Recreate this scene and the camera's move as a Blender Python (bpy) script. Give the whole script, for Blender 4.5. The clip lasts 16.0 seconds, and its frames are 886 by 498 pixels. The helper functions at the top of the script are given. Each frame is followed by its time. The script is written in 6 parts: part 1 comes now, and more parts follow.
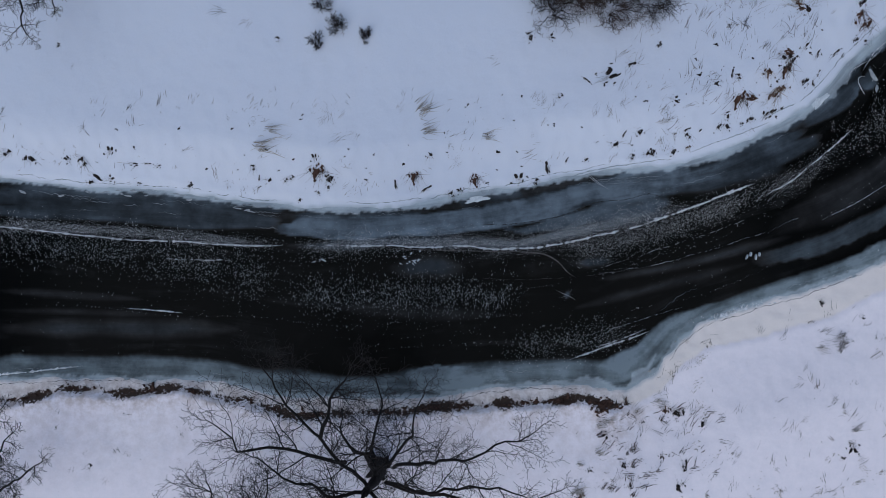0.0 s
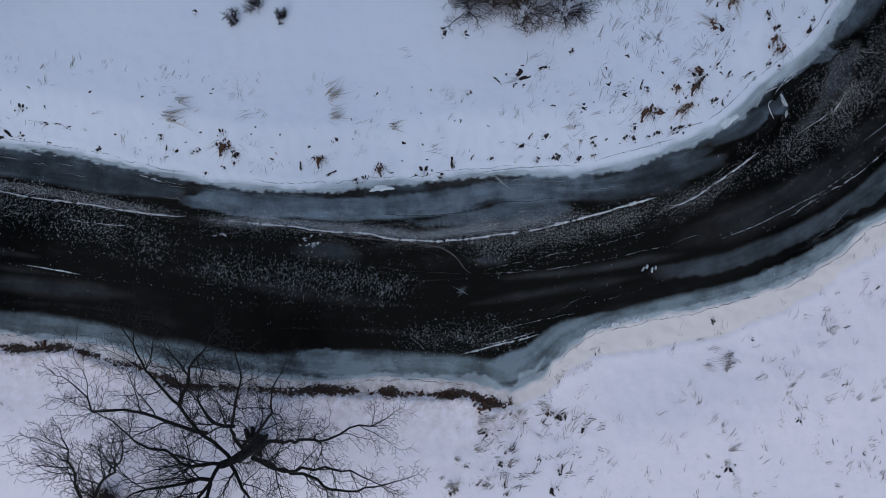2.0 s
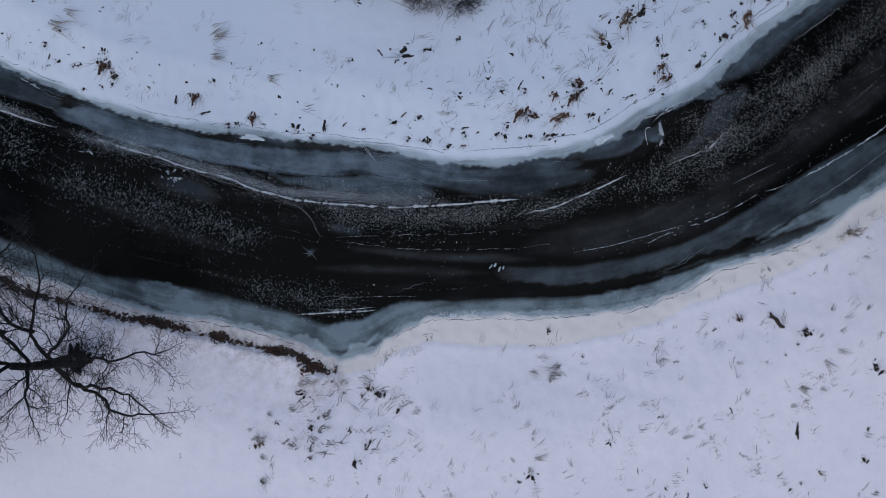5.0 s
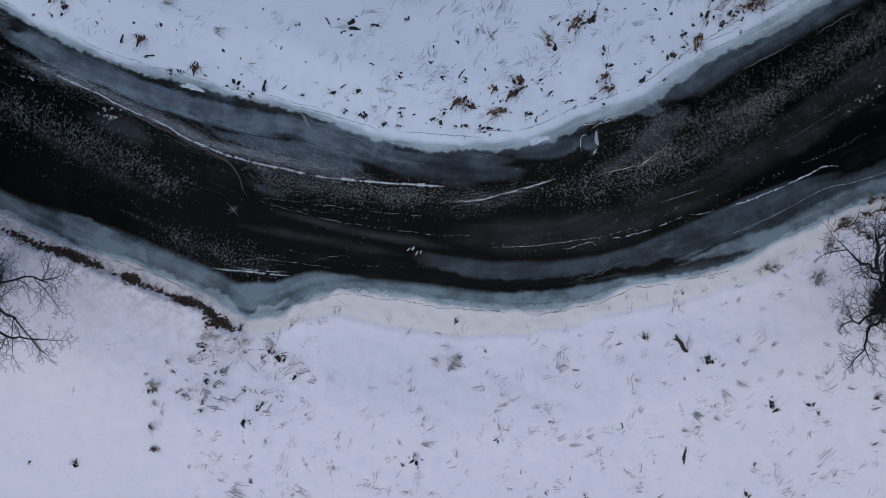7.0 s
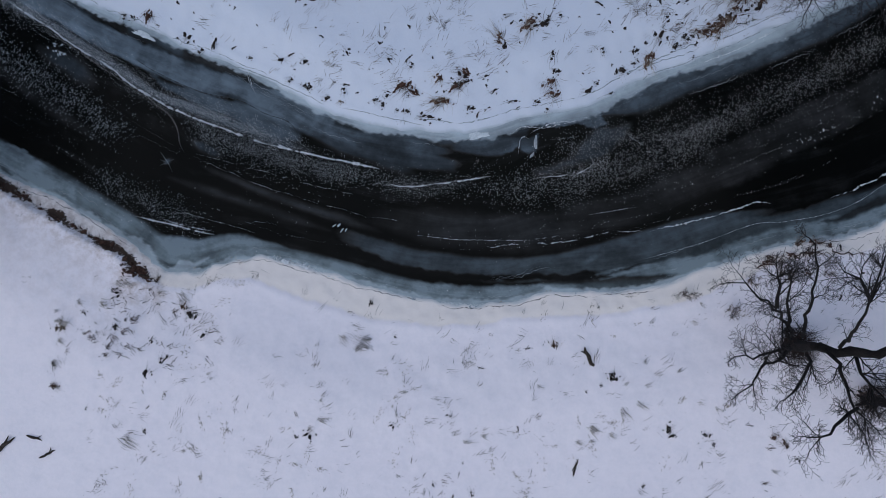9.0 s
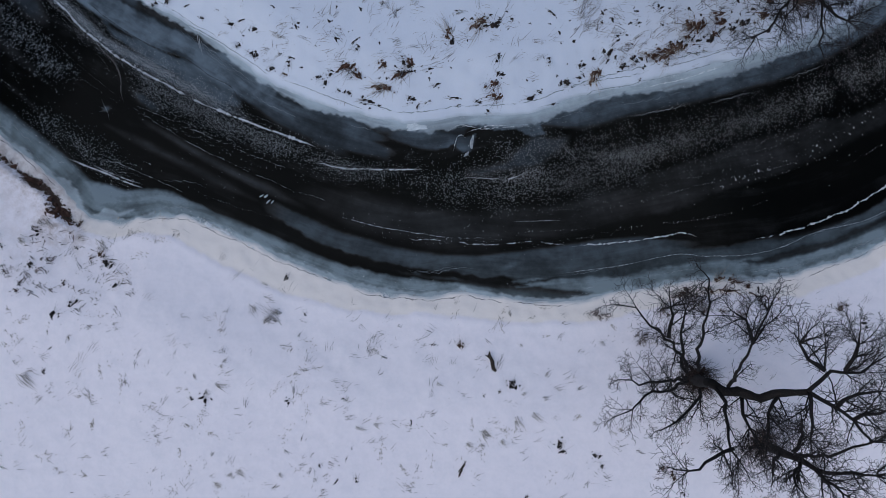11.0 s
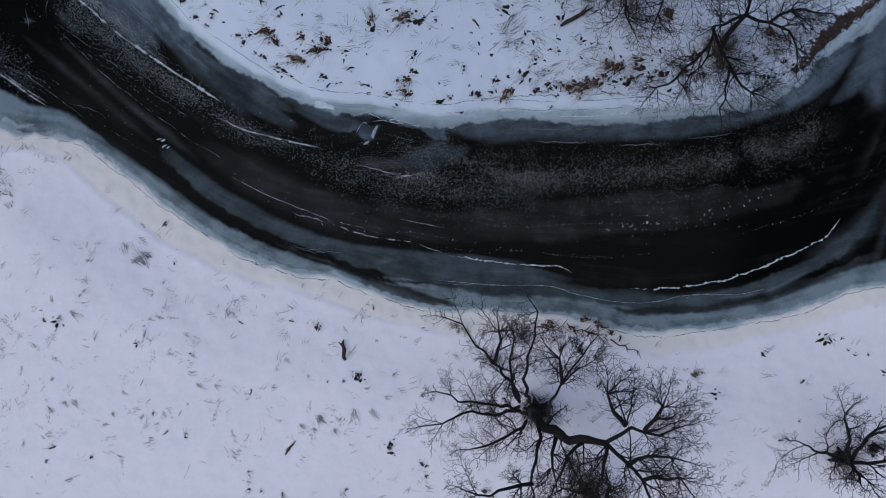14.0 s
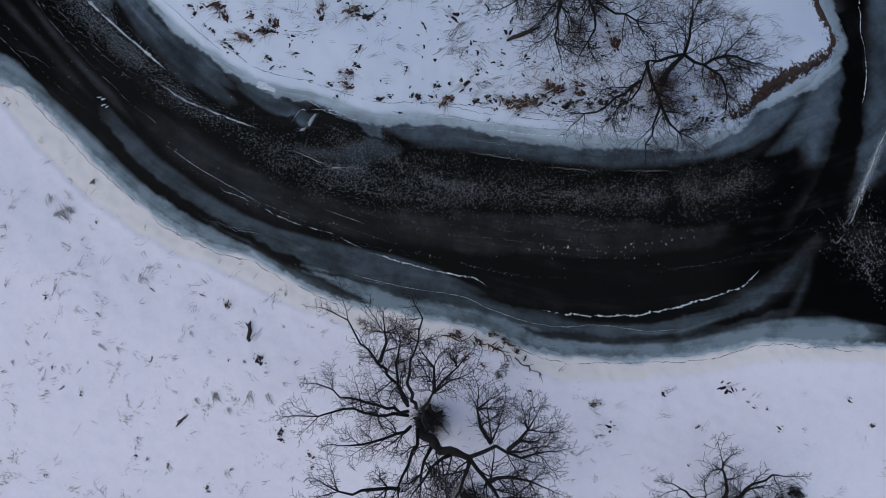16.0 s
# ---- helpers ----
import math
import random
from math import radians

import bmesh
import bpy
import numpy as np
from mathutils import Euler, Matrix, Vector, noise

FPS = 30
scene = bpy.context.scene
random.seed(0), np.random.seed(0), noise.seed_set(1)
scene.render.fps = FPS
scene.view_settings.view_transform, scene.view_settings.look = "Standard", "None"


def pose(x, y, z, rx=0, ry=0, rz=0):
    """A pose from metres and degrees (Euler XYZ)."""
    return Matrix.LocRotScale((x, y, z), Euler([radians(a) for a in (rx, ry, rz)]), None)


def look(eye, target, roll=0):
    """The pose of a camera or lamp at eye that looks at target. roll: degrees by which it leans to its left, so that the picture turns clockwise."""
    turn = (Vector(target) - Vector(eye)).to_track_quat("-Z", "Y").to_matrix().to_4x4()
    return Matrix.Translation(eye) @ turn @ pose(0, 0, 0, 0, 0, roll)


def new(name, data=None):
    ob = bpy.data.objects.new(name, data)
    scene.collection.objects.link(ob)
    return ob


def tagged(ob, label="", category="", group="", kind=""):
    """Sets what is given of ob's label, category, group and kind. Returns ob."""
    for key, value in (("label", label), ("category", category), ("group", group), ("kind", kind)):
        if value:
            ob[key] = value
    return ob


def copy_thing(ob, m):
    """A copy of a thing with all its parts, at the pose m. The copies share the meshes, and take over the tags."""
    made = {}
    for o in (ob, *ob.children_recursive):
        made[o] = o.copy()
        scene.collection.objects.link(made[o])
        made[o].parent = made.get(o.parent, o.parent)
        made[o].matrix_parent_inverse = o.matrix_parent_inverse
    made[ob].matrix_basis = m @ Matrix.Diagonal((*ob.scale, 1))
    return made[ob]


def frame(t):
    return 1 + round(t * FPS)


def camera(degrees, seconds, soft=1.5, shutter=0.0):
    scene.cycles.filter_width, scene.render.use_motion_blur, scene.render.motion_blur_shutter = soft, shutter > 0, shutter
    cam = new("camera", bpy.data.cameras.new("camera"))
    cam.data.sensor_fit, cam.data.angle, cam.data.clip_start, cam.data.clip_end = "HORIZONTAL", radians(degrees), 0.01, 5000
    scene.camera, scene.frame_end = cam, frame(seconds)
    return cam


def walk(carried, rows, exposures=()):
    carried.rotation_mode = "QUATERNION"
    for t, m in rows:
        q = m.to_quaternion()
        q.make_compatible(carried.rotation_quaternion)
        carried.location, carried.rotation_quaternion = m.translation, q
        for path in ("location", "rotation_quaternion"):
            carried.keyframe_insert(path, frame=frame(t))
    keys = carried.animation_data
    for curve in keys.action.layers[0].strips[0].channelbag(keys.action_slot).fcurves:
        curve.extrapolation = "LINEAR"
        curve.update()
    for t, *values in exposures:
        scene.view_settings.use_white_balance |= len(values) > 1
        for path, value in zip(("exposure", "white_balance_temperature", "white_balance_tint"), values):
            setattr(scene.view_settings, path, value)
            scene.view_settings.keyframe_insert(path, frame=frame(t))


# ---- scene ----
# ---- the camera: a drone looking straight down, sliding along the river and turning with it ----
cam = camera(70.0, 16.0, soft=0.82)


def nadir(x, y, z, pitch, side, turn):
    """A pose that looks down, tipped by small angles towards the picture's top and right side, and turned about the vertical."""
    return pose(x, y, z, 0, 0, turn) @ pose(0, 0, 0, pitch, 0, 0) @ pose(0, 0, 0, 0, -side, 0)


PATH = [
    (0.0, -0.000, 0.000, 35.442, -0.29, 0.14, 0.00),
    (0.5, 1.314, -0.146, 35.523, -0.21, 0.10, 1.25),
    (1.0, 2.747, -0.270, 35.597, -0.16, 0.06, 2.44),
    (1.5, 4.250, -0.371, 35.664, -0.11, 0.02, 3.70),
    (2.0, 5.785, -0.446, 35.724, -0.08, -0.03, 5.10),
    (2.5, 7.322, -0.494, 35.779, -0.06, -0.08, 6.65),
    (3.0, 8.837, -0.515, 35.827, -0.06, -0.14, 8.36),
    (3.5, 10.314, -0.506, 35.869, -0.06, -0.20, 10.21),
    (4.0, 11.742, -0.467, 35.906, -0.08, -0.26, 12.18),
    (4.5, 13.115, -0.395, 35.938, -0.10, -0.33, 14.23),
    (5.0, 14.433, -0.288, 35.964, -0.12, -0.39, 16.33),
    (5.5, 15.695, -0.144, 35.985, -0.15, -0.46, 18.45),
    (6.0, 16.906, 0.042, 36.001, -0.19, -0.54, 20.57),
    (6.5, 18.072, 0.271, 36.013, -0.23, -0.61, 22.68),
    (7.0, 19.197, 0.546, 36.020, -0.27, -0.69, 24.76),
    (7.5, 20.289, 0.871, 36.023, -0.30, -0.76, 26.81),
    (8.0, 21.354, 1.249, 36.022, -0.34, -0.84, 28.85),
    (8.5, 22.396, 1.680, 36.018, -0.38, -0.92, 30.87),
    (9.0, 23.419, 2.166, 36.009, -0.41, -1.00, 32.88),
    (9.5, 24.426, 2.708, 35.998, -0.43, -1.08, 34.91),
    (10.0, 25.417, 3.304, 35.984, -0.45, -1.16, 36.95),
    (10.5, 26.391, 3.955, 35.966, -0.46, -1.24, 39.01),
    (11.0, 27.344, 4.657, 35.946, -0.46, -1.32, 41.10),
    (11.5, 28.273, 5.406, 35.924, -0.46, -1.40, 43.21),
    (12.0, 29.171, 6.200, 35.899, -0.44, -1.48, 45.34),
    (12.5, 30.033, 7.033, 35.872, -0.40, -1.55, 47.46),
    (13.0, 30.853, 7.900, 35.844, -0.36, -1.63, 49.58),
    (13.5, 31.626, 8.797, 35.814, -0.30, -1.70, 51.66),
    (14.0, 32.352, 9.721, 35.782, -0.22, -1.77, 53.71),
    (14.5, 33.032, 10.668, 35.750, -0.12, -1.84, 55.71),
    (15.0, 33.673, 11.638, 35.716, -0.01, -1.90, 57.68),
    (15.5, 34.291, 12.634, 35.682, 0.13, -1.97, 59.65),
    (16.0, 34.910, 13.662, 35.647, 0.29, -2.03, 61.70),
]
walk(cam, [(t, nadir(*row)) for t, *row in PATH], exposures=[(0.0, -0.14, 5650, 6), (16.0, -0.14, 5650, 6)])

# ---- overcast winter light ----
world = bpy.data.worlds.new("overcast_sky")
scene.world = world
world.use_nodes = True
wn = world.node_tree.nodes
sky = wn.new("ShaderNodeTexSky")
sky.sky_type, sky.sun_disc = "NISHITA", False
sky.sun_elevation, sky.sun_rotation = radians(38), radians(200)
sky.dust_density, sky.air_density = 3.0, 1.0
wn["Background"].inputs["Strength"].default_value = 0.09
world.node_tree.links.new(sky.outputs[0], wn["Background"].inputs[0])
sun_data = bpy.data.lights.new("sun", "SUN")
sun_data.energy, sun_data.angle, sun_data.color = 0.9, radians(60), (1.0, 0.97, 0.95)
sun = new("sun", sun_data)
sun.matrix_world = look((20, 10, 80), (23, 20, 0))


# ---- materials ----
class Nodes:
    """Short hand for building one node material."""

    def __init__(self, name):
        self.mat = bpy.data.materials.new(name)
        self.mat.use_nodes = True
        self.tree = self.mat.node_tree
        self.bsdf = self.tree.nodes["Principled BSDF"]

    def put(self, socket, value):
        if isinstance(value, bpy.types.NodeSocket):
            self.tree.links.new(value, socket)
        elif isinstance(value, tuple) and len(value) == 3 and socket.type == "RGBA":
            socket.default_value = (*value, 1)
        else:
            socket.default_value = value

    def coords(self):
        return self.tree.nodes.new("ShaderNodeTexCoord").outputs["Object"]

    def attr(self, name):
        n = self.tree.nodes.new("ShaderNodeAttribute")
        n.attribute_name = name
        return n.outputs["Fac"]

    def noise(self, scale, detail=4, rough=0.55, vec=None, warp=0.0):
        n = self.tree.nodes.new("ShaderNodeTexNoise")
        self.put(n.inputs["Vector"], vec if vec is not None else self.coords())
        n.inputs["Scale"].default_value, n.inputs["Detail"].default_value = scale, detail
        n.inputs["Roughness"].default_value, n.inputs["Distortion"].default_value = rough, warp
        return n.outputs["Fac"]

    def xyz(self, x, y, z=0.0):
        n = self.tree.nodes.new("ShaderNodeCombineXYZ")
        for s, v in zip(n.inputs, (x, y, z)):
            self.put(s, v)
        return n.outputs[0]

    def math(self, op, a, b=0.0, c=0.0):
        n = self.tree.nodes.new("ShaderNodeMath")
        n.operation = op
        for s, v in zip(n.inputs, (a, b, c)):
            self.put(s, v)
        return n.outputs[0]

    def ramp(self, value, lo, hi, a=0.0, b=1.0):
        n = self.tree.nodes.new("ShaderNodeMapRange")
        n.interpolation_type = "SMOOTHSTEP"
        for s, v in zip(n.inputs, (value, lo, hi, a, b)):
            self.put(s, v)
        return n.outputs[0]

    def mix(self, fac, a, b):
        n = self.tree.nodes.new("ShaderNodeMix")
        n.data_type = "RGBA"
        self.put(n.inputs[0], fac)
        self.put(n.inputs[6], a)
        self.put(n.inputs[7], b)
        return n.outputs[2]

    def random(self, island=False):
        if island:
            return self.tree.nodes.new("ShaderNodeNewGeometry").outputs["Random Per Island"]
        return self.tree.nodes.new("ShaderNodeObjectInfo").outputs["Random"]

    def bump(self, height, strength, distance):
        n = self.tree.nodes.new("ShaderNodeBump")
        n.inputs["Strength"].default_value, n.inputs["Distance"].default_value = strength, distance
        self.put(n.inputs["Height"], height)
        self.put(self.bsdf.inputs["Normal"], n.outputs[0])

    def done(self, colour, rough=0.8, spec=0.3):
        self.put(self.bsdf.inputs["Base Color"], colour)
        self.put(self.bsdf.inputs["Roughness"], rough)
        self.bsdf.inputs["Specular IOR Level"].default_value = spec
        return self.mat


def snow_material():
    n = Nodes("snow")
    broad, drift, grain = n.noise(0.12, 3), n.noise(0.9, 5, 0.6), n.noise(28, 3)
    # dimmer, bluer light on the north bank is put into the snow colour
    shaded_snow = n.mix(broad, (0.60, 0.645, 0.76), (0.655, 0.695, 0.80))
    lit_snow = n.mix(broad, (0.855, 0.80, 0.87), (0.915, 0.86, 0.91))
    snow = n.mix(n.attr("lit_side"), shaded_snow, lit_snow)
    mottle = n.math("MULTIPLY_ADD", n.noise(4.5, 5, 0.7), 0.5, n.math("MULTIPLY", drift, 0.5))
    snow = n.mix(n.ramp(mottle, 0.40, 0.68, 0, 0.22), snow, (0.64, 0.65, 0.72))
    crust = n.mix(n.noise(2.2, 6, 0.65), (0.80, 0.73, 0.70), (0.89, 0.82, 0.79))
    wet = n.math("MULTIPLY", n.attr("wet"), n.ramp(n.noise(1.3, 5), 0.25, 0.6, 0.7, 1.0))
    colour = n.mix(n.attr("crust"), snow, crust)
    colour = n.mix(wet, colour, (0.34, 0.40, 0.46))
    stain = n.math("MULTIPLY", n.attr("stain"), n.ramp(n.noise(1.7, 7, 0.75), 0.35, 0.68))
    colour = n.mix(stain, colour, (0.42, 0.335, 0.30))
    dirt = n.ramp(n.math("ADD", n.attr("soil"), n.math("ADD", n.math("MULTIPLY_ADD", n.noise(2.6, 6, 0.7), 1.5, -0.75), n.math("MULTIPLY_ADD", n.noise(7.5, 4, 0.7), 1.5, -0.75))), 0.44, 0.56)
    soil = n.mix(n.noise(9, 5), (0.022, 0.015, 0.012), (0.095, 0.062, 0.048))
    colour = n.mix(dirt, colour, soil)
    n.bump(n.math("ADD", drift, n.math("MULTIPLY", grain, 0.15)), 0.35, 0.12)
    return n.done(colour, 0.85, 0.15)


def river_material():
    """Black ice, milky where air is frozen into it, with fine white frost on top; streaks follow the current."""
    n = Nodes("river_ice")
    u, v = n.attr("along"), n.attr("across")
    flow = n.xyz(n.math("MULTIPLY", u, 0.09), n.math("MULTIPLY", v, 1.0))
    streak = n.noise(1.1, 6, 0.6, flow, 0.4)
    fine = n.noise(1.0, 5, 0.55, n.xyz(n.math("MULTIPLY", u, 0.22), n.math("MULTIPLY", v, 1.7)), 1.2)
    cloud = n.noise(0.55, 6, 0.65)
    milk = n.attr("milk")
    wisp = n.math("MULTIPLY_ADD", fine, 0.35, n.math("MULTIPLY_ADD", streak, 0.55, n.math("MULTIPLY", cloud, 0.90)))
    amount = n.math("MULTIPLY", milk, n.ramp(wisp, 0.66, 1.14, 0.40, 1.36))
    haze = n.ramp(n.math("MULTIPLY_ADD", cloud, 0.6, n.math("MULTIPLY_ADD", fine, 0.3, streak)), 0.95, 1.35, 0.0, 0.075)
    amount = n.math("ADD", amount, haze)
    black = n.mix(n.noise(0.25, 3), (0.0006, 0.0013, 0.0014), (0.0050, 0.0046, 0.0040))
    pale = n.mix(n.attr("teal"), (0.165, 0.205, 0.25), (0.205, 0.25, 0.278))
    pale = n.mix(n.ramp(milk, 0.06, 0.20), (0.200, 0.198, 0.204), pale)
    colour = n.mix(amount, black, pale)
    lip = n.math("MULTIPLY", n.attr("rim"), n.ramp(n.math("ADD", n.math("MULTIPLY", fine, 0.6), n.math("MULTIPLY", cloud, 0.6)), 0.40, 0.75, 0.55, 1.0))
    colour = n.mix(lip, colour, (0.47, 0.54, 0.60))
    grain = n.noise(12.0, 3, 0.8)
    frost = n.ramp(n.math("MULTIPLY_ADD", n.attr("frost"), 0.40, n.math("MULTIPLY", grain, 0.8)), 0.62, 0.80, 0.0, 0.7)
    frost = n.math("MULTIPLY", frost, n.ramp(n.attr("frost"), 0.0, 0.2))
    colour = n.mix(frost, colour, (0.55, 0.58, 0.62))
    n.bump(n.math("ADD", streak, n.math("MULTIPLY", frost, 0.6)), 0.12, 0.05)
    return n.done(colour, n.math("MULTIPLY_ADD", amount, 0.4, 0.12), 0.035)


def plain_material(name, a, b, scale, rough=0.8, spec=0.2, vary=0.0):
    """Two tones mixed by noise at two scales, shifted a little from object to object."""
    n = Nodes(name)
    mixed = n.math("MULTIPLY_ADD", n.noise(scale * 6, 4), 0.5, n.math("MULTIPLY", n.noise(scale, 4), 0.5))
    mixed = n.ramp(mixed, 0.32, 0.68)
    if vary:
        mixed = n.math("MULTIPLY_ADD", n.random(), vary, n.math("MULTIPLY", mixed, 1 - vary))
    n.bump(n.noise(scale * 10, 4), 0.4, 0.02)
    return n.done(n.mix(mixed, a, b), rough, spec)


def blade_material(name, a, b):
    """Dry stalks, each with a tone of its own."""
    n = Nodes(name)
    return n.done(n.mix(n.ramp(n.random(True), 0, 1), a, b), 0.85, 0.1)


SNOW, RIVER = snow_material(), river_material()
BARK = plain_material("wet_bark", (0.005, 0.0045, 0.005), (0.018, 0.015, 0.015), 3.0, 0.8)
TWIG = plain_material("twig", (0.008, 0.007, 0.008), (0.026, 0.021, 0.021), 3.0, 0.8)
BROWN_TWIG = plain_material("brown_twig", (0.10, 0.07, 0.062), (0.20, 0.15, 0.13), 3.0, 0.9)
DARK_TWIG = plain_material("dark_brown_twig", (0.022, 0.016, 0.015), (0.085, 0.058, 0.050), 3.0, 0.9)
RUST = blade_material("rust_grass", (0.022, 0.013, 0.011), (0.11, 0.066, 0.050))
RIME = plain_material("rime", (0.20, 0.22, 0.245), (0.42, 0.45, 0.48), 1.5, 0.7, 0.2)
STRAW = blade_material("straw_grass", (0.16, 0.145, 0.125), (0.38, 0.355, 0.32))
TAN = blade_material("tan_grass", (0.20, 0.17, 0.14), (0.46, 0.41, 0.36))
GREY = blade_material("grey_stalk", (0.045, 0.040, 0.038), (0.27, 0.245, 0.225))
CRYSTAL = blade_material("frost_crystal", (0.16, 0.165, 0.175), (0.80, 0.81, 0.83))
FROST = plain_material("frost", (0.38, 0.40, 0.43), (0.74, 0.76, 0.80), 3.0, 0.7, 0.3)
SHARD = plain_material("white_ice", (0.42, 0.47, 0.52), (0.66, 0.70, 0.74), 2.0, 0.5, 0.4)
SHELF = plain_material("grey_ice", (0.20, 0.24, 0.265), (0.25, 0.295, 0.315), 0.3, 0.45, 0.3)
BLACK_ICE = plain_material("black_ice", (0.006, 0.007, 0.008), (0.014, 0.014, 0.015), 2.0, 0.4)
CRACK = plain_material("dark_crack", (0.05, 0.045, 0.045), (0.12, 0.11, 0.11), 2.0, 0.8)
RUSTY_SOIL = plain_material("rusty_soil", (0.032, 0.018, 0.015), (0.125, 0.070, 0.052), 4.0, 0.95)
SOIL = plain_material("dark_soil", (0.011, 0.0095, 0.0105), (0.036, 0.028, 0.027), 4.0, 0.95)
WOOD = plain_material("rotten_wood", (0.018, 0.014, 0.012), (0.07, 0.054, 0.044), 5.0, 0.9)


# ---- mesh helpers ----
def mesh_object(name, verts, faces, material, parent=None, label="", smooth=False):
    me = bpy.data.meshes.new(name)
    me.from_pydata([tuple(map(float, v)) for v in verts], [], [tuple(map(int, f)) for f in faces])
    me.materials.append(material)
    if smooth:
        me.shade_smooth()
    ob = new(name, me)
    if parent is not None:
        ob.parent = parent
    return tagged(ob, label)


def smooth_line(points, step=0.4):
    """Points about `step` apart on a smooth curve through the given ones."""
    p = np.array(points, float)
    p = np.vstack([2 * p[0] - p[1], p, 2 * p[-1] - p[-2]])
    out = []
    for a, b, c, d in zip(p[:-3], p[1:-2], p[2:-1], p[3:]):
        k = max(1, int(np.linalg.norm(c - b) / step))
        t = (np.arange(k) / k)[:, None]
        out.append(0.5 * (2 * b + (c - a) * t + (2 * a - 5 * b + 4 * c - d) * t ** 2 + (3 * b - a - 3 * c + d) * t ** 3))
    return np.vstack([*out, p[-2:-1]])


def distance(x, y, line):
    """Distance from every point to a line, and the length along it at the nearest place."""
    best, along, run = np.full(x.shape, 1e9), np.zeros(x.shape), 0.0
    for (ax, ay), (bx, by) in zip(line[:-1, :2], line[1:, :2]):
        dx, dy = bx - ax, by - ay
        long = math.hypot(dx, dy) + 1e-9
        t = np.clip(((x - ax) * dx + (y - ay) * dy) / long ** 2, 0, 1)
        d = (x - ax - t * dx) ** 2 + (y - ay - t * dy) ** 2
        near = d < best
        best = np.where(near, d, best)
        along = np.where(near, run + t * long, along)
        run += long
    return np.sqrt(best), along


def inside(x, y, ring):
    odd = np.zeros(x.shape, bool)
    for (ax, ay), (bx, by) in zip(ring, np.roll(ring, -1, 0)):
        if ay != by:
            odd ^= ((ay > y) != (by > y)) & (x < (bx - ax) * (y - ay) / (by - ay) + ax)
    return odd


def rise(d, width):
    t = np.clip(d / width, 0, 1)
    return t * t * (3 - 2 * t)


def waves(x, y, size, seed, count=14):
    """Smooth uneven relief from a few plane waves, about -1 to 1."""
    r = np.random.RandomState(seed)
    total = np.zeros(np.shape(x))
    for _ in range(count):
        a, f, ph = r.uniform(0, 6.28), r.uniform(0.5, 1.6) * 6.28 / size, r.uniform(0, 6.28)
        total = total + np.sin(f * (x * math.cos(a) + y * math.sin(a)) + ph)
    return total / math.sqrt(count) / 1.4


# ---- the river's banks, in plan ----
NORTH = [
    (-300, 24), (-120, 10), (-60, 6), (-36, 4.6), (-24.6, 3.9), (-21.5, 3.5),
    (-18.3, 3.3), (-15.2, 3.1), (-12, 2.7), (-9.8, 2.5), (-7, 2.2), (-3.8, 2.2),
    (-1, 2.5), (1.5, 3), (3.8, 3.3), (5.6, 3.7), (8.5, 4.2), (11.6, 4.5),
    (13.8, 4.8), (16.4, 5.7), (18.6, 6.8), (20.4, 7.8), (21.9, 9.3), (23.3, 10.9),
    (25, 12.3), (26.2, 14.1), (27.6, 16.3), (29.4, 18.7), (30.5, 20.2), (32.3, 22.8),
    (33.9, 25.1), (34.9, 27.1), (35.7, 29.1), (35.8, 31), (35.4, 31.9), (35.3, 33.4),
    (35.4, 34.9), (35.2, 36.4), (34.5, 37.1), (33, 37.3), (31, 37.6), (27, 39.5),
    (20, 43), (8, 49), (-15, 58), (-60, 76), (-300, 170),
]
SOUTH = [
    (-300, 10), (-120, -6), (-60, -7.5), (-30, -7.6), (-20.6, -7.5), (-16.5, -7.6),
    (-14.3, -7.5), (-12, -7.7), (-11.1, -8), (-8.9, -8.5), (-5.7, -8.6), (-2.6, -8.6),
    (0.6, -8.5), (2.2, -8.1), (5.3, -7.9), (7.9, -7.9), (9.5, -8.1), (10.4, -8.2),
    (11.2, -7.7), (12.2, -7), (12.6, -6.3), (13.4, -5.4), (14.5, -4.5), (16.6, -3.7),
    (19, -3), (21.8, -2.15), (24.5, -1.1), (26.5, 0.05), (28.5, 1.6), (29.3, 2.7),
    (31.5, 4.1), (33, 5.2), (34.6, 6.6), (36.2, 8.7), (37.6, 10.4), (39.2, 12.3),
    (41, 13.8), (42.8, 15.7), (44.1, 17.9), (45.3, 20.2), (46.6, 23.6), (47.1, 25.8),
    (48.7, 28.4), (50.5, 31.5), (53, 36), (53.5, 43), (46, 52), (5, 70),
    (-300, 200),
]
BANK_TOP = [
    (-300, 8), (-120, -8), (-60, -9), (-36, -8.8), (-23.2, -8.5), (-21.3, -7.9),
    (-19.8, -7.95), (-18.6, -8.1), (-17.3, -8.2), (-15.8, -8), (-13.9, -8), (-12.7, -8.3),
    (-10.2, -8.8), (-9, -9.2), (-7.2, -9.5), (-5, -9.25), (-2.8, -9.3), (-0.7, -9),
    (1.5, -8.9), (4, -8.8), (6.8, -8.6), (8, -8.5), (9.6, -9), (12.1, -8.1),
    (12.8, -7.25), (13.6, -6.35), (15.3, -5.55), (17.7, -5), (20.5, -4.2), (22.2, -3.6),
    (24, -2.7), (25.9, -1.6), (27.5, -0.35), (29.2, 1.1), (31.5, 2.7), (33.6, 4.4),
    (35.6, 6.1), (37.1, 8.1), (38.9, 10.7), (40.5, 12.6), (42.8, 14.2), (44.6, 16.8),
    (45.7, 19.2), (47, 22.3), (48.1, 25.8), (50.8, 30.7), (54.2, 36), (54.6, 44),
    (-300, 214),
]
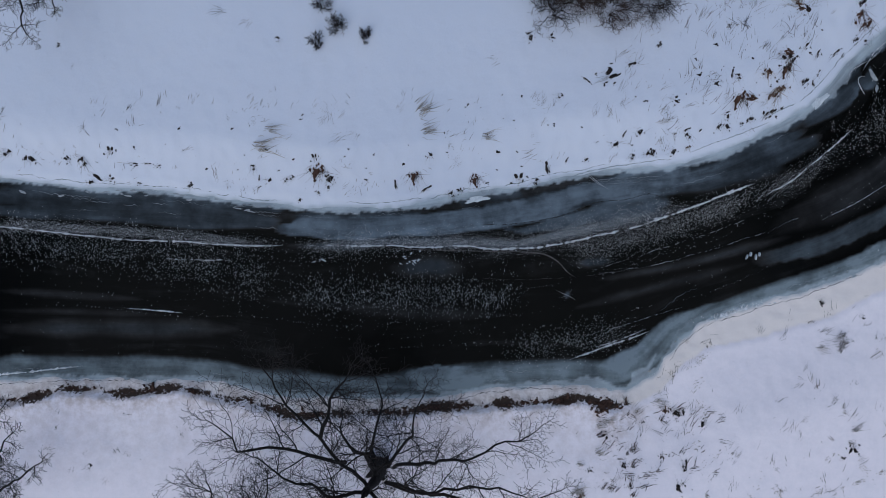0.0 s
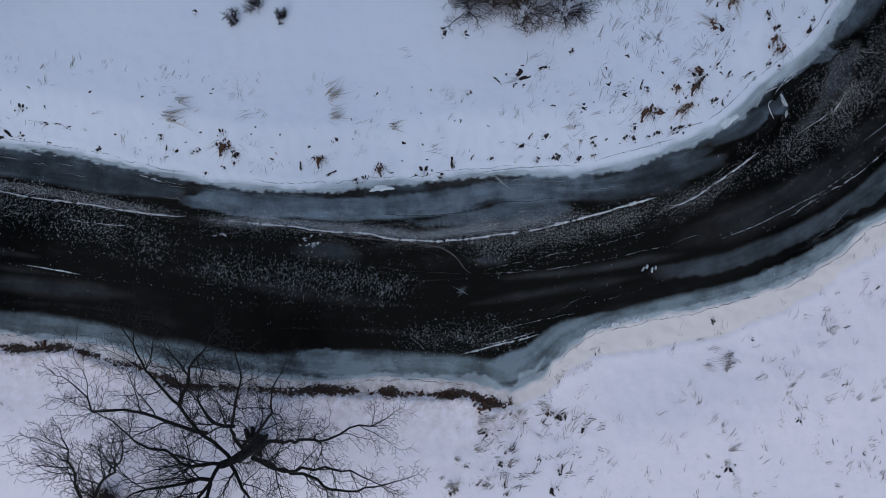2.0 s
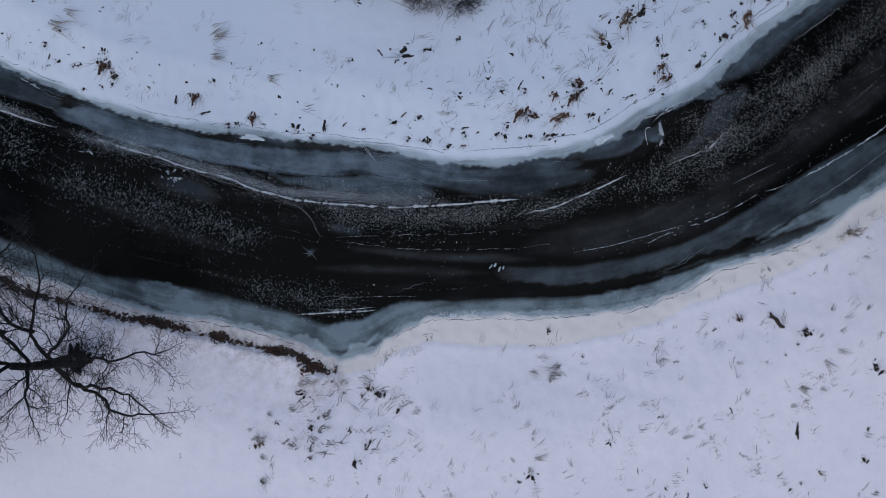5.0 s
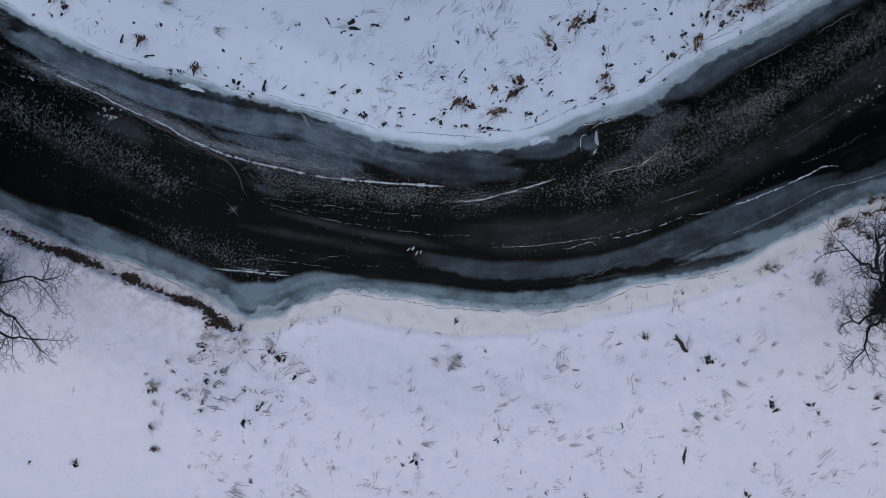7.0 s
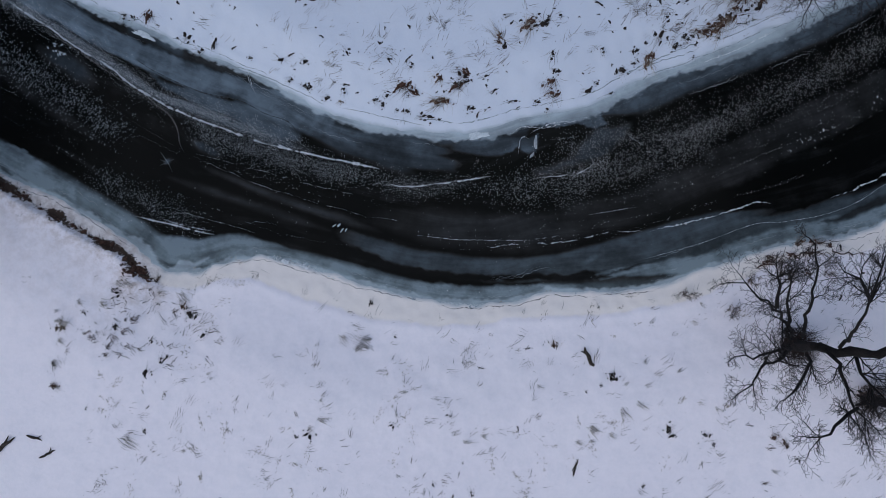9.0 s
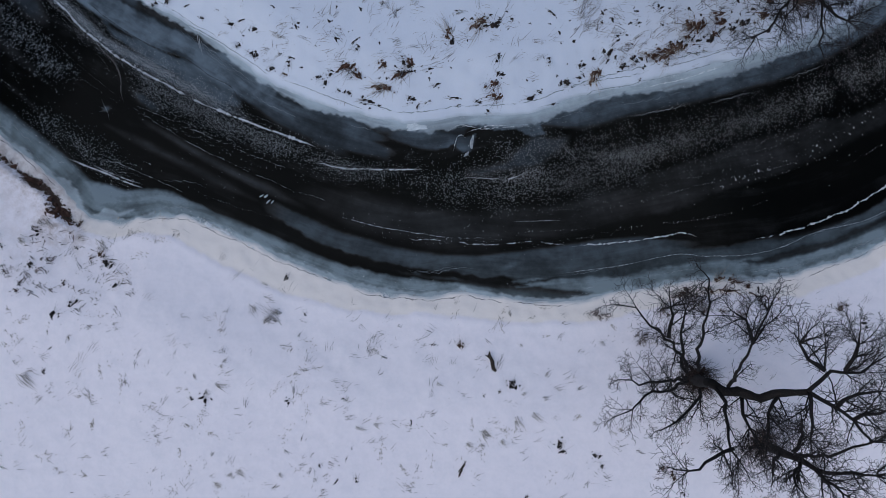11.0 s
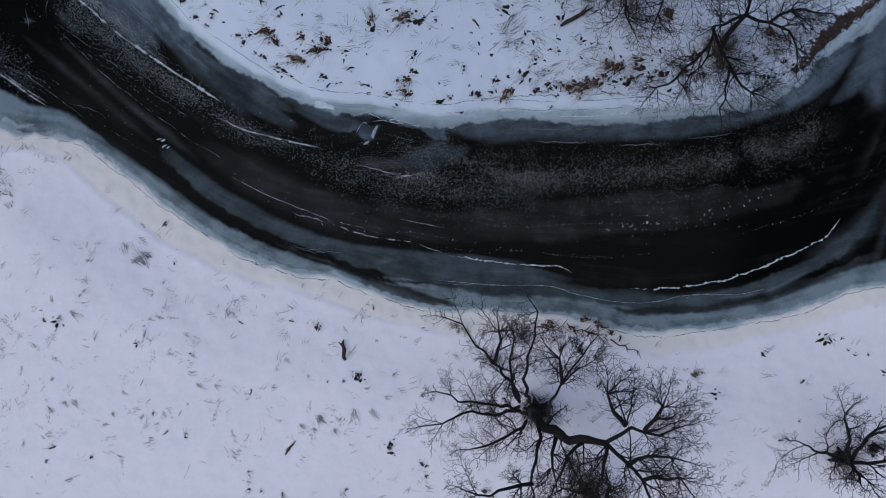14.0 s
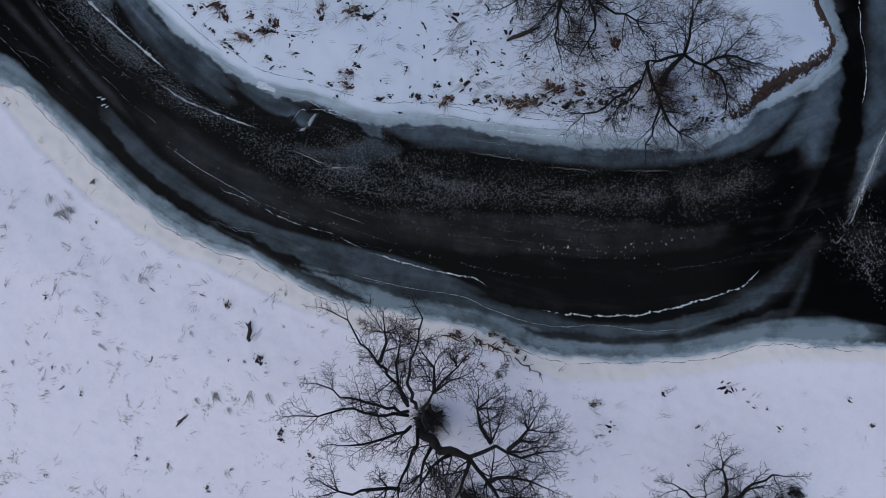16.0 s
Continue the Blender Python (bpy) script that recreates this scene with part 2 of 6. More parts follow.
north, south, bank_top = smooth_line(NORTH, 0.8), smooth_line(SOUTH, 0.8), smooth_line(BANK_TOP, 0.8)
river_ring = np.vstack([north, south[::-1]])
shelf_ring = np.vstack([south, bank_top[::-1]])


def lines(lo, hi, step, far):
    """Even grid lines from lo to hi that spread out to the horizon on both sides."""
    out = step * 1.5 ** np.arange(1, 60)
    run = np.cumsum(out)
    run = run[run < far]
    return np.concatenate([(lo - run)[::-1], np.arange(lo, hi, step), hi + np.concatenate([[0], run])])


def grid_faces(nx, ny):
    i, j = np.meshgrid(np.arange(nx - 1), np.arange(ny - 1), indexing="ij")
    a = (i * ny + j).ravel()
    return np.stack([a, a + ny, a + ny + 1, a + 1], 1)


def grid_mesh(name, co, faces, material, values):
    me = bpy.data.meshes.new(name)
    me.vertices.add(len(co))
    me.vertices.foreach_set("co", np.asarray(co, np.float32).ravel())
    me.loops.add(faces.size)
    me.loops.foreach_set("vertex_index", faces.astype(np.int32).ravel())
    me.polygons.add(len(faces))
    me.polygons.foreach_set("loop_start", np.arange(0, faces.size, 4, dtype=np.int32))
    me.update(calc_edges=True)
    for key, data in values.items():
        me.attributes.new(key, "FLOAT", "POINT").data.foreach_set("value", np.asarray(data, np.float32))
    me.materials.append(material)
    me.shade_smooth()
    return new(name, me)


def land(x, y):
    """Height of the ground and how crusted, muddy and wet it is."""
    x0, y0 = x, y
    x = x + 0.07 * waves(x0, y0, 1.1, 11, 24) + 0.09 * waves(x0, y0, 3.1, 12, 20)
    y = y + 0.07 * waves(x0, y0, 1.1, 13, 24) + 0.09 * waves(x0, y0, 3.1, 14, 20)
    dn, ds, dt = distance(x, y, north)[0], distance(x, y, south)[0], distance(x, y, bank_top)[0]
    wet_side = inside(x, y, river_ring)
    shelf = inside(x, y, shelf_ring) & ~wet_side
    rough = 0.05 * waves(x, y, 11, 3, 20) + 0.012 * waves(x, y, 1.6, 4, 30)
    edge = np.clip(0.5 + 0.7 * waves(x, y, 2.6, 5, 24), 0, 1.3)
    muddy = rise(11.0 - x, 1.5) * (y < 0)
    cliff = rise(y - 29.5, 1.5) * rise(x - 27, 5) * rise(42 - y, 3)
    z_north = 0.03 + (0.22 + 0.5 * cliff) * rise(dn, 0.45) + (0.95 - 0.4 * cliff) * rise(dn, 3.4) + rough * rise(dn, 2.5)
    z_south = 0.22 + (0.10 + 0.30 * muddy) * rise(dt, 0.3) + (0.85 - 0.30 * muddy) * rise(dt, 5.5) + rough * rise(dt, 1.5)
    part_way = ds / (ds + dt + 1e-6)
    z_shelf = 0.02 + 0.20 * rise(part_way, 1.0) + 0.02 * waves(x, y, 1.1, 6)
    z = np.where(dn < ds, z_north, np.where(shelf, z_shelf, z_south))
    z = np.where(wet_side, 0.03 - 0.45 * np.minimum(np.minimum(dn, ds), 1.2), z)
    crust = np.where(shelf | (wet_side & (ds < dn)), 1.0, 0.0) * (1 - 0.15 * muddy)
    crust = np.where(~shelf & ~wet_side & (dn > ds), np.exp(-(dt / 0.08) ** 2) * (1 - muddy), crust)
    soil = muddy * np.exp(-(dt / (0.08 + 0.25 * edge)) ** 2) * (dn > ds) * (0.50 + 0.36 * edge)
    soil = np.maximum(soil, 0.85 * np.exp(-((x - 9.0) / 0.75) ** 2 - ((y + 8.85) / 0.33) ** 2))
    stain = muddy * (0.62 * np.exp(-(dt / 0.8) ** 2) + 0.28 * np.exp(-(dt / 4.0) ** 2)) * (dn > ds)
    stain = np.maximum(stain, 0.9 * np.exp(-((x - 9.6) / 1.6) ** 2 - ((y + 9.6) / 1.1) ** 2))
    soil = np.maximum(soil, cliff * (dn < ds) * ~wet_side * np.exp(-((dn - 0.50) / 0.48) ** 2) * (0.70 + 0.4 * edge))
    wet = np.where(wet_side, 0.7 + 0.3 * rise(np.minimum(dn, ds), 0.3), np.where(dn < ds, np.exp(-dn / 0.07) * 0.7, np.exp(-ds / 0.07) * 0.7))
    # 1 on the south bank, whose snow is painted brighter and warmer as if better lit
    lit_side = np.where(dn > ds, 1.0, 0.0)
    return z, crust, soil, wet, lit_side, stain


gx, gy = lines(-27, 60, 0.15, 4000), lines(-26, 43, 0.15, 4000)
X, Y = [a.ravel() for a in np.meshgrid(gx, gy, indexing="ij")]
Z, CRUST, SOILED, WET, LIT_SIDE, STAIN = land(X, Y)
ground = grid_mesh("ground", np.stack([X, Y, Z], 1), grid_faces(len(gx), len(gy)), SNOW, {"crust": CRUST, "soil": SOILED, "wet": WET, "lit_side": LIT_SIDE, "stain": STAIN})
tagged(ground, "snow-covered river banks with crusted shore and muddy cut edge", "ground", kind="structure")

HEIGHTS = Z.reshape(len(gx), len(gy))


def ground_height(x, y):
    """Height of the snow at a place, between the lines of the grid."""
    i = min(max(int(np.searchsorted(gx, x)) - 1, 0), len(gx) - 2)
    j = min(max(int(np.searchsorted(gy, y)) - 1, 0), len(gy) - 2)
    s, t = (x - gx[i]) / (gx[i + 1] - gx[i]), (y - gy[j]) / (gy[j + 1] - gy[j])
    low, high = HEIGHTS[i, j] * (1 - s) + HEIGHTS[i + 1, j] * s, HEIGHTS[i, j + 1] * (1 - s) + HEIGHTS[i + 1, j + 1] * s
    return float(low * (1 - t) + high * t)


# ---- the frozen river ----
rx, ry = lines(-27, 62, 0.10, 180), lines(-26, 45, 0.10, 180)
X, Y = [a.ravel() for a in np.meshgrid(rx, ry, indexing="ij")]
near_n, _ = distance(X, Y, north[::2])
near_s, _ = distance(X, Y, south[::2])
wet_side = inside(X, Y, river_ring) | (np.minimum(near_n, near_s) < 0.8)
faces = grid_faces(len(rx), len(ry))
faces = faces[wet_side[faces].all(1)]
used = np.unique(faces)
index = np.zeros(len(X), int)
index[used] = np.arange(len(used))
faces, X, Y, near_n, near_s = index[faces], X[used], Y[used], near_n[used], near_s[used]
middle = [north[i] for i in range(0, len(north), 3)]
middle = np.array([(a + south[np.argmin(((south - a) ** 2).sum(1))]) / 2 for a in middle])
for _ in range(6):
    middle[1:-1] = (middle[:-2] + 2 * middle[1:-1] + middle[2:]) / 4
_, ALONG = distance(X, Y, middle)
ACROSS = near_n / (near_n + near_s) * 10.0
MILK, FROSTED, TEAL = np.zeros(len(X)), np.zeros(len(X)), np.exp(-(near_s / 2.2) ** 2)
wobble = 0.8 * waves(ALONG * 0.25, ACROSS * 0.7, 1.6, 8, 40) + 0.22 * waves(ALONG * 0.5, ACROSS, 0.9, 9, 30) + 0.12 * waves(X, Y, 0.5, 10, 30)
MILK = np.maximum(MILK, (0.42 + 0.12 * rise(X - 15, 12)) * np.exp(-(near_n / (0.6 + 0.2 * wobble)) ** 2))
MILK = np.maximum(MILK, (0.62 - 0.35 * rise(X - 31, 3) * rise(44 - X, 3)) * np.exp(-(near_s / (0.5 + 0.12 * wobble)) ** 2))


MILK = np.maximum(MILK, 0.7 * np.exp(-(near_n / (0.26 + 0.12 * wobble)) ** 2))
FROSTED = np.maximum(FROSTED, 0.6 * np.exp(-(near_n / (0.24 + 0.12 * wobble)) ** 2))
lip_width = (0.24 + 0.32 * rise(X - 10, 14)) * (1 + 0.5 * waves(ALONG, 0 * ALONG, 7.0, 15, 12)) + 0.10 * waves(X, Y, 1.3, 16, 24) + 0.06 * waves(X, Y, 0.45, 17, 24)
RIM = 0.95 * (1 - rise(near_n - lip_width, 0.13)) * (1 - 0.45 * rise(near_n, 0.9))
RIM = np.maximum(RIM, 0.6 * (1 - rise(near_s - 0.20 - 0.08 * waves(X, Y, 1.1, 18, 24) - 0.05 * waves(X, Y, 0.4, 19, 24), 0.12)))
FROSTED = np.maximum(FROSTED, 0.8 * np.exp(-(near_s / (0.13 + 0.05 * wobble)) ** 2))


def band(field, points, half, soft, strength):
    """Lay a soft-edged band of cloudy ice or frost along a line."""
    line, soft = smooth_line(points, 0.5), soft * 0.8
    reach = half + soft + 0.8
    near = (X > line[:, 0].min() - reach) & (X < line[:, 0].max() + reach) & (Y > line[:, 1].min() - reach) & (Y < line[:, 1].max() + reach)
    total = np.linalg.norm(np.diff(line, axis=0), axis=1).sum()
    d, run = distance(X[near], Y[near], line)
    taper = np.clip(np.minimum(run, total - run) / min(3.0, 0.3 * total), 0, 1) ** 0.7
    d = (d + 0.25 * half * wobble[near]) / (0.25 + 0.75 * taper)
    strength = strength * (0.15 + 0.85 * taper)
    field[near] = np.maximum(field[near], strength * (1 - rise(d - half + soft * 0.5, soft)))


# north side, from upstream to the bend
band(MILK, [(-26.6, 2.7), (-24.7, 2.7), (-20, 2.6), (-15.2, 2.3), (-10.5, 1.6)], 0.4, 0.5, 0.36)
band(MILK, [(-24.7, 3.2), (-20, 3), (-15.2, 2.6), (-10.5, 2.1)], 0.2, 0.3, 0.46)
band(MILK, [(-26.6, 2.1), (-24.7, 2), (-18.4, 1.7), (-13.6, 1.4), (-8.9, 1.1)], 0.35, 0.4, 0.34)
band(MILK, [(-9.2, 0.9), (-7, 0.9), (-4.5, 1), (-1.3, 1.1), (1.5, 1.4), (4.7, 1.8), (7.9, 2.3)], 0.58, 0.22, 0.85)
band(MILK, [(7.9, 2.4), (10.7, 3), (13.9, 3.7), (17.1, 4.7)], 0.5, 0.5, 0.72)
band(MILK, [(4, 0.7), (7.7, 1.5), (10.9, 2.2), (12.8, 2.4)], 0.36, 0.2, 0.48)
band(MILK, [(13.3, 3), (16.4, 4.1), (19.4, 5.3), (21.2, 6.1)], 0.5, 0.6, 0.40)
band(MILK, [(10.1, 4.1), (12.2, 4.4), (14.2, 4.7)], 0.35, 0.4, 0.55)
band(MILK, [(14, 3.6), (16.1, 4.4), (18.3, 5.4), (20.4, 6.5)], 0.5, 0.5, 0.42)
band(MILK, [(13.3, 5.2), (16.2, 6), (18.6, 6.9), (21, 8.2)], 0.35, 0.4, 0.5)
band(MILK, [(20.2, 6.7), (22.4, 8.2), (23.9, 9.5), (24.8, 11.3), (25.9, 12.4)], 0.5, 0.5, 0.45)
band(MILK, [(21.8, 9.2), (23.5, 10.7), (25.2, 12.2), (26.3, 12.9)], 0.35, 0.3, 0.75)
band(MILK, [(25.8, 12.4), (27.2, 14.2), (28.8, 16.2), (30.3, 18.3), (32.1, 20.9), (33.9, 23.5), (35.5, 26.2), (36.6, 28.1)], 0.7, 0.9, 0.40)
band(MILK, [(25.6, 13), (27.5, 15.2), (28.3, 16.6), (30.2, 19.2), (32.1, 21.7), (33.9, 24.3)], 0.3, 0.5, 0.62)
band(MILK, [(27.4, 10.5), (27.7, 12), (28.1, 13.4)], 0.3, 0.9, 0.28)
band(MILK, [(33.9, 24.1), (35.4, 26.8), (36.3, 29.5), (36.5, 31.2), (36.2, 33.1), (36.2, 34.9)], 0.7, 0.6, 0.6)
band(MILK, [(38.2, 32), (37.4, 33.6), (36.4, 34.7), (35.8, 35.6)], 0.5, 1.0, 0.26)
band(MILK, [(32.2, 40.6), (35, 39.3), (38.2, 37.4), (40.8, 35.5), (43.1, 33.2)], 0.5, 1.3, 0.2)
# south side, from upstream to the bend
band(MILK, [(-26.6, -7), (-24.7, -7), (-20.6, -7), (-16.8, -6.9), (-12.7, -7.2), (-9.5, -7.8), (-5.7, -8.1), (-1.9, -7.9), (1.9, -7.5), (4.4, -7.4), (6.9, -7.2), (9.5, -7), (10.7, -6.5)], 0.75, 0.6, 0.62)
band(MILK, [(7.1, -7.7), (9.6, -7), (11.4, -6.2), (12.7, -4.9), (14.2, -4.1), (16, -3.3)], 0.75, 0.4, 0.95)
band(MILK, [(12, -5.6), (13.3, -4.9), (15.2, -4), (17.7, -3), (20.6, -2), (23.4, -0.9)], 0.5, 0.6, 0.85)
band(MILK, [(15.2, -3.7), (17.8, -3), (20.3, -2.1), (23.3, -1), (25.6, 0.2)], 0.4, 0.5, 0.9)
band(MILK, [(21.3, -1.9), (23.3, -1.2), (25.7, 0.1), (27.8, 1.6), (29.9, 3.2), (31.4, 4.4)], 0.42, 0.3, 0.92)
band(MILK, [(31, 4.8), (32.9, 6.9), (34.4, 8.6), (36, 10.6), (37.9, 13.2)], 0.5, 0.35, 0.9)
band(MILK, [(17.6, -0.8), (19.9, -0.4), (23.3, 0.8), (26.3, 2.3), (28.4, 3.8), (30.2, 5.6), (31.9, 7.5), (33.2, 9), (35.4, 11.2), (37.5, 13.6)], 0.62, 0.35, 0.28)
band(MILK, [(30, 5), (30.5, 5.8), (31.3, 6.4)], 0.25, 0.5, 0.55)
band(MILK, [(18.7, 0.9), (23.3, 3.1), (27.5, 5.7), (29.9, 7.9)], 0.9, 1.2, 0.10)
band(MILK, [(37.3, 11.5), (39.3, 13.4), (40.7, 14.7), (42, 16.2)], 0.45, 0.4, 0.98)
band(MILK, [(41, 14.2), (42.3, 16), (43.7, 18.1), (45.2, 20.9), (46, 23.6), (46.6, 25.7), (48.1, 28.7), (49.9, 31.8)], 0.5, 0.4, 0.85)
band(MILK, [(45.5, 23.8), (46.4, 26.2), (47.8, 28.9), (49.6, 32)], 0.5, 0.5, 0.7)
band(MILK, [(39.2, 14.1), (41.2, 16.6), (42.9, 19.2), (44.3, 21.7), (44.7, 23.9), (44.7, 26.4), (44.3, 28.5)], 0.12, 0.3, 0.5)
band(MILK, [(47, 27), (45.9, 28.6), (44.8, 29.8), (43.6, 30.8)], 0.15, 0.7, 0.2)
band(MILK, [(44.3, 24.5), (44.6, 26.8), (44.4, 29), (43.4, 31.3)], 0.6, 1.0, 0.16)
band(MILK, [(32.5, 5.9), (34.9, 8.4), (36.9, 11), (38.3, 12.6), (39.9, 13.8), (41.4, 15.3), (43, 17.3), (44.2, 19.1), (45.2, 21.2), (46.4, 23.8)], 0.42, 0.45, 0.95)
band(MILK, [(29.7, 5), (32.3, 6.9), (35.3, 10.2), (38.9, 13.3), (42, 16.9), (44.4, 21), (46, 24.6)], 0.85, 0.8, 0.28)
band(MILK, [(-2.1, -8), (-0.4, -7.8), (1.5, -7.8), (3.7, -7.7)], 0.55, 0.1, 1.1)
band(MILK, [(4.9, -7.3), (6.5, -7.3), (7.7, -7.6)], 0.5, 0.15, 0.8)
band(MILK, [(35.5, 36.4), (36.9, 34.5), (37.9, 32.7), (38.1, 30.8)], 0.5, 0.7, 0.5)
band(MILK, [(38.8, 36.2), (40.5, 33.7), (41.7, 31.6), (42.1, 29.5)], 0.6, 1.2, 0.08)
# thin cloud in the black middle
band(MILK, [(-24.7, -4.6), (-18.4, -4.6), (-11.4, -4.7)], 0.4, 0.8, 0.14)
band(MILK, [(-24.7, -2.5), (-21.5, -2.7), (-16.8, -3)], 0.2, 0.3, 0.10)
band(MILK, [(-24.7, -3.6), (-20, -3.7), (-15.2, -3.9)], 0.15, 0.3, 0.08)
band(MILK, [(8.8, -1.9), (13.3, -1.1), (19.6, 0.5)], 0.2, 0.4, 0.12)
band(MILK, [(-2.9, -1.3), (-0.7, -1.2), (1.2, -1.4)], 0.5, 0.9, 0.18)
band(MILK, [(-7, -3.3), (-1.9, -3.7), (3.8, -3.9)], 0.3, 0.6, 0.07)
band(MILK, [(6.9, -2.7), (7.2, -2.8)], 0.08, 0.6, 0.6)
band(MILK, [(7.6, -1), (8.6, -0.9), (9.6, -0.8)], 0.25, 0.5, 0.22)
band(MILK, [(7.5, -3.5), (10.9, -2.6), (14, -1.8), (17.1, -1)], 0.2, 0.5, 0.12)
band(MILK, [(32.5, 14), (34.4, 15.3), (36.4, 17.8), (38.2, 20.4), (39.5, 23.3)], 0.6, 0.7, 0.13)
band(MILK, [(-8.6, -0.0), (-6.2, 0.0), (-3.1, 0.2), (-0.2, 0.2), (2.2, 0.2), (4.4, 0.1), (7.0, 0.7), (9.6, 1.2), (11.8, 1.7), (14.1, 2.4)], 0.3, 0.35, 0.22)
band(MILK, [(32.4, 14.5), (33.5, 14), (34.4, 13.6)], 0.06, 0.3, 0.16)
band(MILK, [(26.2, 5.5), (30, 8.7), (32.9, 12.5), (35.1, 14.9)], 0.8, 1.2, 0.07)
# fine frost
band(FROSTED, [(-26.6, 1.3), (-24.7, 1.2), (-21.5, 1), (-18.4, 0.9), (-15.2, 0.6), (-12.1, 0.3), (-8.9, 0)], 0.35, 0.35, 0.6)
band(FROSTED, [(-7.6, 0), (-4.5, 0.2), (-1.3, 0.2), (1.9, 0.1), (4.7, 0.2), (8.2, 1), (10.7, 1.6), (13, 2.1)], 0.3, 0.4, 0.6)
band(FROSTED, [(5, -0.3), (8.5, 0.2), (11.7, 1.1), (14.8, 2.1), (18, 3.1)], 0.4, 0.4, 0.35)
band(FROSTED, [(18.6, 3.2), (21.2, 4.8), (23.4, 6.6)], 0.35, 0.4, 0.5)
band(FROSTED, [(25.7, 8.3), (27.4, 9.6), (28.6, 11.1)], 0.25, 0.9, 0.6)
band(FROSTED, [(29.6, 11.7), (31.4, 14.7), (33.1, 17.4), (34.7, 20.1), (36.4, 22.8), (37.7, 25.6), (38.6, 28.6), (39, 30.9)], 0.9, 1.0, 0.22)
band(FROSTED, [(45.2, 31.3), (45, 32.8), (46.2, 35)], 1.5, 1.5, 0.4)
band(FROSTED, [(39.4, 38.3), (40.1, 37.2), (42.1, 34.7), (44, 32.3)], 0.3, 0.4, 0.7)

band(FROSTED, [(7.5, -7.9), (8.7, -8.1), (9.8, -8.1), (11.3, -7.3), (12, -6.5)], 0.14, 0.3, 0.5)

ragged_x = X + 0.10 * waves(X, Y, 3.5, 55, 20) + 0.07 * waves(X, Y, 1.4, 51, 24) + 0.045 * waves(X, Y, 0.5, 52, 24)
ragged_y = Y + 0.10 * waves(X, Y, 3.5, 56, 20) + 0.07 * waves(X, Y, 1.4, 53, 24) + 0.045 * waves(X, Y, 0.5, 54, 24)


def sheet(ring, soft, strength, field=MILK):
    """A sheet of ice of one cloudiness inside a closed outline, over what lies there."""
    ring = smooth_line([*ring, ring[0]], 0.4)
    near = (X > ring[:, 0].min() - 1) & (X < ring[:, 0].max() + 1) & (Y > ring[:, 1].min() - 1) & (Y < ring[:, 1].max() + 1)
    x, y = ragged_x[near], ragged_y[near]
    d = distance(x, y, ring)[0] * np.where(inside(x, y, ring), 1, -1)
    mask = rise(d + soft * 0.5, soft)
    field[near] = field[near] * (1 - mask) + strength * mask


# sheets and leads with clear outlines, from upstream to the bend
sheet([(-8.4, 2.2), (-5.8, 2.1), (-3.3, 2.1), (-0.8, 2.4), (1.1, 2.6), (1.1, 2.3), (-1.4, 2.0), (-4.6, 1.9), (-7.7, 1.7), (-9.3, 1.8)], 0.3, 0.06)  # dark strip below the north lip
sheet([(-8.7, 1.2), (-7.1, 1.6), (-3.9, 1.7), (-0.8, 1.8), (1.8, 2.1), (4.3, 2.5), (6.8, 3.2), (9.0, 3.7), (11.2, 4.4), (13.8, 4.7), (14.1, 4.0), (12.5, 3.6), (11.3, 3.3), (9.4, 2.7), (8.1, 2.5), (6.5, 1.8), (5.0, 1.4), (2.9, 1.2), (1.8, 1.2), (-0.1, 1.1), (-3.3, 0.7), (-5.8, 0.6), (-7.7, 0.8)], 0.2, 0.62)  # bright plate off the north lip
sheet([(3.1, 0.9), (5.0, 1.1), (6.9, 1.5), (8.4, 2.1), (10.0, 2.5), (11.6, 2.8), (12.7, 2.5), (12.9, 2.2), (11.3, 1.8), (9.4, 1.5), (6.9, 1.2), (5.0, 0.9)], 0.35, 0.46)  # tongue behind the dark crack
sheet([(4.3, 3.2), (6.8, 3.9), (9.3, 4.4), (11.9, 4.6), (13.4, 4.8), (13.8, 4.7), (11.2, 4.4), (9.0, 3.8), (6.8, 3.2), (4.6, 2.7)], 0.35, 0.1)  # dark water mark under the lip
sheet([(15.7, 5.0), (16.6, 5.5), (17.9, 5.8), (18.3, 5.3), (17.1, 4.8), (16.0, 4.7)], 0.6, 0.32)  # cloudy patch
sheet([(13.2, 3.1), (14.4, 3.5), (17.0, 4.1), (18.9, 4.5), (19.2, 4.2), (17.3, 3.7), (14.4, 3.0)], 0.7, 0.2)  # cloudy streak
sheet([(14.1, 4.0), (16.3, 4.5), (18.5, 5.1), (20.7, 6.1), (21.1, 5.7), (18.9, 4.7), (16.3, 4.1)], 0.7, 0.2)  # cloudy streak
sheet([(-23.6, 2.8), (-20.4, 2.6), (-17.3, 2.4), (-14.1, 2.3), (-10.9, 2.0), (-9.0, 1.5), (-10.9, 1.2), (-14.1, 1.2), (-17.2, 1.4), (-20.4, 1.6), (-23.6, 1.8)], 0.45, 0.2)  # thin cloud upstream
sheet([(-23.6, 3.2), (-21.1, 3.1), (-17.9, 2.9), (-14.1, 2.8), (-10.3, 2.4), (-10.1, 2.2), (-14.1, 2.5), (-17.9, 2.6), (-21.1, 2.8), (-23.6, 2.9)], 0.18, 0.36)  # pale streak upstream
sheet([(-2.1, -7.1), (-1.7, -6.9), (-0.4, -6.8), (2.1, -6.8), (3.3, -6.8), (3.6, -7.0), (4.0, -7.5), (2.2, -7.5), (0.3, -7.9), (-1.0, -7.9), (-1.6, -7.5)], 0.08, 0.92)  # crisp plate at the south shore
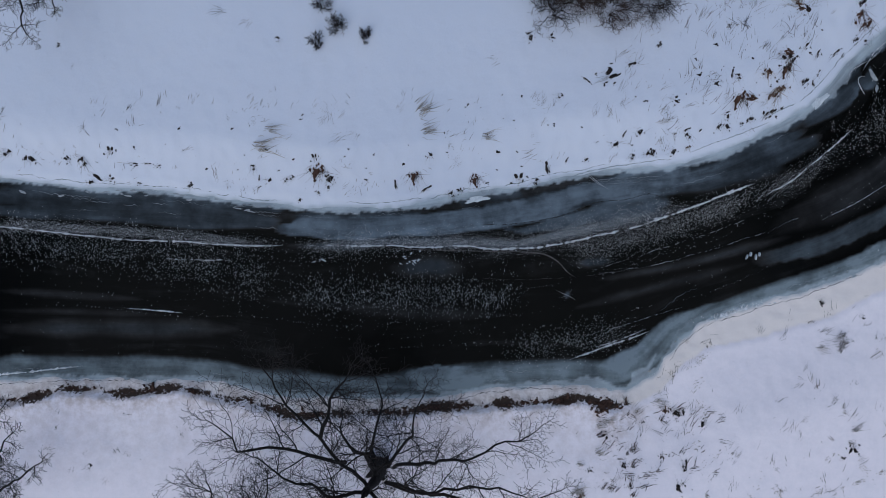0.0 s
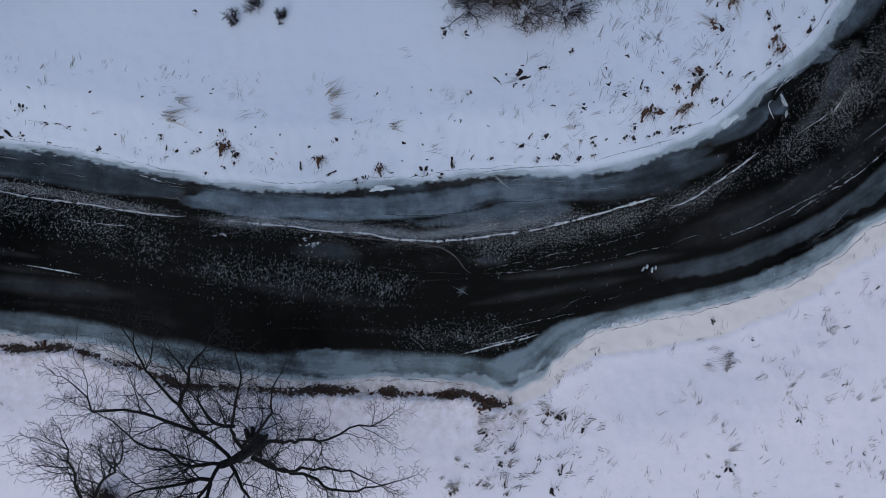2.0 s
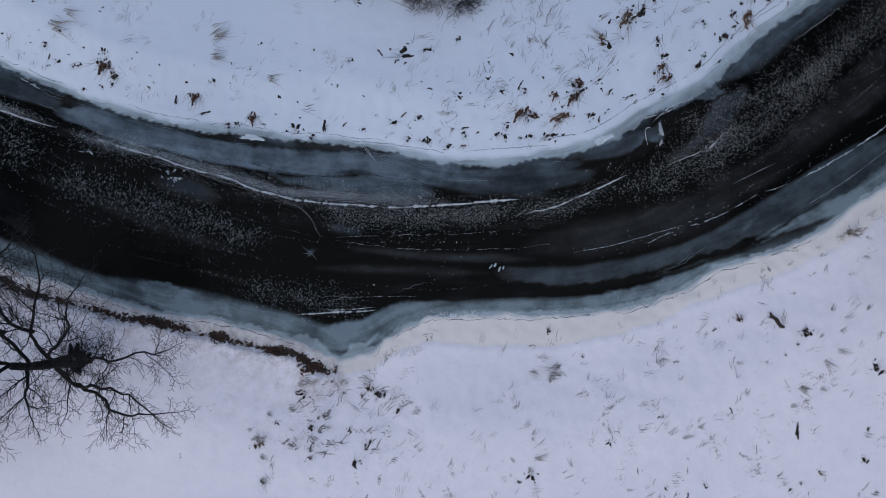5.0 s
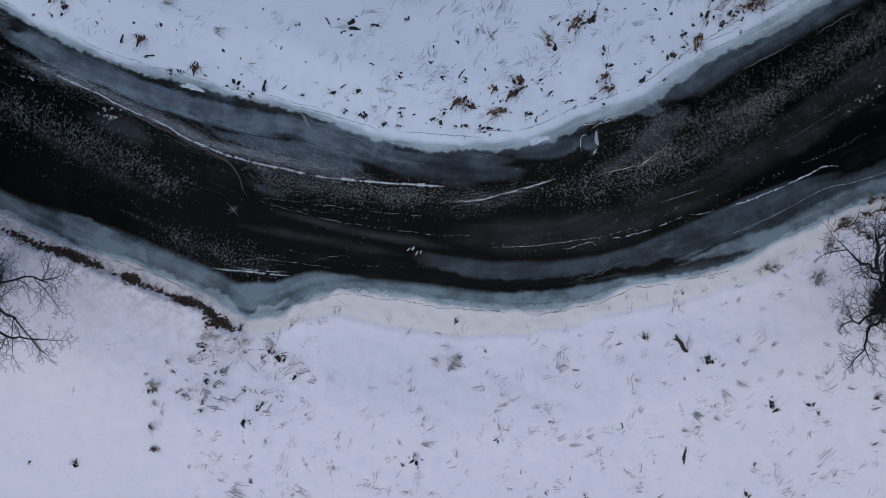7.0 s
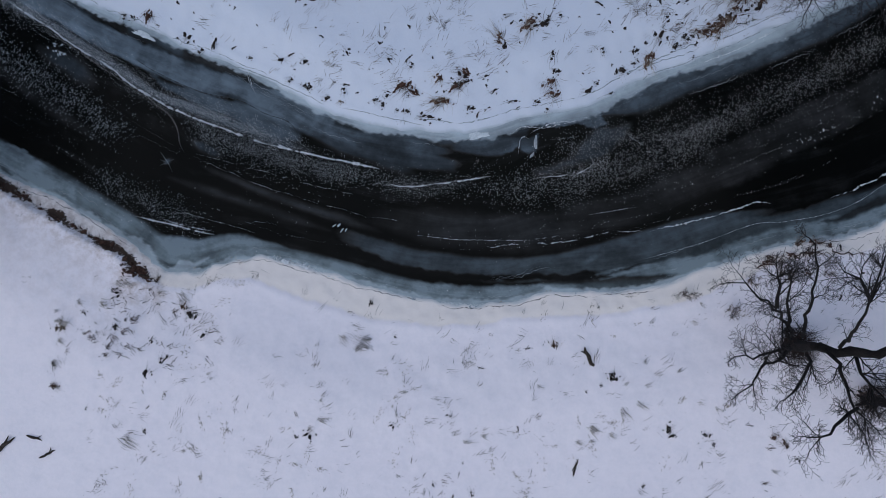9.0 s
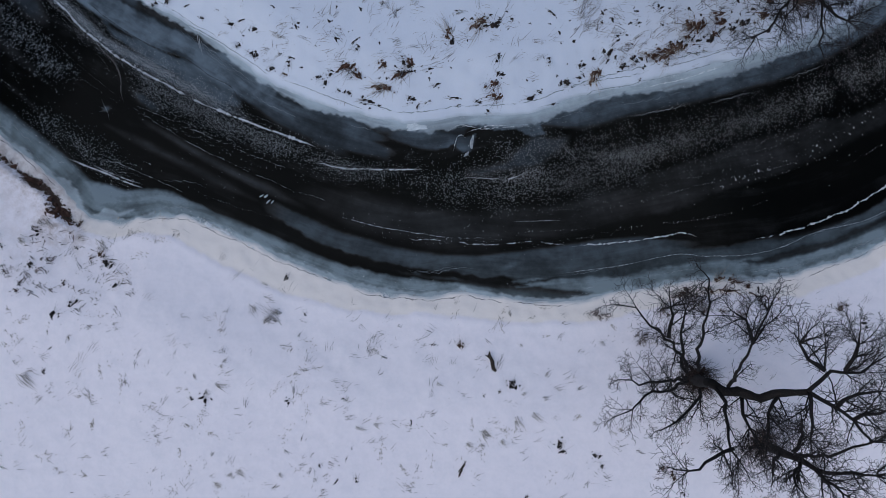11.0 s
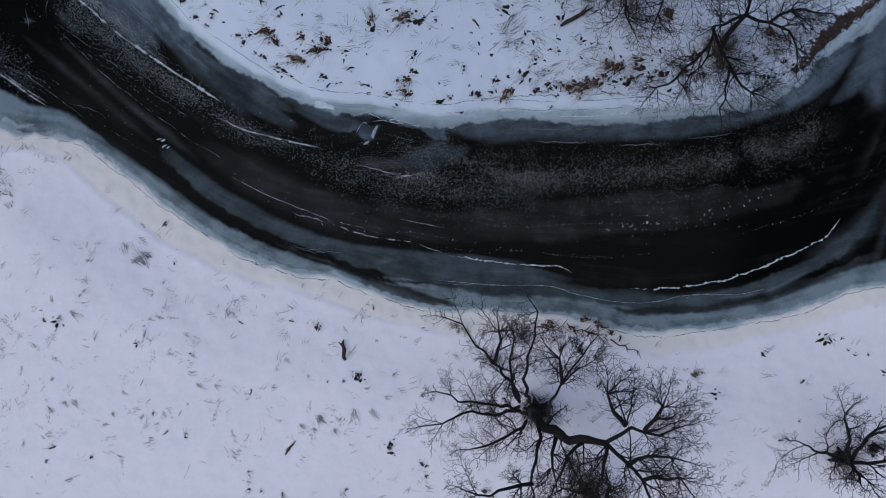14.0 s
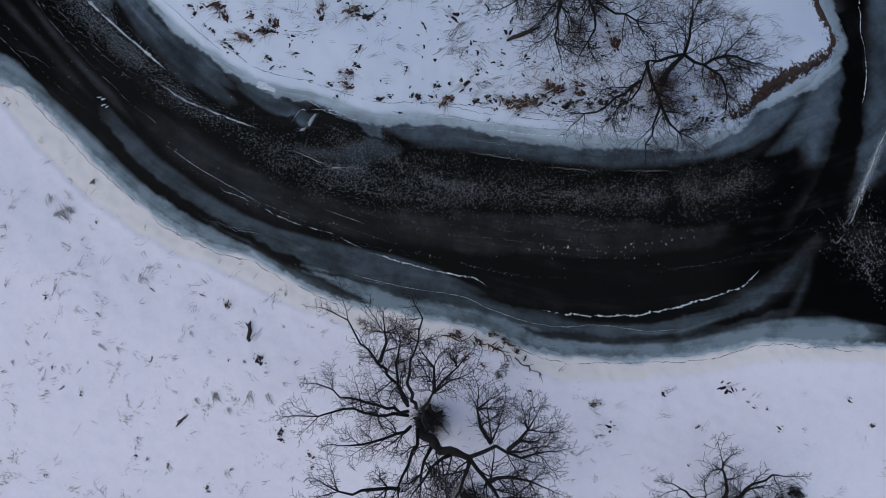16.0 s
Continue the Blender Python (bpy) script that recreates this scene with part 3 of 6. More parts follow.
sheet([(14.8, -2.9), (16.8, -2.4), (19.4, -1.8), (21.8, -0.8), (24.7, 0.6), (27.4, 2.3), (30.1, 4.1), (31.9, 5.5), (29.9, 4.5), (27.2, 2.6), (24.5, 1.0), (22.2, -0.2), (20.3, -0.7), (18.6, -1.0), (17.0, -1.5)], 0.2, 0.01)  # black lead along the south shore
sheet([(31.3, 5.2), (32.2, 6.2), (33.3, 7.6), (34.0, 8.3), (33.1, 7.0), (31.8, 5.6)], 0.16, 0.05)  # dark slit
sheet([(23.43, 10.02), (24.23, 10.60), (25.34, 11.55), (26.25, 11.82), (25.46, 10.61), (24.38, 9.21), (24.26, 8.68), (23.21, 7.46), (22.41, 6.87), (23.08, 7.99), (23.52, 8.89)], 0.08, 0.02)  # black ice inside the broken ring
sheet([(24.54, 10.76), (25.21, 12.08), (25.80, 13.26), (26.65, 12.78), (27.01, 12.61), (26.71, 12.06), (26.20, 11.87), (25.44, 11.67)], 0.07, 0.55)  # crisp grey plate
sheet([(26.45, 11.23), (26.68, 12.08), (27.46, 12.60), (27.78, 11.65), (27.27, 10.32), (26.07, 8.82), (25.02, 8.03), (26.20, 9.55)], 0.7, 0.2)  # thin wisp
sheet([(23.76, 8.68), (23.46, 9.02), (23.43, 9.47), (23.78, 9.59), (23.94, 9.88), (24.28, 9.59), (24.41, 9.05), (24.26, 8.68)], 0.12, 0.4)  # glassy floor of the broken ring
sheet([(32.6, 14.1), (36.7, 20.8), (39.6, 25.1), (40.5, 27.1), (41.1, 26.0), (40.0, 23.1), (38.4, 19.8), (36.2, 16.2), (34.8, 13.4), (33.6, 13.6)], 0.5, 0.07)  # faint brown sheet
sheet([(36.1, 15.2), (37.3, 17.4), (40.3, 22.9), (41.7, 26.7), (43.2, 28.0), (43.8, 27.3), (43.4, 23.9), (42.2, 20.0), (39.8, 15.9), (38.2, 13.9), (36.8, 13.2), (35.2, 12.0), (35.4, 13.4)], 0.16, 0.0)  # black open stretch
sheet([(31.3, 7.6), (34.3, 10.3), (36.7, 12.6), (38.7, 13.6), (40.3, 15.6), (42.8, 19.6), (44.1, 23.5), (44.4, 26.9), (44.2, 28.5), (44.1, 29.6), (44.7, 28.9), (45.2, 26.5), (44.6, 23.2), (43.1, 19.4), (40.7, 15.4), (38.7, 12.9), (36.8, 11.1), (34.2, 8.1), (31.7, 5.9), (30.5, 5.1)], 0.2, 0.28)  # grey shelf below the ridge
sheet([(40.1, 14.3), (42.2, 17.5), (44.0, 20.7), (45.1, 23.7), (45.8, 26.8), (46.2, 28.3), (46.6, 27.8), (45.7, 25.1), (44.5, 21.1), (42.6, 17.4), (40.8, 14.6)], 0.22, 0.12)  # dark strip
sheet([(35.3, 35.4), (35.4, 36.7), (36.6, 36.4), (38.5, 34.7), (39.8, 33.0), (38.6, 32.9), (37.1, 34.0)], 1.1, 0.5)  # pale cloud below the cut bank
sheet([(32.9, 37.4), (33.4, 38.9), (36.4, 37.9), (39.3, 36.1), (41.7, 34.0), (42.8, 31.3), (43.8, 28.9), (43.2, 28.7), (41.2, 31.8), (39.5, 34.1), (37.0, 36.2), (35.0, 37.2)], 0.18, 0.0)  # black side channel
sheet([(32.9, 40.0), (33.9, 41.7), (41.3, 37.7), (41.8, 36.0), (42.2, 34.8), (40.9, 35.1), (38.2, 37.3), (35.8, 38.8)], 0.7, 0.4)  # grey ice beyond the channel

sheet([(7.2, -7.7), (8.0, -7.3), (8.7, -7.4), (9.4, -7.8), (10.4, -8.1), (10.7, -7.7), (10.9, -7.2), (11.6, -6.8), (12.1, -6.0), (12.2, -6.1), (11.9, -6.8), (11.3, -7.6), (10.6, -8.3), (9.8, -8.3), (8.5, -8.3), (7.5, -8.2)], 0.12, 0.62, RIM)  # frosted shallows in the bay
sheet([(10.8, -7.3), (11.1, -7.0), (11.7, -6.7), (11.7, -6.9), (11.2, -7.3), (10.8, -7.5)], 0.1, 0.75, RIM)  # white crust in the bay
sheet([(41.5, 14.9), (43.1, 17.0), (44.8, 20.2), (45.8, 23.2), (46.6, 26.3), (47.7, 28.6), (48.8, 31.0), (49.5, 30.6), (48.2, 28.2), (47.0, 25.4), (46.1, 23.0), (45.1, 20.1), (43.6, 17.3)], 0.3, 1.0)  # pale shore ice
sheet([(33.4, 7.2), (35.3, 9.0), (36.9, 11.1), (38.6, 13.0), (40.5, 14.5), (42.2, 16.1), (42.4, 15.7), (40.9, 14.0), (39.3, 12.3), (37.4, 10.1), (35.2, 7.6)], 0.4, 0.9)  # pale shore ice
sheet([(18.0, -3.2), (20.4, -2.4), (22.8, -1.4), (25.7, 0.1), (28.4, 1.9), (30.7, 3.7), (30.5, 3.9), (28.1, 2.3), (25.4, 0.6), (22.6, -0.9), (20.2, -1.9), (17.8, -2.8)], 0.3, 1.0)  # pale shore ice

river = grid_mesh("river_ice", np.stack([X, Y, 0 * X], 1), faces, RIVER, {"along": ALONG, "across": ACROSS, "milk": MILK, "frost": FROSTED, "teal": TEAL, "rim": RIM})
tagged(river, "black river ice with milky grey bands and white frost", "river ice", kind="structure")
rng = random.Random(7)


# ---- tubes, blades and lumps ----
class Build:
    """Collects vertices and faces of one mesh."""

    def __init__(self):
        self.v, self.f = [], []

    def tube(self, points, radii, sides=5):
        points = [Vector(p) for p in points]
        start = len(self.v)
        for i, (p, r) in enumerate(zip(points, radii)):
            ahead = (points[min(i + 1, len(points) - 1)] - points[max(i - 1, 0)]).normalized()
            side = ahead.cross(Vector((0.13, 0.21, 0.97))).normalized()
            up = ahead.cross(side)
            for k in range(sides):
                a = 2 * math.pi * k / sides
                self.v.append(p + (side * math.cos(a) + up * math.sin(a)) * r)
        for i in range(len(points) - 1):
            for k in range(sides):
                a, b = start + i * sides + k, start + i * sides + (k + 1) % sides
                self.f.append((a, b, b + sides, a + sides))
        self.f.append(tuple(range(start + sides - 1, start - 1, -1)))
        self.f.append(tuple(range(len(self.v) - sides, len(self.v))))

    def spike(self, base, tip, width, bend=(0, 0, 0)):
        """A tapering three-sided stalk with a bend in the middle."""
        base, tip = Vector(base), Vector(tip)
        mid = (base + tip) / 2 + Vector(bend)
        way = (tip - base).normalized()
        side = way.cross(Vector((0.3, 0.1, 0.95))).normalized()
        up = way.cross(side)
        s = len(self.v)
        for p, w in ((base, width), (mid, width * 0.75)):
            for a in (0, 2.09, 4.19):
                self.v.append(p + (side * math.cos(a) + up * math.sin(a)) * w)
        self.v.append(tip)
        for k in range(3):
            j = (k + 1) % 3
            self.f += [(s + k, s + j, s + 3 + j, s + 3 + k), (s + 3 + k, s + 3 + j, s + 6)]

    def lump(self, centre, size, seed):
        """An uneven clod with a jagged outline: two rings and a cap."""
        r, s = random.Random(seed), len(self.v)
        sides = 8
        jag = [r.uniform(0.5, 1.45) for _ in range(sides)]
        for ring, (w, h) in enumerate(((1.0, -0.25), (0.8, 0.45), (0.4, 0.9))):
            for k in range(sides):
                a = 6.283 * k / sides + ring * 0.15
                q = w * jag[k] * r.uniform(0.85, 1.15)
                self.v.append(Vector(centre) + Vector((math.cos(a) * q * size[0], math.sin(a) * q * size[1], h * size[2] * r.uniform(0.7, 1.3))))
        self.v.append(Vector(centre) + Vector((0, 0, size[2])))
        for ring in (0, 1):
            for k in range(sides):
                a, b = s + ring * sides + k, s + ring * sides + (k + 1) % sides
                self.f.append((a, b, b + sides, a + sides))
        for k in range(sides):
            self.f.append((s + 2 * sides + k, s + 2 * sides + (k + 1) % sides, s + 3 * sides))

    def comma(self, place, turn, size, seed, count=4):
        """A dark curved clump: lumps along a bent line, thick at one end."""
        r, heading = random.Random(seed), turn
        p = Vector(place)
        for k in range(count):
            w = size * (1 - 0.72 * k / count) * r.uniform(0.7, 1.2)
            self.lump(p, (w, w * r.uniform(0.55, 0.95), w * 0.6), r.random())
            heading += r.uniform(-0.2, 0.75)
            p = p + Vector((math.cos(heading), math.sin(heading), 0)) * w * r.uniform(0.8, 1.3)

    def made(self, name, material, parent=None, label="", smooth=False):
        return mesh_object(name, self.v, self.f, material, parent, label, smooth)


def empty(name, m, label, category, group=""):
    ob = new(name)
    ob.matrix_world = m
    ob.empty_display_size = 0.2
    return tagged(ob, label, category, group)


# ---- ridges of frost, cracks and plates on the ice ----
def ribbon(name, points, width, height, material, label, category, gaps=0.0, wander=0.05, z=-0.012, seed=1, on_land=False):
    """A low crust with a ragged edge that follows a line, broken by gaps."""
    r = random.Random(seed)
    line, b = smooth_line(points, 0.09), Build()
    n, last, run, thin = len(line), None, 0.0, 1.0
    for i in range(n):
        a = line[min(i + 1, n - 1)] - line[max(i - 1, 0)]
        a = a / (np.linalg.norm(a) + 1e-9)
        side = np.array([-a[1], a[0]])
        taper = min(1.0, i / 8, (n - 1 - i) / 8)
        run = 0.92 * run + r.uniform(-1, 1) * wander * 0.38
        if gaps and r.random() < (gaps * 0.5 if thin == 1.0 else 0.4):
            thin = 0.06 if thin == 1.0 else 1.0
        w = width * max(0.12, taper) * (r.uniform(0.3, 1.3) if r.random() < 0.8 else r.uniform(1.3, 2.2)) * thin
        c = line[i] + side * run
        base = ground_height(*c) + 0.003 if on_land else z
        left, right = c + side * w, c - side * w * r.uniform(0.6, 1.1)
        top = c + side * r.uniform(-0.3, 0.3) * w
        k = len(b.v)
        b.v += [(*left, base), (*top, base + 0.012 + height * thin * r.uniform(0.4, 1.2)), (*right, base)]
        if last is not None:
            b.f += [(last, last + 1, k + 1, k), (last + 1, last + 2, k + 2, k + 1)]
        last = k
    return tagged(b.made(name, material), label, category)


R = "white frost ridge grown along a crack in river ice"
ribbon("frost_ridge", [(-26.6, 1.2), (-24.7, 1.1), (-18.4, 0.4), (-14.3, 0.2), (-11.1, 0), (-8.9, -0)], 0.05, 0.05, FROST, R, "ice ridge", 0.05, 0.03, seed=1)
ribbon("frost_ridge", [(-7.5, -0), (-2.9, -0), (-1.2, -0.1), (1.2, -0), (2.8, -0.2), (5, -0.1), (7.2, 0.2), (9.5, 0.7), (11.4, 1.2)], 0.065, 0.05, FROST, R, "ice ridge", 0.08, 0.04, seed=2)
ribbon("frost_ridge", [(11.4, 1.2), (13.3, 1.9), (15.2, 2.6), (17.6, 3.5)], 0.075, 0.05, FROST, R, "ice ridge", 0.06, 0.035, seed=3)
ribbon("frost_ridge", [(-17.6, -3.5), (-16.2, -3.6), (-14.4, -3.8)], 0.05, 0.04, FROST, R, "ice ridge", 0.1, 0.02, seed=4)
ribbon("frost_ridge", [(-26, -7.3), (-24.7, -7.2), (-22.5, -7), (-20.1, -6.7)], 0.06, 0.05, FROST, R, "ice ridge", 0.05, 0.03, seed=5)
ribbon("frost_ridge", [(7.2, -6.4), (8.8, -5.8), (10.3, -5.3), (11.6, -4.8)], 0.045, 0.05, FROST, R, "ice ridge", 0.08, 0.03, seed=6)
ribbon("frost_ridge", [(8.5, -5.7), (10.1, -5.2), (11.4, -4.7)], 0.03, 0.04, FROST, R, "ice ridge", 0.2, 0.03, seed=7)
ribbon("frost_ridge", [(25, 3.1), (26.5, 4.2), (28.4, 5.4), (29.9, 6.8), (31.9, 8.6)], 0.03, 0.03, FROST, R, "ice ridge", 0.45, 0.12, seed=8)
ribbon("frost_ridge", [(32.3, 8.8), (33.9, 10.4), (35.2, 11.9), (36.5, 13.4), (37.2, 13.8)], 0.05, 0.04, FROST, R, "ice ridge", 0.22, 0.08, seed=9)
ribbon("frost_ridge", [(39.8, 15.9), (40.6, 17), (41.6, 18.5), (42.4, 20.2), (43.2, 22.6), (43.6, 24.5), (43.8, 26.2), (43.6, 27.5)], 0.055, 0.04, FROST, R, "ice ridge", 0.28, 0.10, seed=10)
ribbon("frost_ridge", [(39.8, 37.6), (40.8, 36.2), (42.1, 34.7), (43.6, 32.9), (44.2, 31.9)], 0.03, 0.04, FROST, R, "ice ridge", 0.4, 0.07, seed=11)
ribbon("frost_ridge", [(28.9, 7.7), (30, 8.7), (30.9, 9.5)], 0.02, 0.02, FROST, R, "ice ridge", 0.1, 0.02, seed=12)
ribbon("frost_ridge", [(23.6, 9.8), (24.3, 10.9), (25.1, 11.6)], 0.04, 0.03, FROST, R, "ice ridge", 0.1, 0.03, seed=13)
ribbon("frost_ridge", [(18.3, 2.9), (20.2, 4), (21.8, 5.4), (22.9, 6.4)], 0.05, 0.04, FROST, R, "ice ridge", 0.25, 0.06, seed=14)
ribbon("frost_ridge", [(21.3, 1.4), (24.1, 2.9), (26.8, 4.6), (28.3, 5.9)], 0.02, 0.02, FROST, R, "ice ridge", 0.35, 0.05, seed=15)
ribbon("frost_ridge", [(-16.2, -0.6), (-14.3, -0.8), (-11.7, -0.8)], 0.03, 0.03, FROST, R, "ice ridge", 0.35, 0.04, seed=16)
ribbon("frost_ridge", [(29.5, 18.2), (30.8, 20), (32.1, 22.2)], 0.05, 0.03, SHARD, "thin white snow crust at the ice edge", "snow crust", 0.1, 0.05, seed=17)
ribbon("frost_ridge", [(14.2, -4.5), (15.5, -4), (16.7, -3.6), (18, -3.3), (19.2, -2.9)], 0.13, 0.06, FROST, "ragged frost crust on the shore ice", "ice ridge", 0.45, 0.10, seed=20)
ribbon("frost_ridge", [(32.3, 39.6), (33.8, 39), (35.6, 38.3), (37.2, 37.5), (38.2, 36.7)], 0.03, 0.03, FROST, R, "ice ridge", 0.5, 0.08, seed=29)
ribbon("ice_crack", [(32.9, 7.3), (34.4, 9), (35.4, 10.2), (36.9, 12.2), (38.2, 13.2), (39.6, 14.5), (40.4, 15.4), (41.1, 16.4), (41.8, 17.9), (42.5, 19), (43.6, 20.5), (44.3, 22)], 0.03, 0.012, RIME, "pale raised rim along the edge of grey ice", "ice crack", 0.0, 0.03, seed=30)
for k, line in enumerate(([(6.4, -2.5), (7.1, -2.8), (7.6, -3.1)], [(7.1, -2.8), (7.3, -2.4)], [(7.1, -2.8), (6.8, -3.2)], [(6.6, -2.9), (7.1, -2.8), (7.5, -2.7)])):
    ribbon("ice_crack", line, 0.02, 0.012, FROST, "white star-shaped crack in black ice", "ice crack", 0.2, 0.02, seed=70 + k)
C = "thin grey healed crack across the black ice"
ribbon("ice_crack", [(2.2, 1.2), (3.7, 1.2), (6.4, 1.6), (8.6, 2.4), (10.3, 2.6), (11.6, 2.9), (12.5, 2.6), (13.2, 1.8)], 0.036, 0.012, BLACK_ICE, "thin black crack round a tongue of grey ice", "ice crack", 0.0, 0.01, seed=21)
ribbon("ice_crack", [(-2.6, -0.2), (2.2, -0.3), (5.3, -0.4), (6.4, -0.8), (7.1, -1.5), (7.6, -1.8)], 0.045, 0.018, CRACK, C, "ice crack", 0.0, 0.01, seed=22)
ribbon("ice_crack", [(4.2, -0.5), (5.4, -0.4), (6.4, -0.8), (7.2, -1.6)], 0.05, 0.02, CRACK, C, "ice crack", 0.0, 0.01, seed=23)
ribbon("ice_crack", [(-2.6, -1.8), (2.2, -1.9), (7.9, -1.7), (12, -1.1), (14.8, -0.3)], 0.012, 0.012, CRACK, C, "ice crack", 0.5, 0.05, seed=24)
ribbon("ice_crack", [(8.2, -1.7), (12.6, -0.9), (17.4, 0.5), (20.6, 1.8)], 0.014, 0.012, FROST, C, "ice crack", 0.5, 0.05, seed=25)
ribbon("ice_crack", [(7.2, -5.3), (10.4, -4.4), (13.6, -3.4)], 0.014, 0.012, FROST, C, "ice crack", 0.5, 0.05, seed=26)
ribbon("ice_crack", [(7.4, 4.4), (8, 4.2), (8.6, 3.7), (9.1, 3.3)], 0.025, 0.015, FROST, C, "ice crack", 0.1, 0.03, seed=27)
ribbon("ice_crack", [(8.1, -1.5), (11.2, -0.5), (14.4, 0.5), (17.5, 1.6)], 0.014, 0.012, FROST, C, "ice crack", 0.55, 0.05, seed=28)
for lo, hi, off, seed in ((12.4, 24.0, 0.20, 31), (24.2, 35.0, 0.16, 33), (39.5, 50.0, 0.15, 34), (-26.0, 8.6, 0.12, 36)):
    shore = [q for q in smooth_line(south, 0.7) if lo < q[0] < hi and q[1] < 34]
    shore = [q + off * np.array([d[1], -d[0]]) / np.linalg.norm(d) for q, d in zip(shore, np.gradient(np.array(shore), axis=0))]
    ribbon("shore_crack", shore, 0.014, 0.006, CRACK, "thin dark crack in the crusted shore snow", "crack", 0.22, 0.13, seed=seed, on_land=True)


lip_line = np.array([q for q in smooth_line(north, 0.7) if -26 < q[0] < 34 and q[1] < 27])
lip_way = np.gradient(lip_line, axis=0)
lip_side = np.stack([-lip_way[:, 1], lip_way[:, 0]], 1) / np.linalg.norm(lip_way, axis=1)[:, None]
for k, (lo, hi, off) in enumerate(((0.05, 0.28, 0.16), (0.33, 0.55, 0.2), (0.66, 0.9, 0.45), (0.8, 1.0, 0.7))):
    ribbon("shore_crack", (lip_line + off * lip_side)[int(lo * len(lip_line)):int(hi * len(lip_line))], 0.022, 0.005, SHELF, "thin grey ledge crack in the snowy ice rim", "crack", 0.3, 0.10, seed=300 + k, on_land=True)
for k, line in enumerate(([(25.7, 13.4), (26.9, 14.9), (27.2, 15.4), (27.4, 16.2), (28, 16.9), (29, 18.2), (30.3, 19.9), (31.7, 22), (32.9, 23.5)], [(29.4, 19.5), (30.5, 21), (31.6, 22.7), (32.8, 23.8)], [(27.8, 16.2), (29.4, 18.2), (31.4, 20.6)], [(6, 3.5), (8.5, 4.2), (11, 4.6), (12.9, 4.8)], [(13.8, 5.2), (15.9, 6), (18.4, 6.9)])):
    ribbon("shore_crack", line, 0.02, 0.006, SHELF, "thin grey ledge crack in the snowy ice rim", "crack", 0.03, 0.06, seed=35 + k, on_land=True)
for k, line in enumerate(([(7.5, 4), (8.2, 3.9), (8.7, 3.5), (9.3, 3.2)], [(8.4, 4.2), (8.6, 3.8), (9.1, 3.5)], [(9.2, 4.1), (11.1, 4.4), (13, 4.7)], [(13.5, 4.5), (13.9, 4.8)], [(22.7, 9), (23, 9.8), (24.1, 10.5), (24.8, 11.2), (25.9, 12.4)], [(23.6, 9.9), (23.9, 10.3), (24.6, 11)], [(17.7, 6.4), (18.3, 6.7), (19.2, 7.2)], [(-5.7, 1.9), (-4.5, 1.8)], [(-20.9, 2.7), (-21.2, 2.8)])):
    ribbon("ice_crack", line, 0.022, 0.012, FROST, "thin white crack in the shore ice", "ice crack", 0.08, 0.04, seed=45 + k)


def plate(centre, size, turn, thick, material, name, label, category, seed, points=11, tilt=0.0, z=0.0):
    """A broken slab of ice with an irregular outline and real thickness."""
    r, b = random.Random(seed), Build()
    ring = []
    for k in range(points):
        a = 6.283 * (k + r.uniform(-0.3, 0.3)) / points
        q = r.uniform(0.4, 1.3) if points < 9 else r.uniform(0.75, 1.1) if points < 17 else 0.8 + 0.16 * math.sin(3 * a + seed) + 0.12 * math.sin(7 * a + 2 * seed) + r.uniform(-0.13, 0.13)
        ring.append((math.cos(a) * q * size[0], math.sin(a) * q * size[1]))
    for h, shrink in ((0, 1.0), (thick * 0.7, 1.0), (thick, 0.93)):
        b.v += [(x * shrink, y * shrink, h) for x, y in ring]
    for h in (0, 1):
        for k in range(points):
            j = (k + 1) % points
            b.f.append((h * points + k, h * points + j, (h + 1) * points + j, (h + 1) * points + k))
    b.f += [tuple(range(2 * points, 3 * points)), tuple(range(points - 1, -1, -1))]
    ob = b.made(name, material)
    ob.matrix_world = pose(*centre, z - 0.004, tilt, 0, turn)
    return tagged(ob, label, category)


plate((21.2, 8.1), (0.75, 0.25), 40, 0.03, SHARD, "snow_plate", "white snow-covered plate frozen into the ice", "ice plate", 46, 19)
plate((2, 2.6), (0.85, 0.2), 10, 0.03, SHARD, "snow_plate", "white snow-covered plate frozen into the ice", "ice plate", 47, 19)
B = "ragged white rim of a broken plate frozen into the ice"
ribbon("frost_ridge", [(23.68, 8.49), (23.49, 8.87), (23.33, 9.22), (23.43, 9.47), (23.72, 9.52)], 0.055, 0.05, FROST, B, "ice ridge", 0.15, 0.04, seed=18)
plate((24.17, 9.55), (0.42, 0.11), -57, 0.07, RIME, "ice_shard", "white broken wedge of ice standing proud", "ice shard", 60, 8, 6)
plate((24.39, 8.82), (0.26, 0.08), -97, 0.06, RIME, "ice_shard", "white broken wedge of ice standing proud", "ice shard", 61, 8, 6)
ribbon("frost_ridge", [(25.26, 7.82), (25.82, 8.28), (26.42, 8.73), (27.12, 9.40), (27.50, 10.04)], 0.035, 0.03, FROST, R, "ice ridge", 0.25, 0.04, seed=61)
ribbon("frost_ridge", [(22.95, 9.71), (23.82, 10.32), (24.40, 10.75), (24.81, 11.37)], 0.03, 0.02, FROST, R, "ice ridge", 0.15, 0.03, seed=62)
ribbon("ice_crack", [(27.91, 12.63), (28.45, 12.67), (29.15, 12.70), (29.55, 12.78)], 0.02, 0.012, FROST, "thin white crack in black ice", "ice crack", 0.2, 0.03, seed=63)
for k, (x, y) in enumerate([(17.1, -0.6), (17.3, -0.5), (17.6, -0.6), (17.8, -0.5)]):
    plate((x, y), (0.16 if k else 0.2, 0.05), 70 + 8 * k, 0.12, SHARD, "ice_shard", "white upright ice shard on black ice", "ice shard", 70 + k, 7, 12)
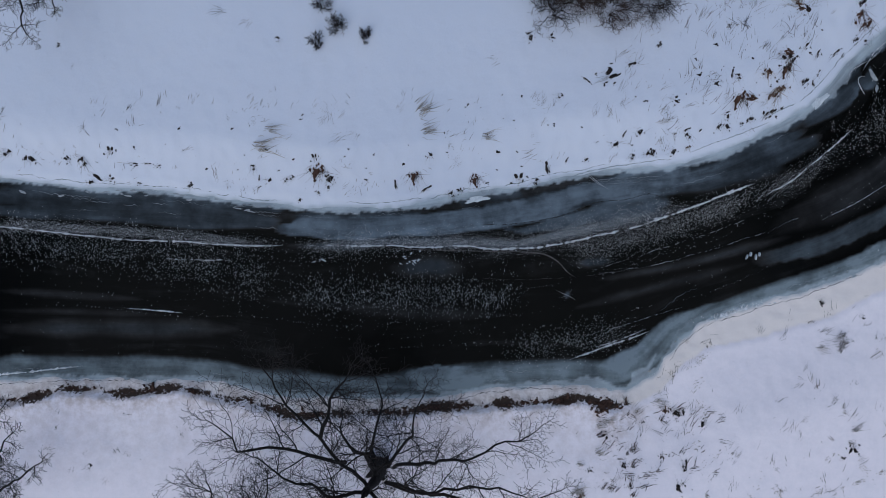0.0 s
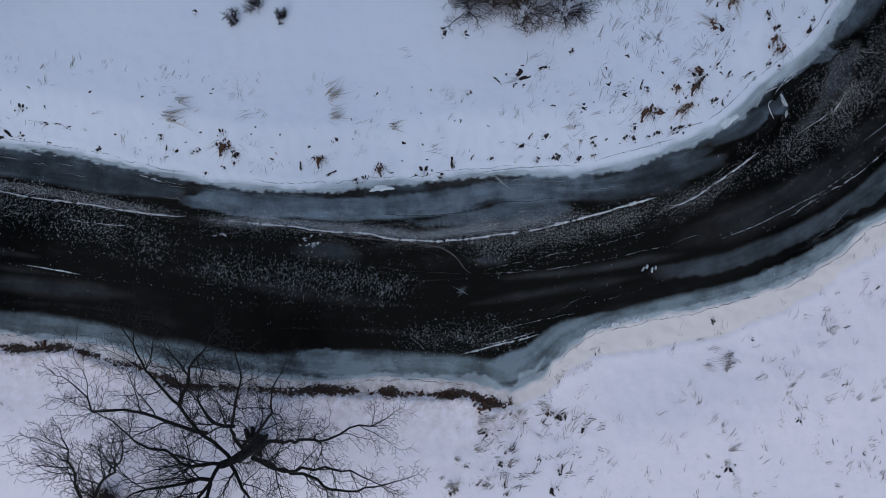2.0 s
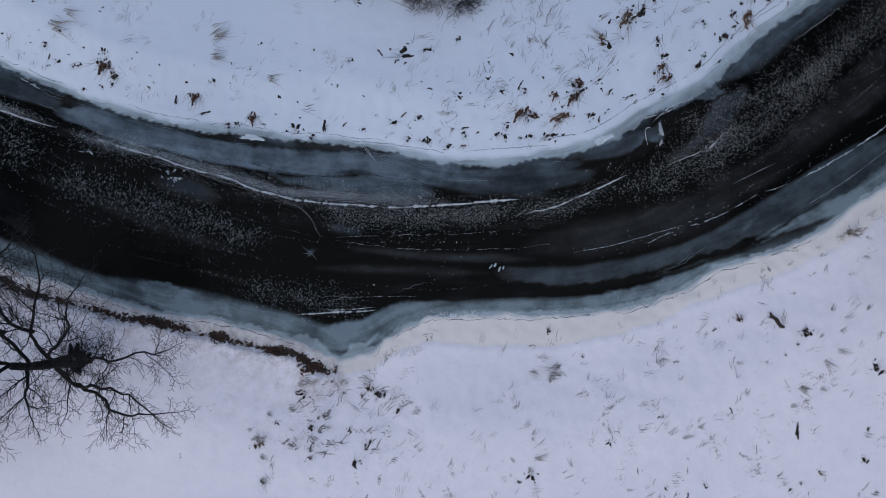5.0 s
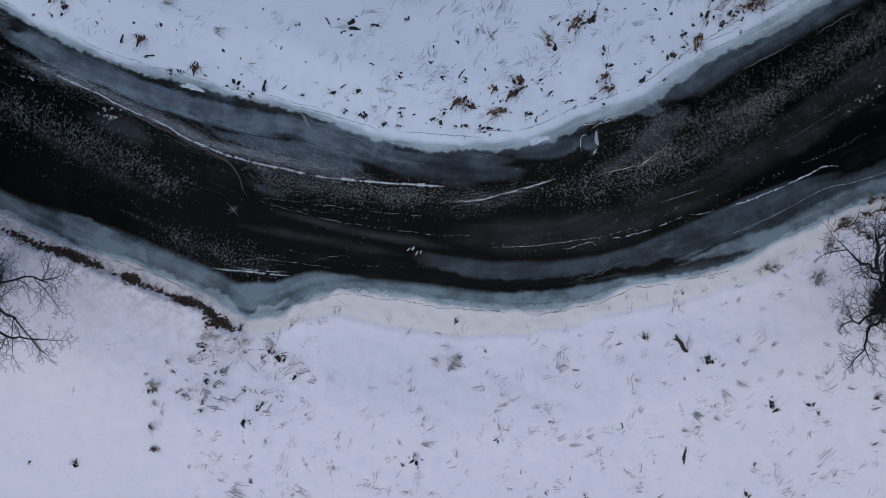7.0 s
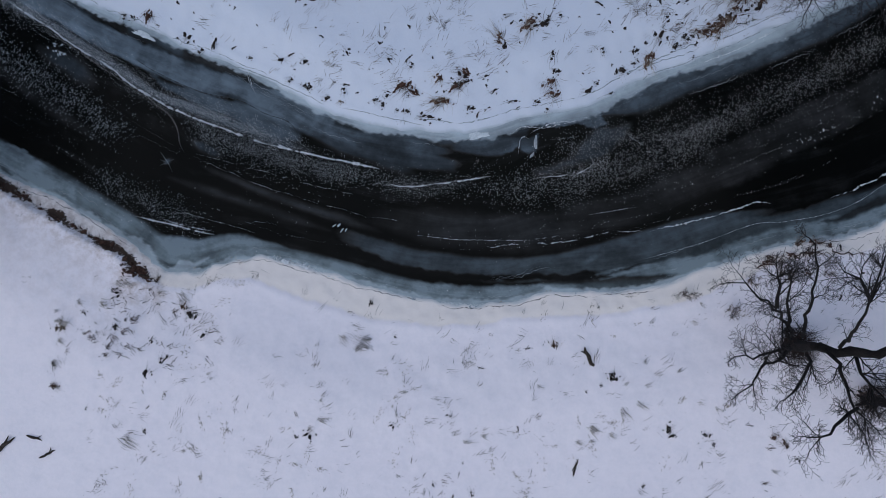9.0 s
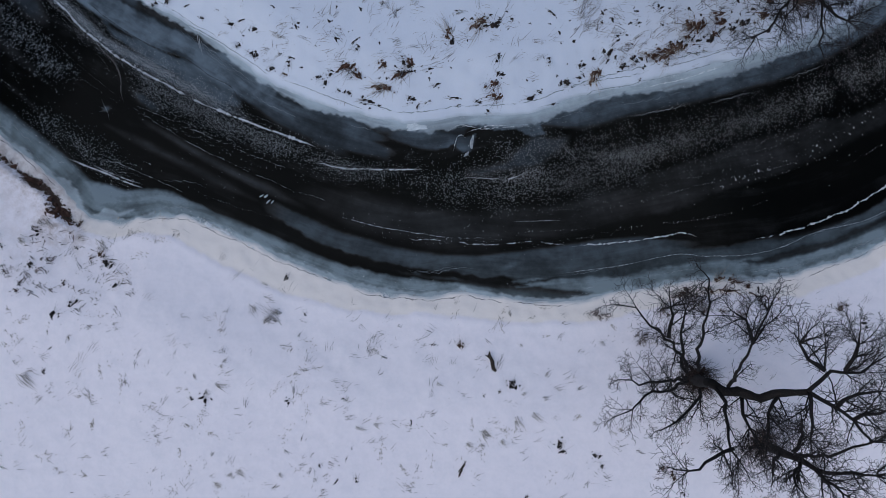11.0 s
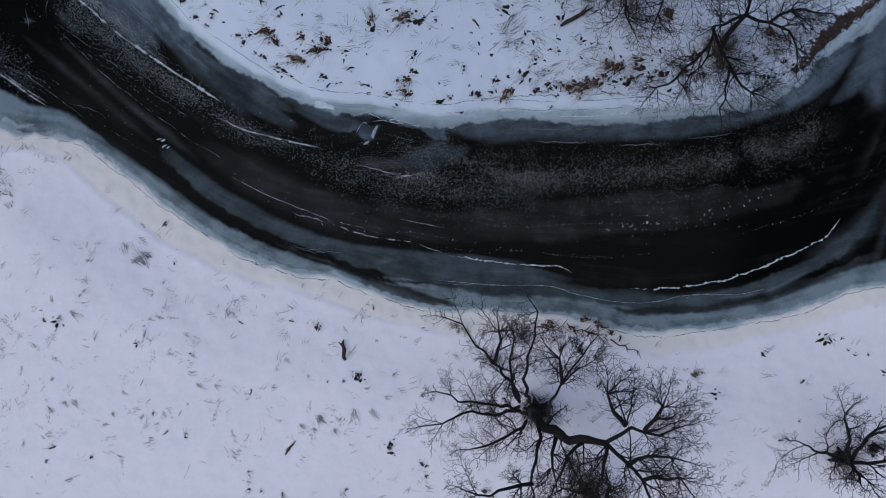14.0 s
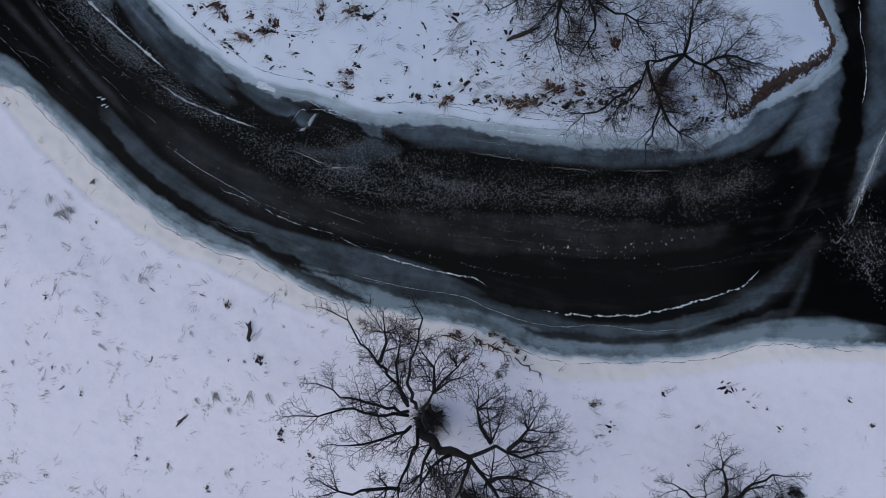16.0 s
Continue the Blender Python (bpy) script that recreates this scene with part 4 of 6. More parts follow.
for k, (x, y) in enumerate([(-2.1, -0.6), (-2, -0.7), (-1.8, -0.9), (-1.6, -1), (-1.5, -0.9), (-1.3, -0.8), (-1.7, -0.4), (-1.2, -0.3), (-1.9, -1), (-1.5, -0.8), (-7.1, -0.9), (-6.8, -0.8), (-6.6, -0.8), (-2.3, -1)]):
    plate((x, y), (rng.uniform(0.07, 0.2), rng.uniform(0.03, 0.07)), rng.uniform(-60, 60), 0.04, SHARD, "ice_shard", "small white ice fragment on black ice", "ice shard", 80 + k, 6, 6)


for k, (x, y) in enumerate([(-23.4, 3.0), (-21.3, 2.8), (-18.8, 3.0), (-18.6, 2.9), (-17.9, 2.9), (-17.5, 2.8), (-18.1, 3.1), (-17.2, 3.1), (-14.8, 2.9), (-14.5, 2.8), (-14.1, 2.6), (-12.6, 2.6), (-9.6, 2.2), (-16.5, 2.8), (-19.8, 3.0), (-11.4, 2.1), (-10.9, 2.0), (-10.6, 1.9)]):
    plate((x, y), (rng.uniform(0.1, 0.32), rng.uniform(0.03, 0.08)), rng.uniform(-25, 10), 0.03, RIME, "ice_shard", "small white ice fragment beside the snowy lip", "ice shard", 120 + k, 7, 4)


# ---- frost flowers: fine crystals strewn along the bands ----
frost = Build()


def flowers(points, half, density, size, stretch=1.0, seed=0):
    r = random.Random(seed)
    line = smooth_line(points, 0.25)
    for i, (a, c) in enumerate(zip(line[:-1], line[1:])):
        d = c - a
        long = np.linalg.norm(d)
        side = np.array([-d[1], d[0]]) / (long + 1e-9)
        near_end = min(1.0, (0.15 + min(i, len(line) - 2 - i)) / min(8, len(line) / 3))
        want = 1.35 * density * long * 2 * half * near_end ** 1.5
        for _ in range(int(want) + (r.random() < want % 1)):
            q = a + d * r.random() + side * max(-2.2, min(2.2, r.gauss(0, 0.55))) * half
            if noise.noise((q[0] * 0.7, q[1] * 0.7, 3.0)) + 0.35 * noise.noise((q[0] * 3, q[1] * 3, 9.0)) < r.uniform(-0.9, 0.12):
                continue
            s = size * r.choice((0.45, 0.55, 0.7, 0.85, 1.15))
            t = r.uniform(0, 6.28) if stretch < 1 else math.atan2(side[1], side[0]) + r.gauss(0, 0.35)
            long_way, ux, uy = max(1.5, stretch), math.cos(t), math.sin(t)
            k = len(frost.v)
            for e, w in ((long_way, 0.0), (-0.3, 0.75), (-0.5 * long_way, 0.0), (0.2, -0.75)):
                e, w = e * s * r.uniform(0.7, 1.2), w * s * r.uniform(0.5, 1.1) / long_way ** 0.7
                frost.v.append((q[0] + ux * e - uy * w, q[1] + uy * e + ux * w, -0.002))
            frost.v.append((q[0] + ux * s * r.uniform(-0.3, 0.5), q[1] + uy * s * r.uniform(-0.3, 0.5), s * r.uniform(0.5, 1.1)))
            frost.f += [(k, k + 1, k + 4), (k + 1, k + 2, k + 4), (k + 2, k + 3, k + 4), (k + 3, k, k + 4)]


flowers([(-26.6, 1.2), (-24.7, 1.1), (-21.5, 1), (-18.4, 0.8), (-15.2, 0.5), (-12.1, 0.2), (-8.3, -0)], 0.42, 330, 0.028, 1, 1)
flowers([(-8.6, -0.0), (-6.2, 0.0), (-3.1, 0.2), (-0.2, 0.2), (2.2, 0.2), (4.4, 0.1), (7.0, 0.7), (9.6, 1.2), (11.8, 1.7), (14.1, 2.4)], 0.75, 250, 0.026, 1, 2)
flowers([(-8.6, -0.0), (-6.2, 0.0), (-3.1, 0.2), (-0.2, 0.2), (2.2, 0.2), (4.4, 0.1), (7.0, 0.7), (9.6, 1.2), (11.8, 1.7), (14.1, 2.4)], 0.3, 330, 0.026, 1, 35)
flowers([(-26.6, 0.6), (-24.7, 0.5), (-20, 0), (-15.2, -0.7), (-10.5, -1.7), (-8.3, -2.2)], 1.2, 95, 0.032, 1.9, 3)
flowers([(-9.3, -2.6), (-7.9, -2.6), (-5.4, -2.7), (-2.5, -2.7), (-0.1, -2.8), (2.6, -2.8), (5.2, -2.7)], 1.0, 105, 0.034, 2.2, 4)
flowers([(-18.4, -1.4), (-15.2, -1.7), (-11.4, -2.2)], 0.7, 14, 0.035, 1, 5)
flowers([(6.1, -0.5), (9.3, -0.1), (12.3, 0.7), (15.3, 1.9), (17.5, 2.8)], 0.8, 150, 0.028, 1.8, 6)
flowers([(3.7, -5.7), (6.4, -5.4), (8.9, -5.0), (11.6, -4.0)], 0.8, 45, 0.028, 1, 33)
flowers([(4.7, -0.4), (8.5, 0.1), (11.7, 0.9), (14.8, 1.8), (18, 2.9), (21.2, 4.6), (23.1, 6.4)], 0.6, 150, 0.028, 1, 34)
flowers([(2.5, -6.1), (5.4, -5.6), (8.5, -5.2), (11.7, -4.6)], 0.9, 70, 0.034, 1.4, 7)
flowers([(7.2, -6.4), (8.8, -5.8), (11.6, -4.7)], 0.2, 40, 0.04, 1, 8)
flowers([(-24.7, -5.5), (-18.4, -5.5), (-9.5, -6.5)], 0.7, 2.5, 0.03, 1, 9)
flowers([(-8.9, -4), (-2.6, -4.4), (3.8, -4.9)], 1.6, 5.0, 0.03, 1, 10)
flowers([(13.2, 1.2), (16.9, 2.6), (20, 3.5), (21.5, 4.6)], 0.8, 46, 0.033, 1, 11)
flowers([(21.6, 4.6), (23.5, 6.5), (25.6, 7.6), (27.9, 9.3), (29.8, 11.6)], 1.2, 48, 0.033, 1, 12)
flowers([(29.6, 11.7), (31.4, 14.7), (33.1, 17.4), (34.7, 20.1), (36.4, 22.8), (37.7, 25.6), (38.6, 28.6), (39, 30.9)], 0.85, 125, 0.024, 1.6, 13)
flowers([(28.7, 10.7), (31.3, 14.8), (33.8, 18.8), (36.2, 22.9), (38.2, 27.1), (39, 31.2)], 1.9, 45, 0.023, 1.5, 14)
flowers([(24.9, 8.3), (26, 10.3), (27, 11.6), (29.4, 14.3)], 1.0, 60, 0.030, 1, 15)
flowers([(25.6, 8), (27.3, 9.6), (28.2, 10.6)], 0.4, 120, 0.034, 1, 16)
flowers([(35.6, 15.3), (37.3, 18.7), (38.8, 21.5), (39.8, 23.8), (40.5, 26.2), (41.1, 28.3)], 0.14, 6, 0.07, 1, 17)
flowers([(45.4, 31), (45, 32.8), (45.9, 35.1)], 2.3, 60, 0.034, 1, 18)
flowers([(39.8, 37.6), (40.8, 36.2), (42.1, 34.7), (43.6, 32.9), (44.2, 31.9)], 0.3, 150, 0.032, 1, 32)
flowers([(11.1, -2.6), (14.4, -1.3), (18, -0.2)], 1.0, 3, 0.03, 1, 19)
flowers([(4.8, -6.2), (7.8, -5.7), (11.2, -4.5)], 0.9, 8, 0.035, 1, 20)
flowers([(20.6, 1.2), (24.1, 2.9), (26.7, 4.7), (31.8, 8.8)], 0.5, 7, 0.03, 1, 21)
flowers([(8.2, -1.8), (11.4, -0.8), (16, 0.9), (20.5, 2.8)], 0.9, 2.5, 0.03, 1, 22)
flowers([(20.2, -2.9), (23.1, -1.1), (26.5, 1.2), (29.8, 3.9)], 0.35, 4, 0.03, 1, 23)
flowers([(-24.7, -1.1), (-20, -2.7), (-13.6, -3.3), (-8.9, -4)], 1.0, 2.5, 0.03, 1, 24)
flowers([(13.6, -4.9), (15.4, -4), (17.2, -3.4), (19.1, -2.8)], 0.22, 120, 0.045, 1, 25)
flowers([(22.6, 5.8), (25.5, 7.6), (28, 9.7), (30.3, 11.9), (32.3, 14.3)], 1.6, 34, 0.026, 1, 27)
flowers([(27.25, 9.71), (27.93, 10.60), (28.81, 11.53)], 0.55, 170, 0.035, 1, 28)
flowers([(23.63, 5.19), (25.38, 6.88), (27.17, 8.72), (29.04, 10.91), (31.32, 13.57), (33.38, 15.98)], 0.95, 70, 0.026, 1.5, 29)
flowers([(24.47, 8.92), (25.52, 10.14), (27.20, 11.22), (28.75, 13.26), (30.57, 15.87), (31.64, 17.46)], 0.6, 60, 0.026, 1.3, 30)
flowers([(28.94, 12.26), (30.59, 14.19), (32.78, 16.49)], 0.45, 120, 0.028, 1.5, 31)
centre_line = smooth_line(middle, 0.5)
centre_line = centre_line[(centre_line[:, 0] > -27) & (centre_line[:, 1] < 34) & (centre_line[:, 0] < 46)]
flowers(centre_line[::4], 3.4, 0.45, 0.03, 1, 199)
for k in range(34):
    first, count = rng.randrange(0, len(centre_line) - 20), rng.randrange(10, 44)
    piece = centre_line[first:first + count:3]
    way = np.gradient(piece, axis=0)
    side = np.stack([-way[:, 1], way[:, 0]], 1) / (np.linalg.norm(way, axis=1)[:, None] + 1e-9)
    flowers(piece + side * (rng.uniform(-3.2, 2.6) + 0.15 * np.sin(np.arange(len(piece)))[:, None]), 0.05, rng.uniform(12, 40), 0.035, 1, 200 + k)
tagged(frost.made("frost_flowers", CRYSTAL), "white frost flowers strewn over black ice", "frost", kind="stuff")


# ---- thin white streaks of rime that follow the shore ----
rime = Build()


def streaks(line, count, near, far, seed):
    r = random.Random(seed)
    for _ in range(count):
        i = r.randrange(0, len(line) - 6)
        n = r.randrange(2, 6)
        piece = line[i:i + n + 1]
        way = piece[-1] - piece[0]
        side = np.array([way[1], -way[0]]) / (np.linalg.norm(way) + 1e-9) * r.uniform(near, far)
        fine_piece, start, w = smooth_line(piece + side, 0.12), len(rime.v), r.uniform(0.004, 0.016)
        for j, q in enumerate(fine_piece):
            t = j / max(1, len(fine_piece) - 1)
            wide = w * math.sin(math.pi * min(0.98, max(0.02, t))) * r.uniform(0.4, 1.3)
            nrm = side / (np.linalg.norm(side) + 1e-9)
            q = q + nrm * r.gauss(0, 0.035)
            rime.v += [(*(q + nrm * wide), -0.003), (*q, 0.012), (*(q - nrm * wide), -0.003)]
            if j:
                k = start + 3 * j
                rime.f += [(k - 3, k - 2, k + 1, k), (k - 2, k - 1, k + 2, k + 1)]


seen_north = np.array([q for q in smooth_line(north, 0.5) if -27 < q[0] < 37 and q[1] < 38])
seen_south = np.array([q for q in smooth_line(south, 0.5) if -27 < q[0] < 52 and q[1] < 34])
streaks(seen_north, 40, 0.15, 0.9, 1)
streaks(seen_north, 10, 0.9, 2.2, 2)
streaks(seen_south, 30, -0.7, -0.12, 3)
streaks(seen_south, 8, -2.2, -0.7, 4)
tagged(rime.made("rime_streaks", RIME), "thin white rime streaks in the shore ice", "frost", kind="stuff")


# ---- trees ----
def branch(b, start, way, length, radius, level, r, twigs):
    """One branch that wanders outwards and up, with side branches down to twigs."""
    n, bend = (8, 5, 2)[min(level, 2)], (0.17, 0.22, 0.26)[min(level, 2)]
    pts, p, d, drift = [Vector(start)], Vector(start), Vector(way).normalized(), Vector(way).normalized()
    for _ in range(n):
        d = (d * 0.75 + drift * 0.35 + Vector((r.gauss(0, bend), r.gauss(0, bend), r.gauss(0.02, 0.14)))).normalized()
        p = p + d * length / n
        pts.append(p.copy())
    into = b if level < 1 else twigs
    into.tube(pts, [max(0.0070, radius * (1 - 0.78 * i / n)) for i in range(n + 1)], (5, 3, 3)[min(level, 2)])
    if level < 2:
        for k in range((9, 5)[level]):
            i = (k + r.uniform(0.5, 1.3)) / (9, 5)[level] * n * 0.97
            j = min(int(i), n - 1)
            q = pts[j].lerp(pts[j + 1], min(1.0, i - j))
            ahead = (pts[j + 1] - pts[j]).normalized()
            side = ahead.cross(Vector((r.gauss(0, 0.5), r.gauss(0, 0.5), 1))).normalized() * (1 if (k + level) % 2 else -1)
            branch(b, q, ahead * r.uniform(0.45, 0.95) + side * r.uniform(0.45, 0.95), length * r.uniform(0.28, 0.60) * (1.15 - 0.45 * i / n), max(0.0085, radius * 0.6 * (1 - 0.4 * i / n)), level + 1, r, twigs)


def limb(tree, points, radius, r, count, spread=1.0, tip=0.024):
    """A main limb along given places, with branches all along it, under its tree."""
    line = smooth_line(points, 0.45)
    bend = np.zeros(3)
    for q in line[1:-1]:
        bend = 0.6 * bend + np.array([r.gauss(0, 0.075), r.gauss(0, 0.075), r.gauss(0, 0.05)])
        q += bend
    n = len(line)
    b, twigs = Build(), Build()
    b.tube(line, [radius * (1 - i / (n - 1)) ** 0.8 + tip for i in range(n)], 7)
    for k in range(count):
        i = min(n - 2, int(n * r.uniform(0.12, 1.0)))
        ahead = Vector(line[i + 1] - line[i]).normalized()
        side = ahead.cross(Vector((r.gauss(0, 0.5), r.gauss(0, 0.5), 1))).normalized() * r.choice((-1, 1))
        way = ahead * r.uniform(0.4, 0.9) + side * r.uniform(0.45, 0.95) + Vector((0, 0, 0.15))
        branch(b, line[i], way, spread * r.uniform(1.3, 3.2) * (1.2 - 0.45 * i / n), max(0.022, radius * 0.6 * (1 - 0.6 * i / n)), 0, r, twigs)
    branch(b, line[-1], line[-1] - line[-2], spread * 1.5, tip * 1.1, 0, r, twigs)
    part = b.made("limb", BARK, tree, smooth=True)
    tagged(twigs.made("twig_spray", TWIG, part, "fine dark bare twigs"), kind="stuff")


def tree(base, trunk, limbs, label, seed, radius=0.3, count=9, spread=1.0, brush=0):
    r = random.Random(seed)
    z = ground_height(*base)
    ob = empty("tree", Matrix.Identity(4), label, "tree", "bare trees on the river banks")
    b = Build()
    line = smooth_line([(*base, z - 0.25), *trunk], 0.5)
    n = len(line)
    b.tube(line, [radius * ((1.45 if i == 0 else 1.15 if i == 1 else 1 - 0.62 * i / n) + (r.uniform(-0.09, 0.12) if i > 1 else 0)) for i in range(n)], 10)
    b.made("trunk", BARK, ob, smooth=True)
    roots = Build()
    for k in range(7):
        a = k * 0.9 + r.uniform(-0.3, 0.3)
        far = radius * r.uniform(1.8, 2.8)
        foot = Vector((base[0] + math.cos(a) * far, base[1] + math.sin(a) * far, z - 0.1))
        roots.tube([Vector((*base, z + radius * 1.5)), Vector((base[0] + math.cos(a) * far * 0.6, base[1] + math.sin(a) * far * 0.6, z + radius * 0.5)), foot], [radius * 0.6, radius * 0.42, radius * 0.2], 6)
    roots.made("root_flare", BARK, ob, smooth=True)
    for q in limbs:
        limb(ob, q, 0.07 if len(limbs) > 12 else min(0.085, radius * 0.30), r, count + 4, spread)
    if brush:
        s = Build()
        for _ in range(brush):
            a, k = r.uniform(0, 6.28), r.uniform(0.1, 1.0)
            foot = Vector((base[0] + math.cos(a) * k * 0.7, base[1] + math.sin(a) * k * 0.7, z - 0.05))
            tip = foot + Vector((math.cos(a) * r.uniform(0.1, 0.9), math.sin(a) * r.uniform(0.1, 0.9), r.uniform(0.5, 1.9)))
            s.spike(foot, tip, 0.013, (r.gauss(0, 0.1), r.gauss(0, 0.1), 0))
            for _ in range(3):
                q = foot.lerp(tip, r.uniform(0.3, 0.9))
                s.spike(q, q + Vector((r.gauss(0, 0.3), r.gauss(0, 0.3), r.uniform(0.1, 0.5))), 0.007)
        tagged(s.made("shoot_thicket", DARK_TWIG if radius > 0.28 else BROWN_TWIG, ob, "brown thicket of shoots at the foot"), kind="stuff")
    return ob


TREE = "large leafless dark-barked spreading tree"
tree((-3.45, -12.06), [(-3.2, -11.7, 2.8), (-3.3, -11.6, 4.4), (-3.5, -11.6, 5.2), (-3.5, -11.3, 6.6)],
     [[(-3.5, -11.7, 5), (-4.2, -10.4, 6), (-4.9, -9.6, 6.8), (-5.4, -8.6, 7.3), (-6.2, -7.5, 7.8), (-6.8, -6.6, 8), (-7.4, -5.8, 8.3), (-7.7, -5.2, 8.4)],
      [(-5.4, -8.6, 7.3), (-5.1, -7.6, 7.7), (-4.9, -6.6, 8), (-4.0, -5.5, 8.4)],
      [(-4.4, -10.0, 6.3), (-5.4, -9.6, 7), (-6.5, -9.1, 7.5), (-7.5, -8.9, 8), (-8.7, -8.9, 8.3), (-8.8, -8.2, 8.5), (-9.5, -7.7, 8.6)],
      [(-3.6, -11.5, 6), (-5.1, -11.2, 7), (-5.7, -10.3, 7.5), (-6.4, -10.1, 8), (-7.2, -9.7, 8.4), (-7.7, -9.1, 8.6)],
      [(-3.2, -11.4, 4), (-3.2, -9.7, 6), (-3.0, -8.4, 7), (-2.6, -6.6, 8), (-2.8, -5.8, 8.3)],
      [(-3.3, -11.2, 4.4), (-2.0, -9.6, 6), (-1.4, -8.6, 7), (-1.2, -7.8, 7.5), (-0.9, -6.7, 8)],
      [(-2.4, -11.2, 3.5), (-0.9, -10.3, 5.5), (1.3, -9.4, 7.3), (2.3, -8.7, 7.8), (3.7, -8.2, 8.3)],
      [(-2.8, -11.7, 4.2), (-0.5, -11.8, 5.4), (1.2, -11.9, 6.2), (1.6, -11.9, 6.8), (2.9, -11.5, 7.6), (4.5, -10.8, 8.2)],
      [(-3.4, -11.6, 5.6), (-2.8, -12.0, 6.5), (-2.2, -12.3, 7.5), (-1.3, -12.6, 8)],
      [(-2.7, -11.7, 4.2), (-1.0, -11.7, 5.5), (0.6, -11.1, 6.5), (2.5, -10.6, 7.5), (3.6, -10.9, 8)],
      [(-3.5, -11.2, 6.8), (-3.7, -12.0, 8), (-4.6, -12.5, 9), (-5.9, -13.0, 9.6)],
      [(-3.7, -11.8, 7.2), (-4.9, -11.8, 8), (-6.1, -12.0, 8.5), (-6.9, -12.4, 8.8)],
      [(-3.2, -9.6, 6.2), (-3.7, -9.3, 7), (-4.3, -8.4, 7.6), (-4.3, -7.5, 8)],
      [(-3.6, -11.8, 7.6), (-3.4, -12.6, 8.4), (-3.2, -13.1, 9)]], TREE + " beside a grassy cut bank", 11, 0.38, 5, 1.0, 60)
tree((41.95, 7.62), [(41.5, 7.55, 3), (41.25, 7.7, 4.6), (41.65, 7.75, 5.5), (41.85, 8.1, 5.9), (42.3, 8.4, 7.0), (42.35, 8.9, 7.5), (42.7, 9.7, 8.8)],
     [[(42.6, 9.7, 8.9), (42.5, 10.4, 8.9), (42.5, 10.9, 9), (43.5, 11.6, 9.2), (43.8, 12.8, 9.3)],
      [(42.5, 10.8, 9), (41.7, 10.7, 9), (41.0, 11.0, 9.1), (40.8, 11.6, 9.2)],
      [(43.0, 11.3, 9.2), (42.7, 12.3, 9.3), (42.4, 12.8, 9.3)],
      [(42.7, 9.7, 8.9), (43.7, 9.9, 9), (44.7, 10.0, 9.1), (45.6, 9.8, 9.2), (46.7, 10.4, 9.3)],
      [(43.9, 10.0, 9), (44.1, 10.9, 9.2), (45.0, 11.9, 9.3)],
      [(44.7, 10.0, 9.1), (45.2, 10.9, 9.2), (46.2, 11.3, 9.3)],
      [(41.5, 8.0, 5.6), (40.3, 8.7, 7.8), (39.5, 9.7, 9), (39.3, 10.5, 9.2), (38.8, 11.5, 9.3)],
      [(39.5, 9.7, 9), (38.6, 10.1, 9.1), (37.9, 10.1, 9.2)],
      [(40.6, 7.8, 4), (39.1, 8.2, 6), (38.4, 9.1, 7), (37.8, 9.6, 7.6), (36.9, 10.4, 8.2), (36.1, 10.7, 8.5)],
      [(40.4, 7.4, 3.6), (38.6, 7.7, 5.6), (37.5, 7.8, 6.6), (36.6, 7.7, 7.2), (35.8, 7.5, 7.6), (34.6, 7.4, 8.2)],
      [(37.5, 7.8, 6.6), (36.9, 8.6, 7.2), (36.0, 9.0, 7.8)],
      [(40.2, 7.5, 3.8), (38.5, 8.1, 5.8), (37.4, 8.7, 6.8), (36.7, 9.3, 7.4)],
      [(40.7, 7.2, 3.2), (39.6, 6.3, 4.8), (38.8, 5.8, 5.6), (37.7, 5.2, 6.4), (37.1, 4.9, 6.8)],
      [(40.9, 7.1, 3.2), (39.7, 5.9, 5), (38.8, 5.1, 6), (38.2, 4.1, 7), (37.8, 3.5, 7.4)],
      [(41.3, 7.1, 4), (40.9, 6.1, 5.4), (40.3, 4.9, 6.4), (40.0, 4.4, 6.8)],
      [(41.3, 7.6, 5.2), (42.0, 7.3, 5.6), (42.4, 6.6, 6.2), (43.0, 5.9, 6.8), (43.7, 5.5, 7.4)],
      [(43.0, 5.9, 6.8), (42.3, 5.0, 7.4), (41.8, 4.2, 7.8), (41.0, 3.5, 8.2)],
      [(42.1, 8.1, 5.9), (42.5, 7.5, 6.4), (42.9, 7.2, 7), (43.4, 6.8, 7.5)],
      [(42.5, 8.9, 7.6), (42.4, 8.1, 8), (42.8, 7.4, 8.4), (42.9, 6.8, 8.8)],
      [(42.7, 9.7, 8.9), (43.3, 8.9, 9), (43.8, 8.1, 9.1), (44.3, 7.8, 9.2)]], TREE + " beside the crusted shore", 12, 0.33, 4, 0.68, 260)
